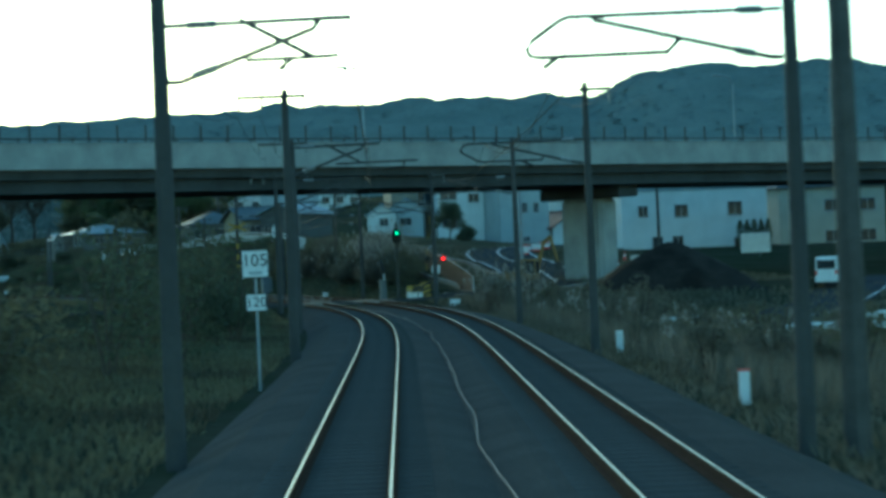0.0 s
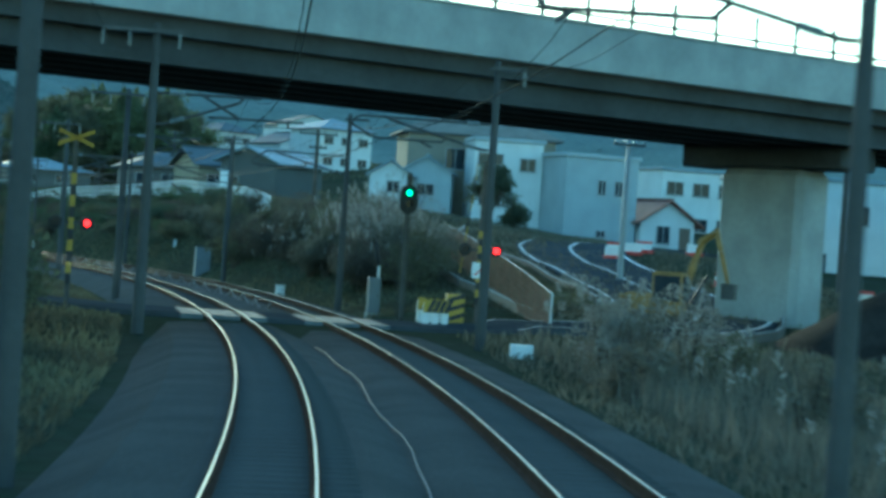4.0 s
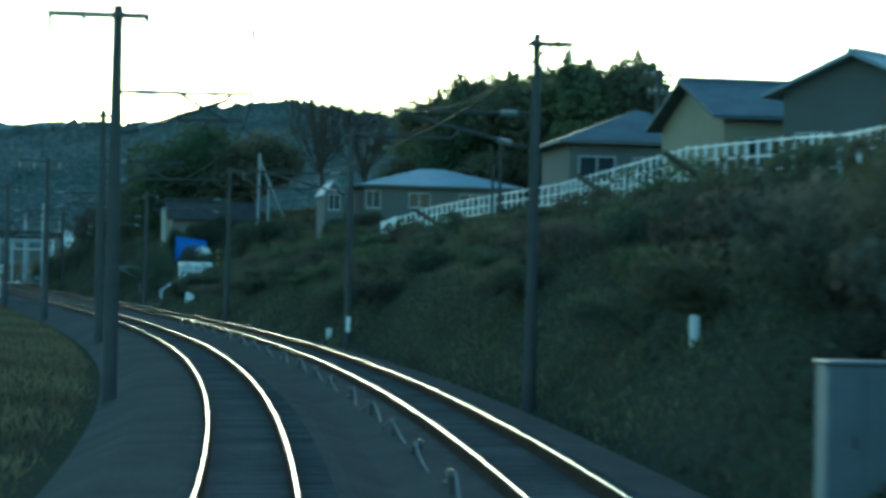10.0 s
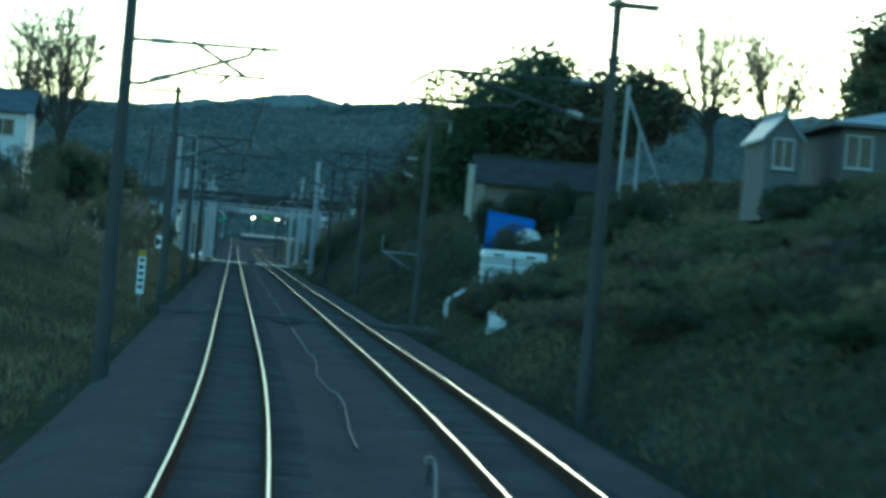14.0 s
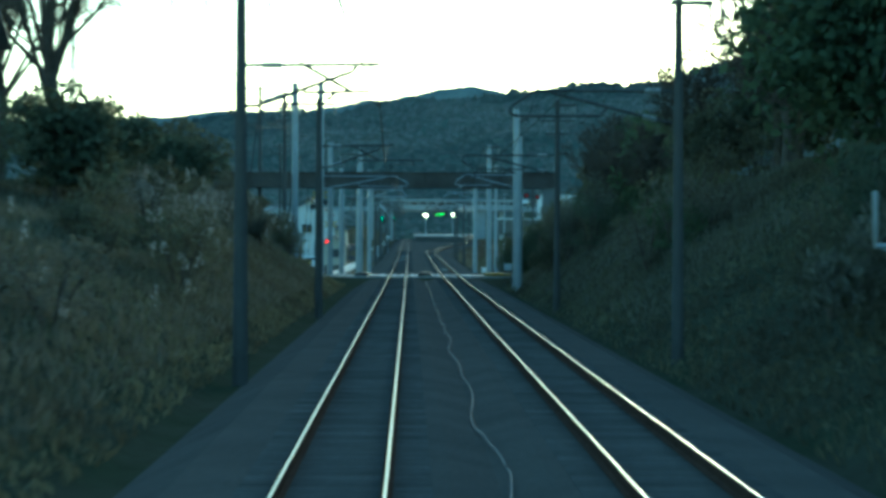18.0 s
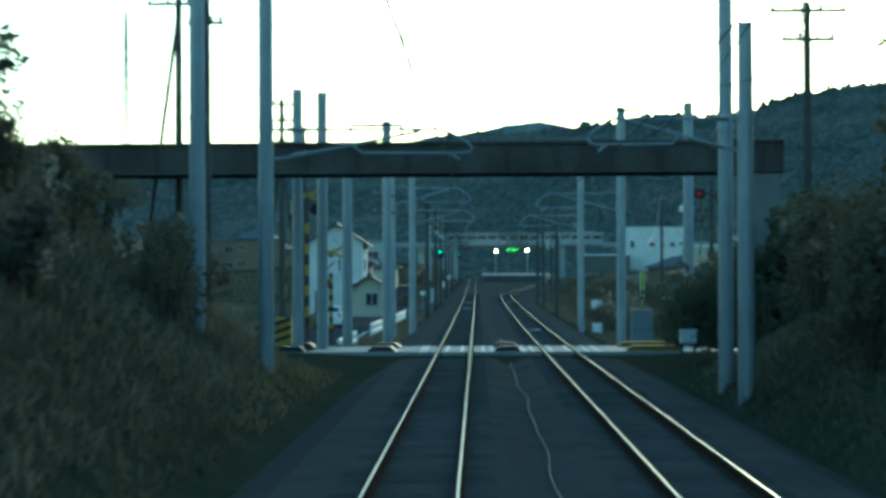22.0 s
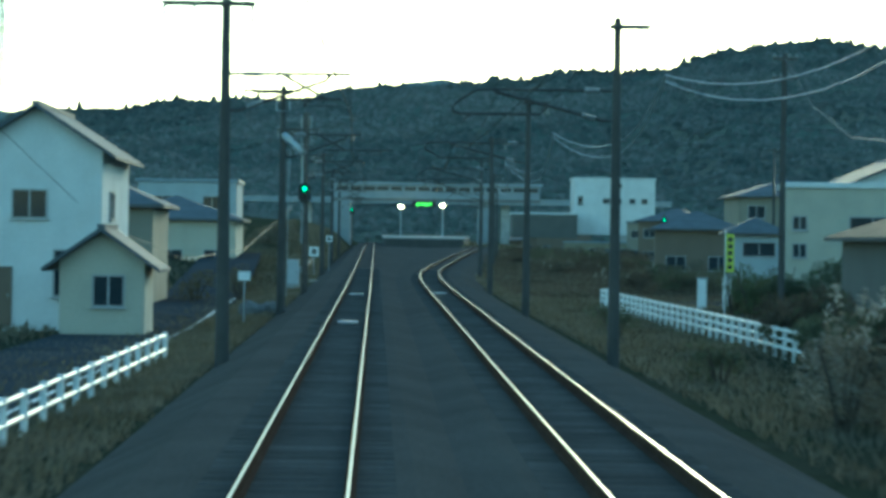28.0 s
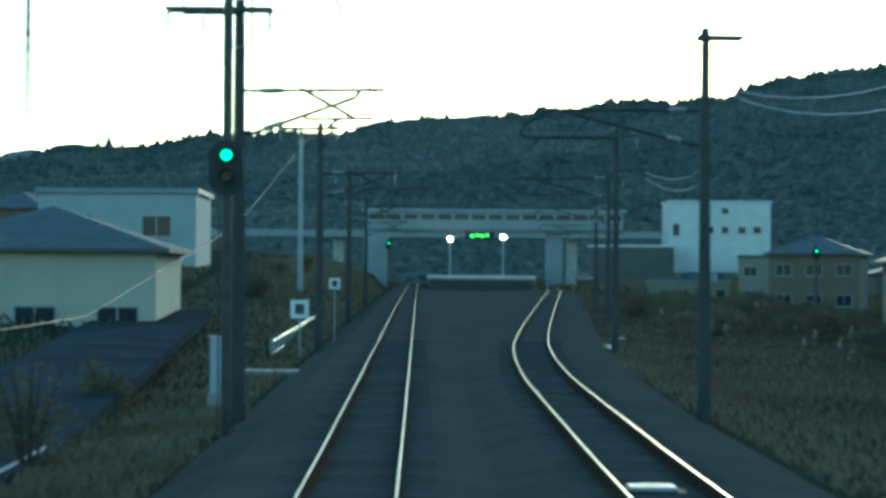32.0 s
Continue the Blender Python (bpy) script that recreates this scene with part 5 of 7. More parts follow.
tree(517, 10.6, 4.6, 2.0, L_DARK, "dark bushy tree beside the second crossing", 2600, 0.26, seed=61, stem=0.22)
tree(519.5, 13.2, 5.0, 2.2, L_DARK, "dark bushy tree beside the second crossing", 2600, 0.26, seed=62, stem=0.22)
thicket("dark evergreen brush behind the white equipment box", [(U(515.5, 520), U(7.25, 10.4), U(0.75, 1.1), U(2.0, 3.4), 1700, L_DARK) for k in range(18)])
thicket("dark brush before the shed in the yard", [(U(398, 402), U(17.1, 20.2), U(0.9, 1.4), U(1.5, 2.8), 1500, rnd.choice((L_DARK, L_OLIVE))) for k in range(12)])
thicket("dark bushes against the shed wall", [(U(416.9, 418.2), U(13.4, 18.6), U(0.6, 0.9), U(2.0, 2.9), 1300, rnd.choice((L_DARK, L_OLIVE))) for k in range(12)])
thicket("low weeds at the foot of the narrow house", [(U(362.5, 365), U(17.6, 22), U(0.6, 0.9), U(0.7, 1.2), 900, rnd.choice((L_DARK, L_OLIVE))) for k in range(12)], "weeds")
bush(514.5, 9.6, 1.4, 2.4, L_DARK, "dark shrub beside the white equipment box", 700, 0.24)
for k, (s, o, h, r) in enumerate(((452, 14.6, 7.0, 2.6), (459, 18.5, 8.0, 3.2), (468, 20.5, 8.6, 3.4), (488, 11.2, 5.6, 2.4), (495, 12.4, 6.0, 2.6))):
    tree(s, o, h, r, L_DARK, "bare winter tree with tangled twigs on the wooded bank", bare=True, seed=80 + k)
for k, (s, o, h, r) in enumerate(((456, 21.0, 7.6, 3.0), (464, 22.0, 7.8, 3.2), (473, 17.6, 6.2, 2.6), (493, 14.0, 5.2, 2.3), (499, 12.2, 4.6, 2.0))):
    tree(s, o, h, r, (L_OLIVE, L_GREEN)[k % 2], "dull evergreen tree among bare trees on the wooded bank", 2400, 0.3, seed=90 + k, stem=0.3)
tree(492, -11.6, 4.4, 2.6, L_OLIVE, "round leafy tree on top of the facing bank", 3600, 0.26, seed=97, stem=0.25)
# grove behind the houses
grove = [tree(385, 36, 9.4, 3.4, L_BAMBOO, "tall feathery yellow-green bamboo in a grove", 5200, 0.39, seed=30, spires=9, stem=0.4, group="grove on the rise", broad=1.7),
         tree(392, 36, 8.8, 3.2, L_GREEN, "tall feathery dark cedar in a grove", 5200, 0.39, seed=31, spires=9, stem=0.4, group="grove on the rise", broad=1.9),
         tree(382, 41, 9.6, 3.6, L_OLIVE, "tall dark leafy tree in a grove", 5200, 0.39, seed=32, spires=9, stem=0.4, group="grove on the rise", broad=1.6)]
k = 0
for row in range(5):
    for s in range(380, 432, 8):
        k += 1
        s1, o1, sc = s + rnd.uniform(-3, 3), 30.5 + row * 3.7 + (s - 380) * 0.24 + rnd.uniform(-1.5, 1.5), rnd.uniform(0.88, 1.1)
        c = copy_thing(grove[k % 3], at(s1, o1, ground_z(s1, o1) - 0.1, rnd.uniform(0, 360)))
        c.scale = (sc, sc, sc)
# wooded edge over the near bank
for k, (s, o, h, r) in enumerate(((453, 17.5, 7.4, 3.0), (461, 16.5, 6.4, 2.8), (468, 17.0, 6.0, 2.6), (474, 11.6, 3.6, 1.9), (483, 12.6, 5.4, 2.3), (442, 20.0, 7.2, 3.0), (450, 22.5, 7.5, 3.2), (462, 23, 7.2, 3.2))):
    if k % 2:
        tree(s, o, h * 1.15, r, L_DARK, "bare winter tree on the wooded bank", bare=True, seed=40 + k)
    else:
        tree(s, o, h * 0.85, r, (L_OLIVE, L_GREEN, L_DARK)[k % 3], "leafy evergreen tree on the wooded bank", 2200, 0.28, seed=40 + k, stem=0.28)


# ---------------------------------------------------------------- railway signs, signals and cabinets
def lettering(text, size, m, mat, parent, name="lettering", label=""):
    cu = bpy.data.curves.new(name, "FONT")
    cu.body, cu.size, cu.align_x, cu.align_y, cu.extrude = text, size, "CENTER", "CENTER", 0.004
    tmp = bpy.data.objects.new("tmp", cu)
    me = bpy.data.meshes.new_from_object(tmp)
    bpy.data.objects.remove(tmp)
    me.materials.append(mat)
    ob = new(name, me)
    ob.parent = parent
    ob.matrix_basis = m
    if label:
        ob["label"] = label
    return ob


def facing(x, y, z):
    """Text that faces back along the line."""
    return pose(x, y, z, 90, 0, 0)


def speed_sign(s, o, plates, label):
    th = thing("speed_limit_sign", at(s, o, 0), label, "sign", "line signs")
    zg = ground_z(s, min(o, -3)) - 0.1
    top = max(z + h / 2 for _, z, _, h, _ in plates)
    part("post", Bits().tube([(0, 0.05, zg), (0, 0.05, top)], 0.035, 8), GALV, th)
    for text, z, w, h, bar in plates:
        p = part("plate", Bits().box(-w / 2, w / 2, -0.02, 0.0, z - h / 2, z + h / 2), WHITE, th, "white sign plate")
        k = Bits()
        for x0, x1, z0, z1 in ((-w / 2, w / 2, h / 2 - .02, h / 2), (-w / 2, w / 2, -h / 2, -h / 2 + .02), (-w / 2, -w / 2 + .02, -h / 2 + .02, h / 2 - .02), (w / 2 - .02, w / 2, -h / 2 + .02, h / 2 - .02)):
            k.box(x0, x1, -0.026, -0.02, z + z0, z + z1)
        part("border", k, BLACK, p)
        lettering(text, h * (0.62 if bar else 0.8), facing(0, -0.024, z + (0.07 if bar else 0)), BLACK, p)
        if bar:
            part("small_print", Bits().box(-w * 0.25, w * 0.25, -0.026, -0.02, z - h * 0.38, z - h * 0.28), W_GREY, p, "unreadable small line of writing")
    return th


speed_sign(59.5, -2.75, [("105", 2.42, 0.64, 0.66, True), ("120", 1.5, 0.5, 0.42, False)], "white speed limit plates 105 and 120 on a slim post")


def colour_signal(s, o, z, top, label, side=-1, lens=GREEN_LIGHT, mast=True):
    th = thing("colour_light_signal", at(s, o, 0), label, "signal", "line signals")
    zg = ground_z(s, o if abs(o) > 3 else -3.0) - 0.1
    if mast:
        part("mast", Bits().tube([(0, 0.18, zg), (0, 0.18, top)], 0.09, 10), STEEL, th)
    if top > 8:
        part("topping", Bits().box(-.12, .12, .06, .3, top - .7, top, .02), STEEL, th)
        part("aerial", Bits().tube([(0.02, .18, top), (0.02, .18, top + .6)], .015, 5).tube([(-.25, .18, top + .55), (.3, .18, top + .55)], .015, 5), STEEL, th)
    b = Bits()
    n = 14
    out = [(0.33 * math.cos(6.283 * k / n), z - 0.1 + (0.06 if math.sin(6.283 * k / n) > 0 else -0.3) + 0.33 * math.sin(6.283 * k / n)) for k in range(n)]
    part("backboard", b.prism(out, 0.0, 0.03), BLACK, th, "long rounded black backboard")
    part("lamp_housing", Bits().box(-0.15, 0.15, 0.03, 0.16, z - 0.6, z + 0.15, 0.03), BLACK, th)
    for k, dz in enumerate((0.0, -0.38)):
        h = part("hood", Bits().tube([(0, 0.0, z + dz), (0, -0.26, z + dz)], 0.115, 12, False), BLACK, th)
        part("lens", Bits().tube([(0, -0.02, z + dz), (0, -0.035, z + dz)], 0.1, 14), lens if k == 0 else GLASS, h, "lit green lens" if k == 0 else "dark unlit lens")
    part("ladder", Bits().tube([(-0.15, 0.3, zg), (-0.15, 0.3, z)], 0.015, 5).tube([(0.15, 0.3, zg), (0.15, 0.3, z)], 0.015, 5), STEEL, th)
    for k in range(8):
        zz = zg + 0.5 + k * (z - zg - 0.6) / 8
        part("rung", Bits().tube([(-0.15, 0.3, zz), (0.15, 0.3, zz)], 0.012, 5), STEEL, th)
    return th


colour_signal(164.7, 6.85, 4.2, 4.9, "black colour-light signal showing green on a dark mast")
colour_signal(680.2, -2.75, 4.5, 8.2, "black colour-light signal showing green on a tall pole")
colour_signal(905, -2.6, 6.0, 6.6, "small far colour-light signal showing green")
colour_signal(838, 33, 4.6, 5.2, "distant colour-light signal showing green beside the white building")


def cabinet(s, o, w, h, d, label, z=None, mat=GREYBOX, turn=0, legs=False):
    z = ground_z(s, o) if z is None else z
    th = thing("trackside_cabinet", at(s, o, z, turn), label, "cabinet", "trackside cabinets")
    part("body", Bits().box(-w / 2, w / 2, 0, d, 0.08, h, 0.02), mat, th)
    for x in (-w / 2 + .05, w / 2 - .05) if legs else ():
        part("leg", Bits().tube([(x, d / 2, ground_z(s, o) - z - .1), (x, d / 2, .09)], .03, 7), STEEL, th)
    if not legs:
        part("plinth", Bits().box(-w / 2 - .05, w / 2 + .05, -.05, d + .05, -0.5, 0.08), CONCRETE, th)
    part("lid", Bits().box(-w / 2 - .03, w / 2 + .03, -.03, d + .03, h, h + .05, 0.01), mat, th)
    for x in ((-w / 4, w / 4) if w > 0.7 else (0,)):
        dw = (w / 2 if w > 0.7 else w) - 0.06
        dr = part("door", Bits().box(x - dw / 2, x + dw / 2, -.022, -.003, 0.16, h - .06), mat, th)
        part("handle", Bits().box(x + dw / 2 - .1, x + dw / 2 - .07, -.05, -.022, h * .5, h * .5 + .14), STEEL, dr)
    return th


cabinet(224.8, 7.05, 0.88, 1.9, 0.6, mat=SLATEBOX, label="tall blue-grey trackside cabinet at the foot of the bank", z=-0.5)
cabinet(171.9, 6.9, 0.45, 1.35, 0.35, mat=SLATEBOX, label="narrow grey trackside cabinet with ribbed door", z=-0.3)
cabinet(351.4, 7.8, 0.5, 0.5, 0.3, "small white equipment box on the bank", z=0.25, mat=WHITE)
cabinet(195.7, 6.5, 0.38, 0.42, 0.3, "small white equipment box beside the ballast", z=-0.35, mat=WHITE)
cabinet(512.6, 6.77, 0.45, 0.42, 0.35, "white equipment box on legs before the crossing", z=0.45, mat=GREYBOX, legs=True)
cabinet(577.9, 7.3, 0.5, 0.52, 0.4, "white equipment box at the edge of the ballast", z=-0.75, mat=WHITE)
cabinet(690.7, -3.6, 0.6, 1.3, 0.5, "pale grey cabinet beside the track", z=-0.4)
cabinet(547.5, 7.75, 0.9, 1.9, 0.7, "tall blue-grey cabinet at the foot of the steel mast", z=-0.9, mat=SLATEBOX)
cabinet(726, 7.2, 1.2, 0.5, 0.8, "low white box beside the ballast", z=-0.75, mat=WHITE)
cabinet(738, 8.4, 1.6, 0.5, 0.8, "low white box beside the ballast", z=-0.75, mat=WHITE)
cabinet(706, -3.6, 2.2, 0.3, 1.0, "flat pale concrete lid beside the ballast", z=-0.75, mat=CONCRETE)


def board(s, o, z, w, h, label, mat=WHITE, mark=None, post=True, name="line_sign", leg=GALV):
    th = thing(name, at(s, o, 0), label, "sign", "line signs")
    if post:
        part("post", Bits().tube([(0, 0.04, ground_z(s, o if o < -3 or o > 6.4 else -3) - 0.1), (0, 0.04, z + h / 2)], 0.03, 7), leg, th)
    p = part("plate", Bits().box(-w / 2, w / 2, -0.015, 0.0, z - h / 2, z + h / 2), mat, th)
    if mark == "slash":
        part("stripe", Bits().add([(-w * .32, -.02, z - h * .38), (-w * .2, -.02, z - h * .38), (w * .32, -.02, z + h * .38), (w * .2, -.02, z + h * .38)], [(0, 1, 2, 3)]), RED, p, "red diagonal stripe")
    elif mark == "bow":
        for sgn in (-1, 1):
            part("wedge", Bits().add([(0, -.02, z), (sgn * w * .46, -.02, z + h * .42), (sgn * w * .46, -.02, z - h * .42)], [(0, 2, 1)][:: 1]), BLACK, p)
    elif mark == "bars":
        for k in range(5):
            part("writing_bar", Bits().box(-w * .3, w * .3, -.02, -.015, z + h * (.36 - k * .18), z + h * (.46 - k * .18)), BLACK, p, "unreadable writing")
    elif mark == "square":
        part("symbol", Bits().box(-w * .25, w * .25, -.02, -.015, z - h * .28, z + h * .28), STEEL, p)
    return th


board(374.5, -2.95, 1.95, 0.5, 0.5, "square white sign with black wedges beside the track", mark="bow")
board(366, -3.35, 0.75, 0.27, 1.3, "tall narrow white sign with unreadable black writing", mark="bars")
board(366, -3.35, 1.52, 0.27, 0.24, "small yellow plate above the narrow sign", mat=YELLOW)
board(716.8, -3.15, 1.2, 0.6, 0.6, "white framed sign with a dark square", mark="square")
board(729.8, -2.45, 2.0, 0.42, 0.42, "small white square sign with a dark spot on a post", mark="square")
board(641.5, -3.6, 0.9, 0.4, 0.3, "small pale sign beside the track")
for s, o, z, w, h in ((76.1, 7.3, -0.35, 0.2, 0.5), (48, 7.2, -0.3, 0.2, 0.5), (240, 8.0, 1.35, 0.16, 0.7), (291, 6.75, -0.2, 0.2, 0.6)):
    th = thing("marker_stake", at(s, o, z - h / 2 - 0.15), "short white marker stake beside the line", "marker", "marker stakes")
    part("stake", Bits().box(-w / 2, w / 2, -0.06, 0.06, 0, h + 0.15, 0.015), WHITE, th)
    if s == 240:
        part("strut", Bits().tube([(0.02, 0, 0.1), (0.3, 0, 0.55)], 0.03, 6), WHITE, th)
    else:
        part("cap", Bits().box(-w / 2 - .01, w / 2 + .01, -.07, .07, h + .15, h + .19), RED if s == 48 else WHITE, th)
th = thing("call_post", at(178.9, 8.1, ground_z(178.9, 8.1)), "slim pale post with a leaning dark rod", "post")
part("post", Bits().tube([(0, 0, -0.2), (0, 0, 1.5)], 0.05, 8), WHITE, th)
part("rod", Bits().tube([(0, 0, 1.5), (-0.06, 0, 1.75), (-0.22, 0, 2.5)], [0.05, 0.09, 0.09], 8), BLACK, th, "dark leaning rod")

# cable trough between the tracks and lineside posts
for s0 in [*range(20, 140, 40), *range(310, 530, 40)]:
    b, path = Bits(), []
    for s in np.arange(s0, s0 + 40.1, 1.0):
        w = 1.78 + 0.2 * noise.noise(Vector((s * 0.13, 0, 0)))
        path.append(T(s, w, -0.24 + 0.07 * noise.noise(Vector((s * 0.5, 4, 0)))))
    b.tube(path, 0.013, 5)
    whole("signal_cable", b, DARK_CONC, Matrix(), "thin grey cable lying loose between the tracks", "cable", "cables between the tracks")
for s0 in range(165, 305, 20):
    path = [T(s0 + d, 2.32 + .06 * math.sin(d), 0.08 - 0.3 * abs(math.sin(math.pi * d / 5))) for d in np.arange(0, 20.1, .5)]
    whole("signal_cable", Bits().tube(path, 0.02, 5), DARK_CONC, Matrix(), "grey cable draped from stake to stake between the tracks", "cable", "cables between the tracks")
for k, s in enumerate(range(165, 306, 5)):
    th = thing("cable_stake", at(s, 2.32, -0.3), "short dark stake holding a cable between the tracks", "stake", "cable stakes")
    part("stake", Bits().box(-.035, .035, -.035, .035, -.1, .42, .008), STEEL, th)
    part("clip", Bits().box(-.055, .055, -.05, .05, .34, .39), DARK_CONC, th)


# ---------------------------------------------------------------- utility poles
def utility_pole(s, o, top, label, arms=(0.9,), stay=None, transformer=False, mat=POLE_CONC, lean=0.0, r=0.15, turn=0):
    z = ground_z(s, o) - 0.2
    th = thing("utility_pole", at(s, o, 0, turn), label, "utility pole", "utility poles")
    part("pole", Bits().tube([(0, 0, z), (lean, 0, top)], [r, r * 0.66], 10), mat, th)
    for k, w in enumerate(arms):
        zz = top - 0.25 - k * 0.75
        part("crossarm", Bits().box(lean - w, lean + w, -r - .09, -r + .01, zz - .05, zz + .05), STEEL, th)
        for x in (-w + .08, -w / 3, w / 3, w - .08):
            part("insulator", Bits().tube([(lean + x, -r - .04, zz + .05), (lean + x, -r - .04, zz + .12), (lean + x, -r - .04, zz + .2)], [.03, .06, .03], 7), PORCELAIN, th)
    if stay:
        part("stay", Bits().tube([(lean * .9, 0, top * stay[1]), (stay[0], 0.3, z)], 0.07, 6), mat, th)
    if transformer:
        t = part("transformer", Bits().tube([(-.42, -.1, 5.0), (-.42, -.1, 5.06), (-.42, -.1, 5.95), (-.42, -.1, 6.05)], [.2, .28, .28, .2], 14), WHITE, th, "pale cylindrical transformer")
        part("bracket", Bits().box(-.2, .0, -.14, -.06, 5.2, 5.3).box(-.2, .0, -.14, -.06, 5.7, 5.8), STEEL, th)
        part("bushing", Bits().tube([(-.42, -.1, 6.05), (-.42, -.1, 6.25)], .04, 6), PORCELAIN, t)
    return th


utility_pole(225.2, 8.45, 8.1, "dark wooden pole carrying a pale round transformer", arms=(0.5,), transformer=True, mat=BARK)
utility_pole(213.5, 11.0, 8.3, "dark utility pole with a T-shaped crossarm", arms=(1.05, 0.5), mat=BARK)
utility_pole(523, -9.0, 12.4, "tall dark utility pole with two crossarms and a stay", arms=(1.0, 1.0), stay=(-1.6, 0.9))
utility_pole(511, -6.8, 11.3, "tall utility pole with stacked insulator arms", arms=(0.5, 0.5, 0.5))
utility_pole(506.6, 9.4, 9.6, "utility pole with two crossarms above the bank", arms=(1.0, 0.7))
utility_pole(564, 7.78, 8.4, "stout pale utility pole with two short crossarms beside the line", arms=(0.67, 0.5), mat=GALV, r=0.17)
utility_pole(618, 15.7, 10.2, "slim pale utility pole with one crossarm among the houses", arms=(0.5,), mat=GALV, r=0.13)
th = utility_pole(568, -3.54, 8.46, "stout pale utility pole with two arms reaching over the road", arms=(), mat=GALV, r=0.18)
for z in (6.5, 5.65):
    part("crossarm", Bits().box(-0.95, 0.14, -.26, -.16, z - .05, z + .05), STEEL, th)
    for x in (-0.88, -0.55):
        part("insulator", Bits().tube([(x, -.21, z + .05), (x, -.21, z + .13), (x, -.21, z + .24)], [.03, .07, .03], 7), PORCELAIN, th)
part("strut", Bits().tube([(-.12, .1, 6.5), (-.65, .4, 4.6)], .05, 6), STEEL, th)
utility_pole(602, -10.35, 12.0, "utility pole with a crossarm beyond the road", arms=(0.9,))
utility_pole(655, 16.5, 9.6, "utility pole with stacked arms beside the houses", arms=(0.5, 0.5))
utility_pole(594.1, 9.6, 6.5, "slim galvanised pole beside the line", arms=(0.4,), mat=GALV, r=0.1)
utility_pole(606, -12, 11.5, "utility pole with a stay beyond the road", arms=(0.8, 0.6), stay=(1.2, 0.85))
utility_pole(556, -8.2, 10.6, "utility pole with a dark transformer box", arms=(0.9, 0.5), stay=(-1.2, 0.8))
utility_pole(742, 30, 9.2, "utility pole with crossarm before the houses", arms=(0.8,))
utility_pole(760, -5.2, 9.6, "utility pole with crossarm beside the line", arms=(0.8,), mat=GALV)
utility_pole(193, 33, 9.2, "utility pole among the houses beyond the crossing", arms=(0.7,))
utility_pole(184, 19.5, 7.6, "utility pole at the edge of the crossing road", arms=(0.7,), mat=GALV)
utility_pole(300, 22, 11.2, "utility pole among the roofs above the bank", arms=(0.7, 0.5))
utility_pole(295, 14.1, 7.55, "slim grey post behind the white fence", arms=(), r=0.08)
utility_pole(295, 13.8, 6.75, "slim grey post behind the white fence", arms=(), r=0.08)
utility_pole(36.3, 7.25, 8.6, "thick steel pole standing beside the mast", arms=(), mat=STEEL, r=0.22)
th = thing("pole_frame", at(410, 20.0, 4.3), "pale A-shaped steel pole frame with a slanting strut", "pole")
part("leg", Bits().tube([(0, 0, -0.5), (0.1, 0, 8.0)], 0.11, 8), GALV, th)
part("strut", Bits().tube([(0.15, 0, 7.3), (3.5, 0.4, 0.1)], 0.09, 8), GALV, th)
part("post", Bits().tube([(1.0, 0.6, -0.5), (1.0, 0.6, 5.6)], 0.09, 8), GALV, th)
for s0, o0, z0, s1, o1, z1 in ((506.6, 9.4, 9.5, 570.2, 8.4, 8.3), (570.2, 8.4, 8.3, 655, 16.5, 9.4), (523, -9, 12.2, 556, -8.2, 10.4), (556, -8.2, 10.4, 594.5, -9.5, 9.8), (594.5, -9.5, 9.8, 606, -12, 11.3), (606, -12, 11.3, 724, -2.8, 7.7), (655, 16.5, 9.4, 742, 30, 9)):
    wire("power_line", [(s0, o0, z0), (s1, o1, z1)], 0.014, "thin black power line strung between poles", "power lines", BLACK)


# ---------------------------------------------------------------- level crossings
def stripes(th, parent, x, y, z0, z1, r, n, name="pole"):
    for k in range(n):
        a, b = z0 + (z1 - z0) * k / n, z0 + (z1 - z0) * (k + 1) / n
        part("band", Bits().tube([(x, y, a), (x, y, b)], r, 12), YELLOW if k % 2 else BLACK, parent, "yellow band" if k % 2 else "black band")


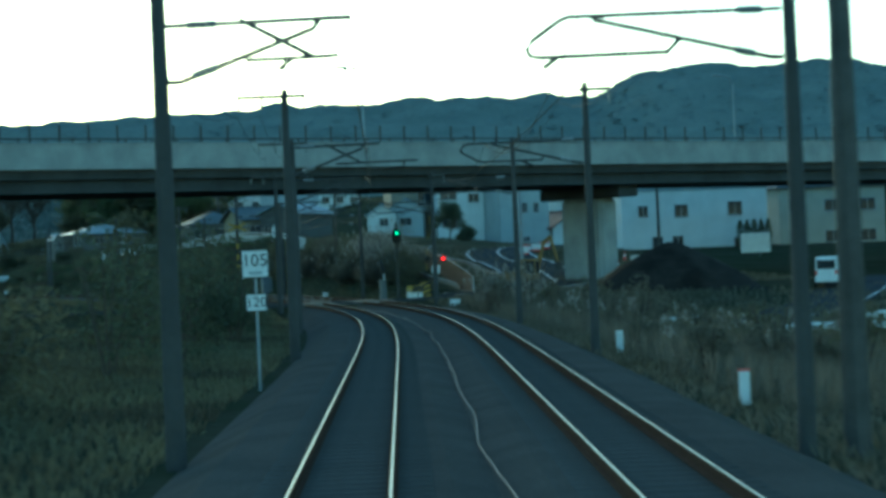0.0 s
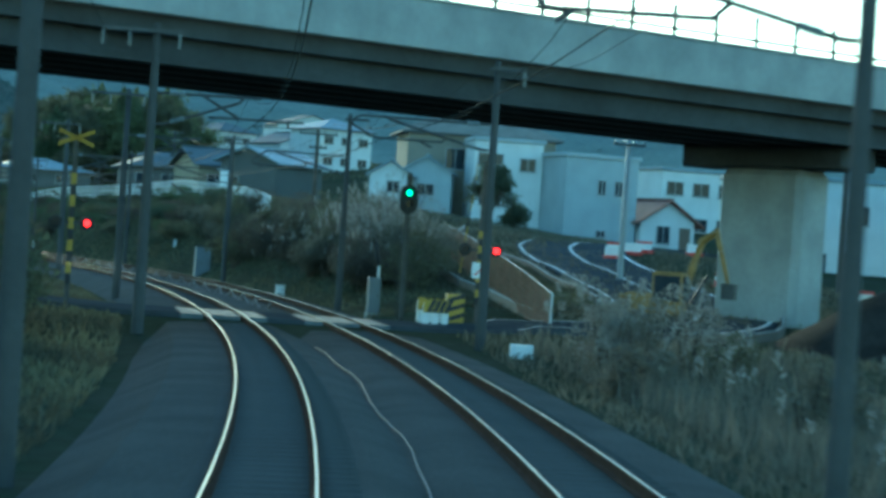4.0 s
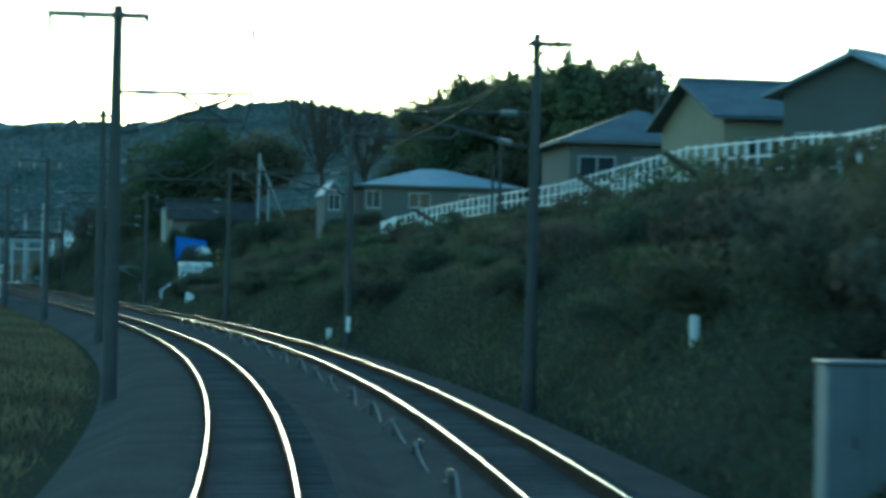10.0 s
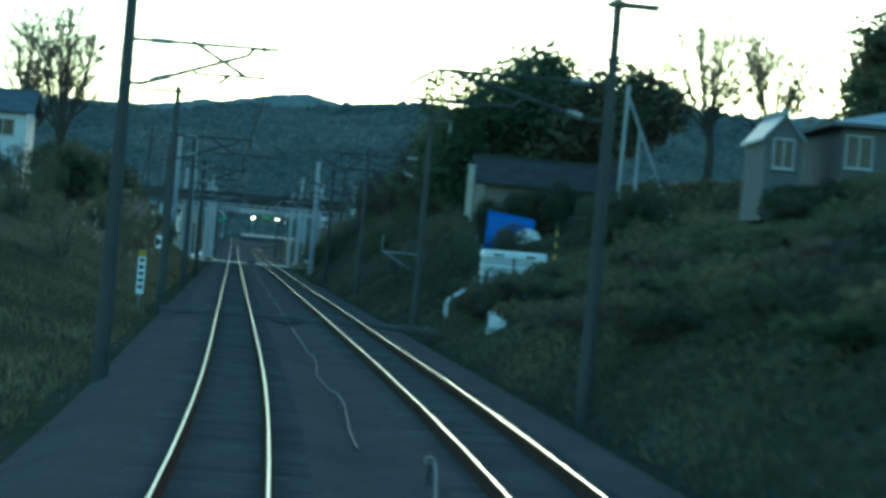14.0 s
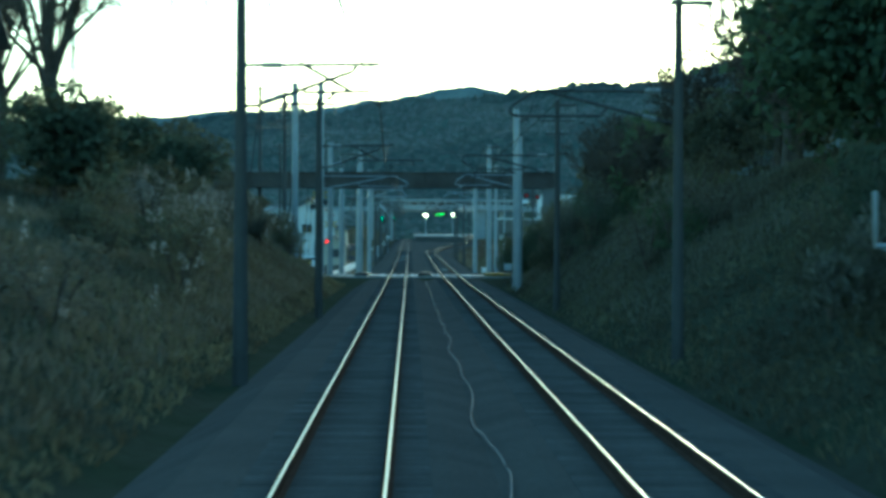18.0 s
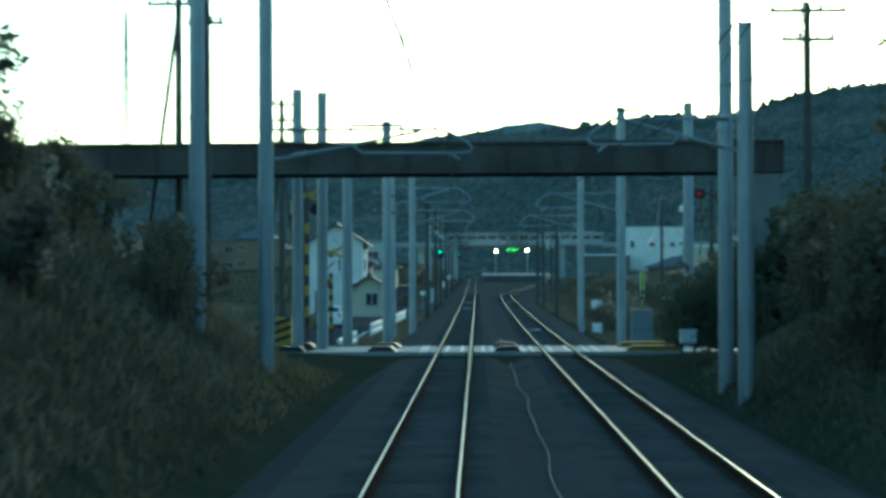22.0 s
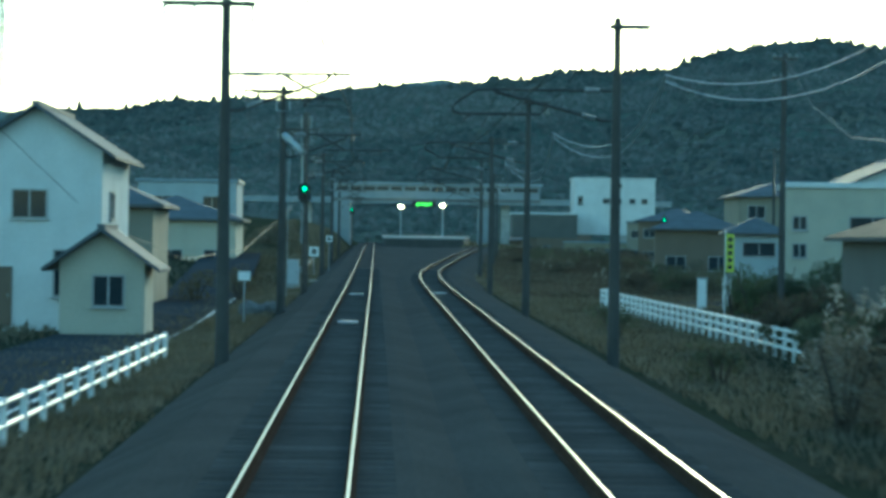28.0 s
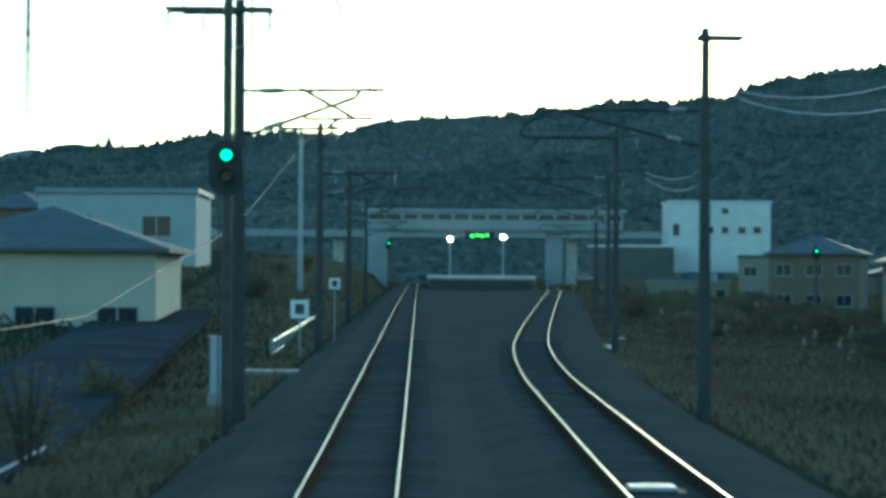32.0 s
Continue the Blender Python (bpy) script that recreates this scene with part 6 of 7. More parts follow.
def crossing_alarm(s, o, top, label, lamps, sign=None, turn=0, boards=True):
    th = thing("crossing_alarm", at(s, o, 0, turn), label, "crossing alarm", "level crossing alarms")
    z = ground_z(s, o) - 0.1
    p = part("pole", Bits().tube([(0, 0, z), (0, 0, top)], 0.075, 12), STEEL, th)
    stripes(th, p, 0, 0, z + 0.8, top - 1.0 if boards else 3.0, 0.082, 10)
    for sgn in (-1, 1) if boards else ():
        part("cross_board", Bits().add([(-.5, -.1, top - .05 - sgn * .2), (.5, -.1, top - .05 + sgn * .2), (.5, -.1, top + .07 + sgn * .2), (-.5, -.1, top + .07 - sgn * .2), (-.5, -.08, top - .05 - sgn * .2), (.5, -.08, top - .05 + sgn * .2), (.5, -.08, top + .07 + sgn * .2), (-.5, -.08, top + .07 - sgn * .2)],
                                       [(0, 1, 2, 3), (7, 6, 5, 4), (0, 4, 5, 1), (1, 5, 6, 2), (2, 6, 7, 3), (3, 7, 4, 0)]), YELLOW, th, "yellow crossing board")
    for x, zz, lit in lamps:
        d = part("lamp_disc", Bits().tube([(x, -.1, zz), (x, -.06, zz)], .2, 16), BLACK, th, "black lamp disc")
        part("hood", Bits().tube([(x, -.1, zz), (x, -.28, zz)], .12, 12, False), BLACK, d)
        part("lens", Bits().tube([(x, -.11, zz), (x, -.13, zz)], .09, 14), (GLASS, RED_LIGHT, RED_DIM)[lit], d, ("dark lens", "lit red lens", "faintly lit red lens")[lit])
        part("arm", Bits().box(min(0, x), max(0, x), -.06, -.02, zz - .03, zz + .03), STEEL, th)
    if sign:
        w, zz = sign
        pl = part("sign_plate", Bits().box(-w / 2, w / 2, -.13, -.11, zz - w / 2, zz + w / 2), WHITE, th, "white plate with a red diagonal stripe")
        part("stripe", Bits().add([(-w * .36, -.135, zz - w * .3), (-w * .22, -.135, zz - w * .3), (w * .36, -.135, zz + w * .3), (w * .22, -.135, zz + w * .3)], [(0, 1, 2, 3)]), RED, pl)
    return th


def barrier_gate(s, o, label, arm=4.5, up=78, turn=0):
    th = thing("barrier_gate", at(s, o, ground_z(s, o), turn), label, "barrier", "level crossing barriers")
    part("machine", Bits().box(-.28, .28, -.22, .22, -.1, 1.0, .04), YELLOW, th, "yellow and black machine box")
    for k in range(3):
        part("stripe", Bits().add([(-.28, -.225, .1 + k * .3), (.28, -.225, .3 + k * .3), (.28, -.225, .44 + k * .3), (-.28, -.225, .24 + k * .3)], [(0, 1, 2, 3)]), BLACK, th)
    a = radians(up)
    n = 9
    for k in range(n):
        p0, p1 = (.3 + arm * k / n), (.3 + arm * (k + 1) / n)
        part("arm_piece", Bits().tube([(p0 * math.cos(a), 0, .9 + p0 * math.sin(a)), (p1 * math.cos(a), 0, .9 + p1 * math.sin(a))], .022, 7), YELLOW if k % 2 else BLACK, th)
    return th


def end_fence(s, o, w, label, turn=0, z=None, striped=True):
    """Low white posts under a striped board at a crossing's edge."""
    th = thing("crossing_fence", at(s, o, ground_z(s, o) if z is None else z, turn), label, "fence", "crossing end fences")
    for k in range(3):
        x = -w / 2 + w * k / 2
        part("post", Bits().box(x - .1, x + .1, -.08, .08, -.3, .75, .02), WHITE, th, "white painted post")
    if striped:
        bd = part("board", Bits().box(-w / 2 - .1, w / 2 + .1, -.13, -.085, .45, .85, .01), YELLOW, th, "yellow board")
        for k in range(4):
            x = -w / 2 + k * (w + .1) / 4
            part("stripe", Bits().add([(x, -.134, .46), (x + .14, -.134, .46), (x + .3, -.134, .84), (x + .16, -.134, .84)], [(0, 1, 2, 3)]), BLACK, bd)
    return th


# first crossing
def road_strip(name, pts, w, lift, mat, label):
    """A road through places s, o, with the ground's height."""
    b = Bits()
    P = [(s, o, ground_z(s, o) + lift if not -3 < o < 6.4 else lift - 0.115) for s, o in pts]
    W = [T(*p) for p in P]
    for i, p in enumerate(W):
        d = (W[min(i + 1, len(W) - 1)] - W[max(i - 1, 0)])
        d.z = 0
        n = d.normalized().cross(Vector((0, 0, 1)))
        b.v += [tuple(p - n * w / 2 + Vector((0, 0, -.3))), tuple(p - n * w / 2), tuple(p + n * w / 2), tuple(p + n * w / 2 + Vector((0, 0, -.3)))]
    for i in range(len(W) - 1):
        b.f += [(i * 4 + k, i * 4 + k + 1, i * 4 + k + 5, i * 4 + k + 4) for k in range(3)]
    return tagged(whole(name, b, mat, Matrix(), label, "road"), kind="structure"), W


def smooth_path(pts, n=8):
    out = []
    for i in range(len(pts) - 1):
        p0, p1, p2, p3 = (np.array(pts[max(i - 1, 0)]), np.array(pts[i]), np.array(pts[i + 1]), np.array(pts[min(i + 2, len(pts) - 1)]))
        for k in range(n):
            t = k / n
            out.append(tuple(0.5 * ((2 * p1) + (p2 - p0) * t + (2 * p0 - 5 * p1 + 4 * p2 - p3) * t * t + (3 * p1 - p0 - 3 * p2 + p3) * t ** 3)))
    return out + [tuple(pts[-1])]


road_path = smooth_path([(154.5, -40), (154.5, -12), (154.5, -1), (154.5, 7), (156, 12), (164, 17.2), (178, 19.4), (192, 20.2), (204, 23), (212, 30), (217, 45), (218, 70)])
for pts in ([p for p in road_path if p[1] < -2.2], [p for p in road_path if p[1] > 5.9]):
    road_strip("crossing_road", pts, 5.6, 0.10, ASPHALT, "grey asphalt road running over the first level crossing")
RUBBER = material("ochre_rubber", (0.26, 0.17, 0.04), 0.8, vary=0.3, scale=2, spec=0.1)
PANEL = material("crossing_panel", (0.3, 0.31, 0.3), 0.8, vary=0.2, scale=0.8, bump=0.2)
WORN = material("worn_panel", (0.17, 0.18, 0.18), 0.85, vary=0.3, scale=1.2, fine=9, bump=0.2, spec=0.1)
th = thing("crossing_panel", at(154.5, 0, 0), "pale worn level crossing panels between dark asphalt", "crossing surface", kind="structure")
for x0, x1, mat in ((-3.2, -1.3, ASPHALT), (-1.3, -0.66, WORN), (-0.42, 0.42, WORN), (0.66, 1.2, WORN), (1.2, 2.3, ASPHALT), (2.3, 2.83, WORN), (3.07, 3.91, WORN), (4.15, 4.8, WORN), (4.8, 6.8, ASPHALT)):
    for y in (-2.8, -0.93, 0.94):
        part("panel", Bits().box(x0 + .006, x1 - .006, y + .006, y + 1.856, -0.3, 0.0 if mat is WORN else 0.01), mat, th)


def road_line(pts, off, w, label, mat=PAINT, lift=0.11, name="road_marking"):
    b = Bits()
    W = [T(s, o, (ground_z(s, o) if not -3 < o < 6.4 else -0.05) + lift) for s, o in pts]
    for i, p in enumerate(W):
        d = W[min(i + 1, len(W) - 1)] - W[max(i - 1, 0)]
        d.z = 0
        n = d.normalized().cross(Vector((0, 0, 1)))
        b.v += [tuple(p + n * (off - w / 2) + Vector((0, 0, .012))), tuple(p + n * (off + w / 2) + Vector((0, 0, .012)))]
    b.f = [(2 * i, 2 * i + 1, 2 * i + 3, 2 * i + 2) for i in range(len(W) - 1)]
    return tagged(whole(name, b, mat, Matrix(), label, "road marking"), kind="structure")


road_line(road_path[26:], -2.5, 0.16, "white painted line along the road's edge")
road_line(road_path[26:], 2.5, 0.16, "white painted line along the road's edge")
road_line(road_path[34:], 0.0, 0.14, "white painted centre line of the road")


def low_wall(pts, h, label, mat, cap=CONCRETE, name="retaining_wall"):
    """A low wall with a pale coping along places s, o."""
    th = thing(name, Matrix(), label, "wall", kind="structure")
    b, c = Bits(), Bits()
    W = [(T(s, o, ground_z(s, o) - .4), T(s, o, ground_z(s, o) + h)) for s, o in pts]
    for lo, hi in W:
        n = Vector((0.09, 0.05, 0))
        b.v += [tuple(lo - n), tuple(hi - n), tuple(hi + n), tuple(lo + n)]
        c.v += [tuple(hi - 0.35 * n), tuple(hi - 0.35 * n + Vector((0, 0, .04))), tuple(hi + 0.35 * n + Vector((0, 0, .04))), tuple(hi + 0.35 * n)]
    for m in (b, c):
        m.f = [(i * 4 + k, i * 4 + (k + 1) % 4, i * 4 + (k + 1) % 4 + 4, i * 4 + k + 4) for i in range(len(W) - 1) for k in range(4)] + [(0, 1, 2, 3), (len(m.v) - 1, len(m.v) - 2, len(m.v) - 3, len(m.v) - 4)]
    part("wall", b, mat, th)
    part("coping", c, cap, th, "grey concrete coping")
    return th


low_wall(smooth_path([(166, 15.4), (180, 16.0), (190, 16.2), (201, 16.1), (210, 18.6)], 4), 0.25, "low brown wall with a grey coping along the upper road", W_BROWN)
low_wall(smooth_path([(164, 11.3), (174, 11.7), (187, 12.1), (194, 12.6)], 4), 0.35, "low brown wall with a grey coping above the track bank", W_BROWN)
low_wall(smooth_path([(152, 13.6), (158, 18.2), (168, 21.4), (182, 25.4)], 4), 0.3, "low wall with grey coping across the road", W_BROWN)
ORANGE = material("orange_net", (0.24, 0.13, 0.085), 0.8, vary=0.3, scale=2, bump=0.4)
th = thing("site_fence", Matrix(), "orange-brown net fence along the road works", "fence")
net = [(156 + 36 * k / 14, 10.35 + 3.2 * k / 14, 1.18 + 2.21 * k / 14) for k in range(15)]
for k, (s, o, z) in enumerate(net):
    part("post", Bits().tube([T(s, o, min(z - 1.5, ground_z(s, o))), T(s, o, z + .04)], .03, 6), WHITE if k == 0 else ORANGE, th)
    if k < 14:
        a, c = T(s, o, z), T(*net[k + 1])
        part("rail", Bits().tube([a, c], .022, 5), GALV, th, "pale top rail")
        b = Bits()
        for i in range(10):
            p = a.lerp(c, (i + .5) / 10)
            b.tube([p, p - Vector((0, 0, 1.45))], .012, 3, False)
        for i in range(1, 8):
            d = Vector((0, 0, -.2 * i))
            b.tube([a + d, c + d], .012, 3, False)
        part("net", b, ORANGE, th, "orange-brown netting")

crossing_alarm(157.3, 8.2, 5.2, "striped crossing alarm pole with a lit red lamp", [(0.5, 2.4, True), (-0.5, 2.4, False)], (0.5, 1.75), boards=False)
barrier_gate(157.9, 7.6, "raised barrier with a yellow and black machine box", up=84)
end_fence(158.8, 7.0, 0.75, "white posts under a striped board beside the crossing", turn=0)
end_fence(155.9, 6.7, 0.6, "white posts under a striped board beside the crossing", turn=0)
end_fence(143.1, 7.3, 0.4, "bare white posts standing beside the bridge", z=-0.72, striped=False)
crossing_alarm(151.0, -4.6, 4.8, "striped crossing alarm pole on the far corner", [(0.45, 2.4, True), (-0.45, 2.4, False)])
for k, (s, o) in enumerate(((196, 22.6), (199, 23.6), (200.5, 25), (203, 26.4), (206, 30.2), (190, 27.6), (188, 29.5), (186, 31.5))):
    th = thing("road_barrier", at(s, o, ground_z(s, o) + 0.1), "red and white plastic road barrier", "road barrier", "road works barriers")
    part("foot", Bits().box(-.45, .45, -.2, .2, 0, .18, .03), RED, th)
    part("panel", Bits().box(-.42, .42, -.05, .05, .18, .5, .02), WHITE, th, "white upper panel")
    part("top_rail", Bits().box(-.42, .42, -.06, .06, .5, .62, .02), RED if k % 2 else WHITE, th)
for k, (s, o) in enumerate(((172, 22.5), (176, 24), (181, 26), (168, 20.5), (185, 24.2), (192, 29.8))):
    th = thing("traffic_cone", at(s, o, ground_z(s, o) + 0.1), "red traffic cone with a white band", "traffic cone", "traffic cones")
    part("base", Bits().box(-.19, .19, -.19, .19, 0, .04), RED, th)
    part("cone", Bits().tube([(0, 0, .04), (0, 0, .7)], [.14, .03], 12), RED, th)
    part("band", Bits().tube([(0, 0, .3), (0, 0, .46)], [.108, .08], 12), WHITE, th)

# second crossing
th = thing("crossing_panel", at(526.6, 0, 0), "pale grey level crossing surface across both tracks", "crossing surface", kind="structure")
for x0, x1 in ((-9, -0.64), (-0.44, 0.44), (0.64, 2.86), (3.06, 3.92), (4.12, 16)):
    part("panel", Bits().box(x0, x1, -3.5, 3.5, -0.3, -0.012), PANEL, th)
for x in (-1.1, -0.95, -0.25, 0.25, 0.95, 1.25, 2.3, 2.6, 3.2, 3.8, 4.4, 4.75):
    part("stripe", Bits().box(x - .05, x + .05, -3.5, 3.5, -0.02, -0.004), PAINT, th, "white painted stripe")
for x, w in ((-2.4, 1.0), (1.75, 1.0), (6.6, 1.9), (-5.4, 1.0)):
    for y in (-3.0, 1.9):
        g = part("guard_block", Bits().prism([(x - w / 2, -.02), (x + w / 2, -.02), (x + w / 2 - .22, .16), (x - w / 2 + .22, .16)], y, y + 1.1), RUBBER if x > 5 else BLACK, th, "worn ochre and black guard block")
        for k in range(3 if x < 5 else 0):
            xx = x - w / 2 + .25 + k * (w - .5) / 3
            part("stripe", Bits().add([(xx, y - .004, 0), (xx + .12, y - .004, 0), (xx + .2, y - .004, .155), (xx + .08, y - .004, .155)], [(0, 1, 2, 3)]), BLACK, g)
crossing_alarm(531.8, -5.4, 5.4, "striped crossing alarm pole with lamps before the houses", [(-0.5, 4.6, False), (0.3, 4.9, False)], None)
crossing_alarm(538, -4.9, 3.4, "short striped crossing alarm with a lit red lamp", [(-0.2, 2.2, True)], (0.6, 2.9))
crossing_alarm(531.4, 9.2, 5.9, "striped crossing alarm pole with lit red lamps overhead", [(0.3, 5.3, 2), (-0.45, 5.4, 2), (0.3, 2.55, 2)], None, boards=False)
barrier_gate(531.2, 8.6, "raised barrier with a striped yellow machine box", up=86)
barrier_gate(531.0, -6.2, "raised barrier beside the crossing road", up=86)
barrier_gate(523.2, -6.2, "raised barrier with striped machine box", up=86)
th = thing("loud_speaker", at(541, 9.1, 4.9), "pale round speaker drum on a short arm", "loudspeaker")
part("drum", Bits().tube([(-.28, 0, .2), (.28, 0, .2)], .16, 14), WHITE, th)
part("arm", Bits().box(.28, .9, -.04, .04, .14, .22), STEEL, th)
for x in (-12, 14):
    road_strip("crossing_road", [(526.6, x), (526.6, x + (-60 if x < 0 else 60))], 6.6, 0.06, ASPHALT, "grey asphalt road leading to the second level crossing")
# boarded foot crossing
th = thing("foot_crossing", at(358.2, 0, 0), "narrow boarded foot crossing over both tracks", "foot crossing", kind="structure")
for x0, x1 in ((-2.4, -0.64), (-0.44, 0.44), (0.64, 2.86), (3.06, 3.92), (4.12, 6.6)):
    for y in (-.6, -.2, .2):
        part("plank", Bits().box(x0, x1, y, y + .37, -.16, -.02), SLEEPER, th)


# ---------------------------------------------------------------- fences and handrails
def rail_fence(pts, h, rails, gap, label, r=0.03, name="fence", mat=WHITE, group="white fences"):
    """Posts and rails along places s, o, z of the top; each post and each stretch of rail on its own."""
    th = thing(name, Matrix(), label, "fence", group)
    P = [T(*p) for p in pts]
    steps = [0]
    for a, b in zip(P, P[1:]):
        steps.append(steps[-1] + (b - a).length)
    def along(d):
        return Vector([float(np.interp(d, steps, [p[i] for p in P])) for i in range(3)])
    n = max(2, int(steps[-1] / gap))
    for k in range(n + 1):
        p = along(steps[-1] * k / n)
        a = along(min(steps[-1], steps[-1] * k / n + 0.3)) - along(max(0, steps[-1] * k / n - 0.3))
        m = Matrix.Translation(p) @ Matrix.Rotation(math.atan2(a.y, a.x), 4, "Z")
        ob = part("post", Bits().box(-r * 1.2, r * 1.2, -r * 1.2, r * 1.2, -h - 0.5, 0.03, 0.006), mat, th)
        ob.matrix_basis = m
    for z in rails:
        step = max(1, n // 12)
        for k in range(0, n, step):
            q = [along(steps[-1] * min(n, j) / n) + Vector((0, 0, -z)) for j in range(k, min(n, k + step) + 1)]
            part("rail", Bits().tube(q, r, 5), mat, th)
    return th


rail_fence([(228, 11.4, 4.75), (234, 12.0, 5.1), (240, 12.5, 5.4), (250, 13.5, 5.6), (256, 14, 5.85), (267, 14, 6.1), (290, 15.4, 5.85), (305, 15.4, 5.7), (315, 15.3, 5.5), (326, 14.9, 4.9)], 1.1, (0.03, 0.4, 0.75), 1.1,
           "white concrete post and rail fence along the top of the cutting", 0.03)
rail_fence([(326, 14.9, 4.9), (334, 16.8, 5.2), (341, 18.6, 5.6)], 1.1, (0.03, 0.4, 0.75), 1.1, "white concrete post and rail fence turning towards the houses", 0.03)
for s, o, z in ((262, 13.0, 5.2), (276, 13.6, 5.1), (292, 12.4, 4.2), (305, 13.4, 4.6)):
    th = thing("stay_pole", at(s, o, z), "dark slanting stay on the cutting bank", "stay", "slanting stays")
    part("stay", Bits().tube([(-.9, 0, .5), (1.2, .2, -.7)], .09, 7), BARK, th)
    part("foot", Bits().box(1.0, 1.5, -.1, .4, -1.2, -.6, .03), DARK_CONC, th)
th = thing("handrail", at(366.8, 7.6, 0), "bent white double pipe handrail beside the foot crossing", "handrail", "white handrails")
for y in (0, .9):
    part("pipe", Bits().tube([(0, y, -.6), (0, y, .7), (.1, y, .82), (2.3, y + 5, 2.0)], .035, 7), WHITE, th)
for y, x, z in ((2.6, 1.2, 1.3), (5, 2.3, 1.9)):
    part("post", Bits().tube([(x, y, z), (x, y, z - 1.3)], .03, 6), WHITE, th)
th = thing("handrail", at(390.5, 6.5, 0), "pale bent pipe frame with a slanting brace", "handrail", "white handrails")
part("pipe", Bits().tube([(0, 0, 3.0), (0, 0, 2.32), (1.8, 0, 2.3), (1.8, 0, .4)], .04, 7), GALV, th)
part("brace", Bits().tube([(.1, 0, 2.3), (1.7, 0, 1.4)], .03, 6), GALV, th)
th = thing("guard_pole", at(372, 12, ground_z(372, 12)), "yellow and black striped guard pole", "pole")
p = part("pole", Bits().tube([(0, 0, -.2), (0, 0, 2.2)], .05, 8), STEEL, th)
stripes(th, p, 0, 0, .2, 2.0, .058, 8)

# ---------------------------------------------------------------- yard with the blue sheet
th = thing("tarpaulin_cover", at(415.4, 14.9, 3.8), "creased blue tarpaulin hung over a stack beside a white bundle", "tarpaulin")
b = Bits()
for i in range(8):
    for j in range(5):
        x, z = -1.2 + 2.6 * i / 7, -.55 + 1.85 * j / 4
        b.v.append((x, .06 * math.sin(5 * x + 2 * z) + .04 * math.sin(9 * z), z - .12 * (x + 1.3) * (j / 4)))
b.f = [(i * 5 + j, i * 5 + 5 + j, i * 5 + 6 + j, i * 5 + 1 + j) for i in range(7) for j in range(4)]
n = len(b.v)
b.v += [(x, y + 1.2, z - .3) for x, y, z in b.v[:]]
b.f += [(n + i * 5 + j, n + i * 5 + 1 + j, n + i * 5 + 6 + j, n + i * 5 + 5 + j) for i in range(7) for j in range(4)] + [(i * 5 + 4, i * 5 + 9, n + i * 5 + 9, n + i * 5 + 4) for i in range(7)]
part("sheet", b, BLUE, th, "creased blue sheet", True)
b = Bits()
for k in range(7):
    a = 3.1416 * k / 6
    b.v += [(1.05 + .95 * math.cos(a), y, -.8 + 1.25 * math.sin(a) + .04 * math.sin(7 * k)) for y in (-.35, .9)]
b.f = [(2 * k, 2 * k + 1, 2 * k + 3, 2 * k + 2) for k in range(6)] + [tuple(range(0, 14, 2)), tuple(range(13, 0, -2))]
part("dome_cover", b, WHITE, th, "white domed cover")
for x in (8.58, 9.66):
    th = thing("storage_crate", at(360, x, ground_z(360, x) - .05), "large pale blue-white lidded plastic crate on the bank", "crate", "pale crates")
    top = 2.74 - ground_z(360, x)
    part("body", Bits().box(-.5, .5, 0, 1.0, 0, top - .3, .04), GREYBOX, th, "ribbed pale body")
    for z in (.25, .55):
        part("rib", Bits().box(-.515, .515, -.015, 1.015, top - .3 - z, top - .25 - z), WHITE, th)
    part("lid", Bits().box(-.53, .53, -.03, 1.03, top - .3, top, .06), WHITE, th, "white domed lid")
    part("handle", Bits().box(-.16, .16, -.05, -.03, top - .2, top - .13), STEEL, th)
th = thing("corner_pillar", at(417.5, 12.75, 3.2), "pale rendered corner pillar of a low shed", "pillar")
part("pillar", Bits().box(-.17, .17, -.3, .3, -1, 4.3, .03), W_CREAM, th)
part("cap", Bits().box(-.22, .22, -.35, .35, 4.3, 4.42, .02), W_GREY, th)
low_wall([(400, 9.6), (408, 10.6), (416, 13.2), (420, 15)], 0.35, "sloping pale concrete kerb below the yard", DARK_CONC, CONCRETE, "yard_kerb")

# ---------------------------------------------------------------- road works at the first crossing
b = Bits()
rows, cols = 14, 20
for i in range(rows):
    for j in range(cols):
        u, v = i / (rows - 1) * 2 - 1, j / (cols - 1) * 2 - 1
        h = 3.3 * max(0, 1 - math.hypot(u, v)) ** 0.85 + 0.16 * noise.noise(Vector((u * 4, v * 5, 1)))
        b.v.append((v * 5.8, u * 5.0, h if max(abs(u), abs(v)) < 0.99 else -.3))
b.f = [(i * cols + j, i * cols + j + 1, i * cols + cols + j + 1, i * cols + cols + j) for i in range(rows - 1) for j in range(cols - 1)]
EARTH = material("heaped_earth", (0.035, 0.03, 0.025), 0.95, vary=0.5, scale=0.8, fine=8, bump=0.8, spec=0.1)
whole("earth_mound", b, EARTH, at(154, 22.6, -0.25), "mound of dark loose earth at the road works", "earth mound", smooth=True)


MACHINE = material("machine_orange", (0.3, 0.17, 0.045), 0.6, vary=0.35, scale=1.5, bump=0.1)


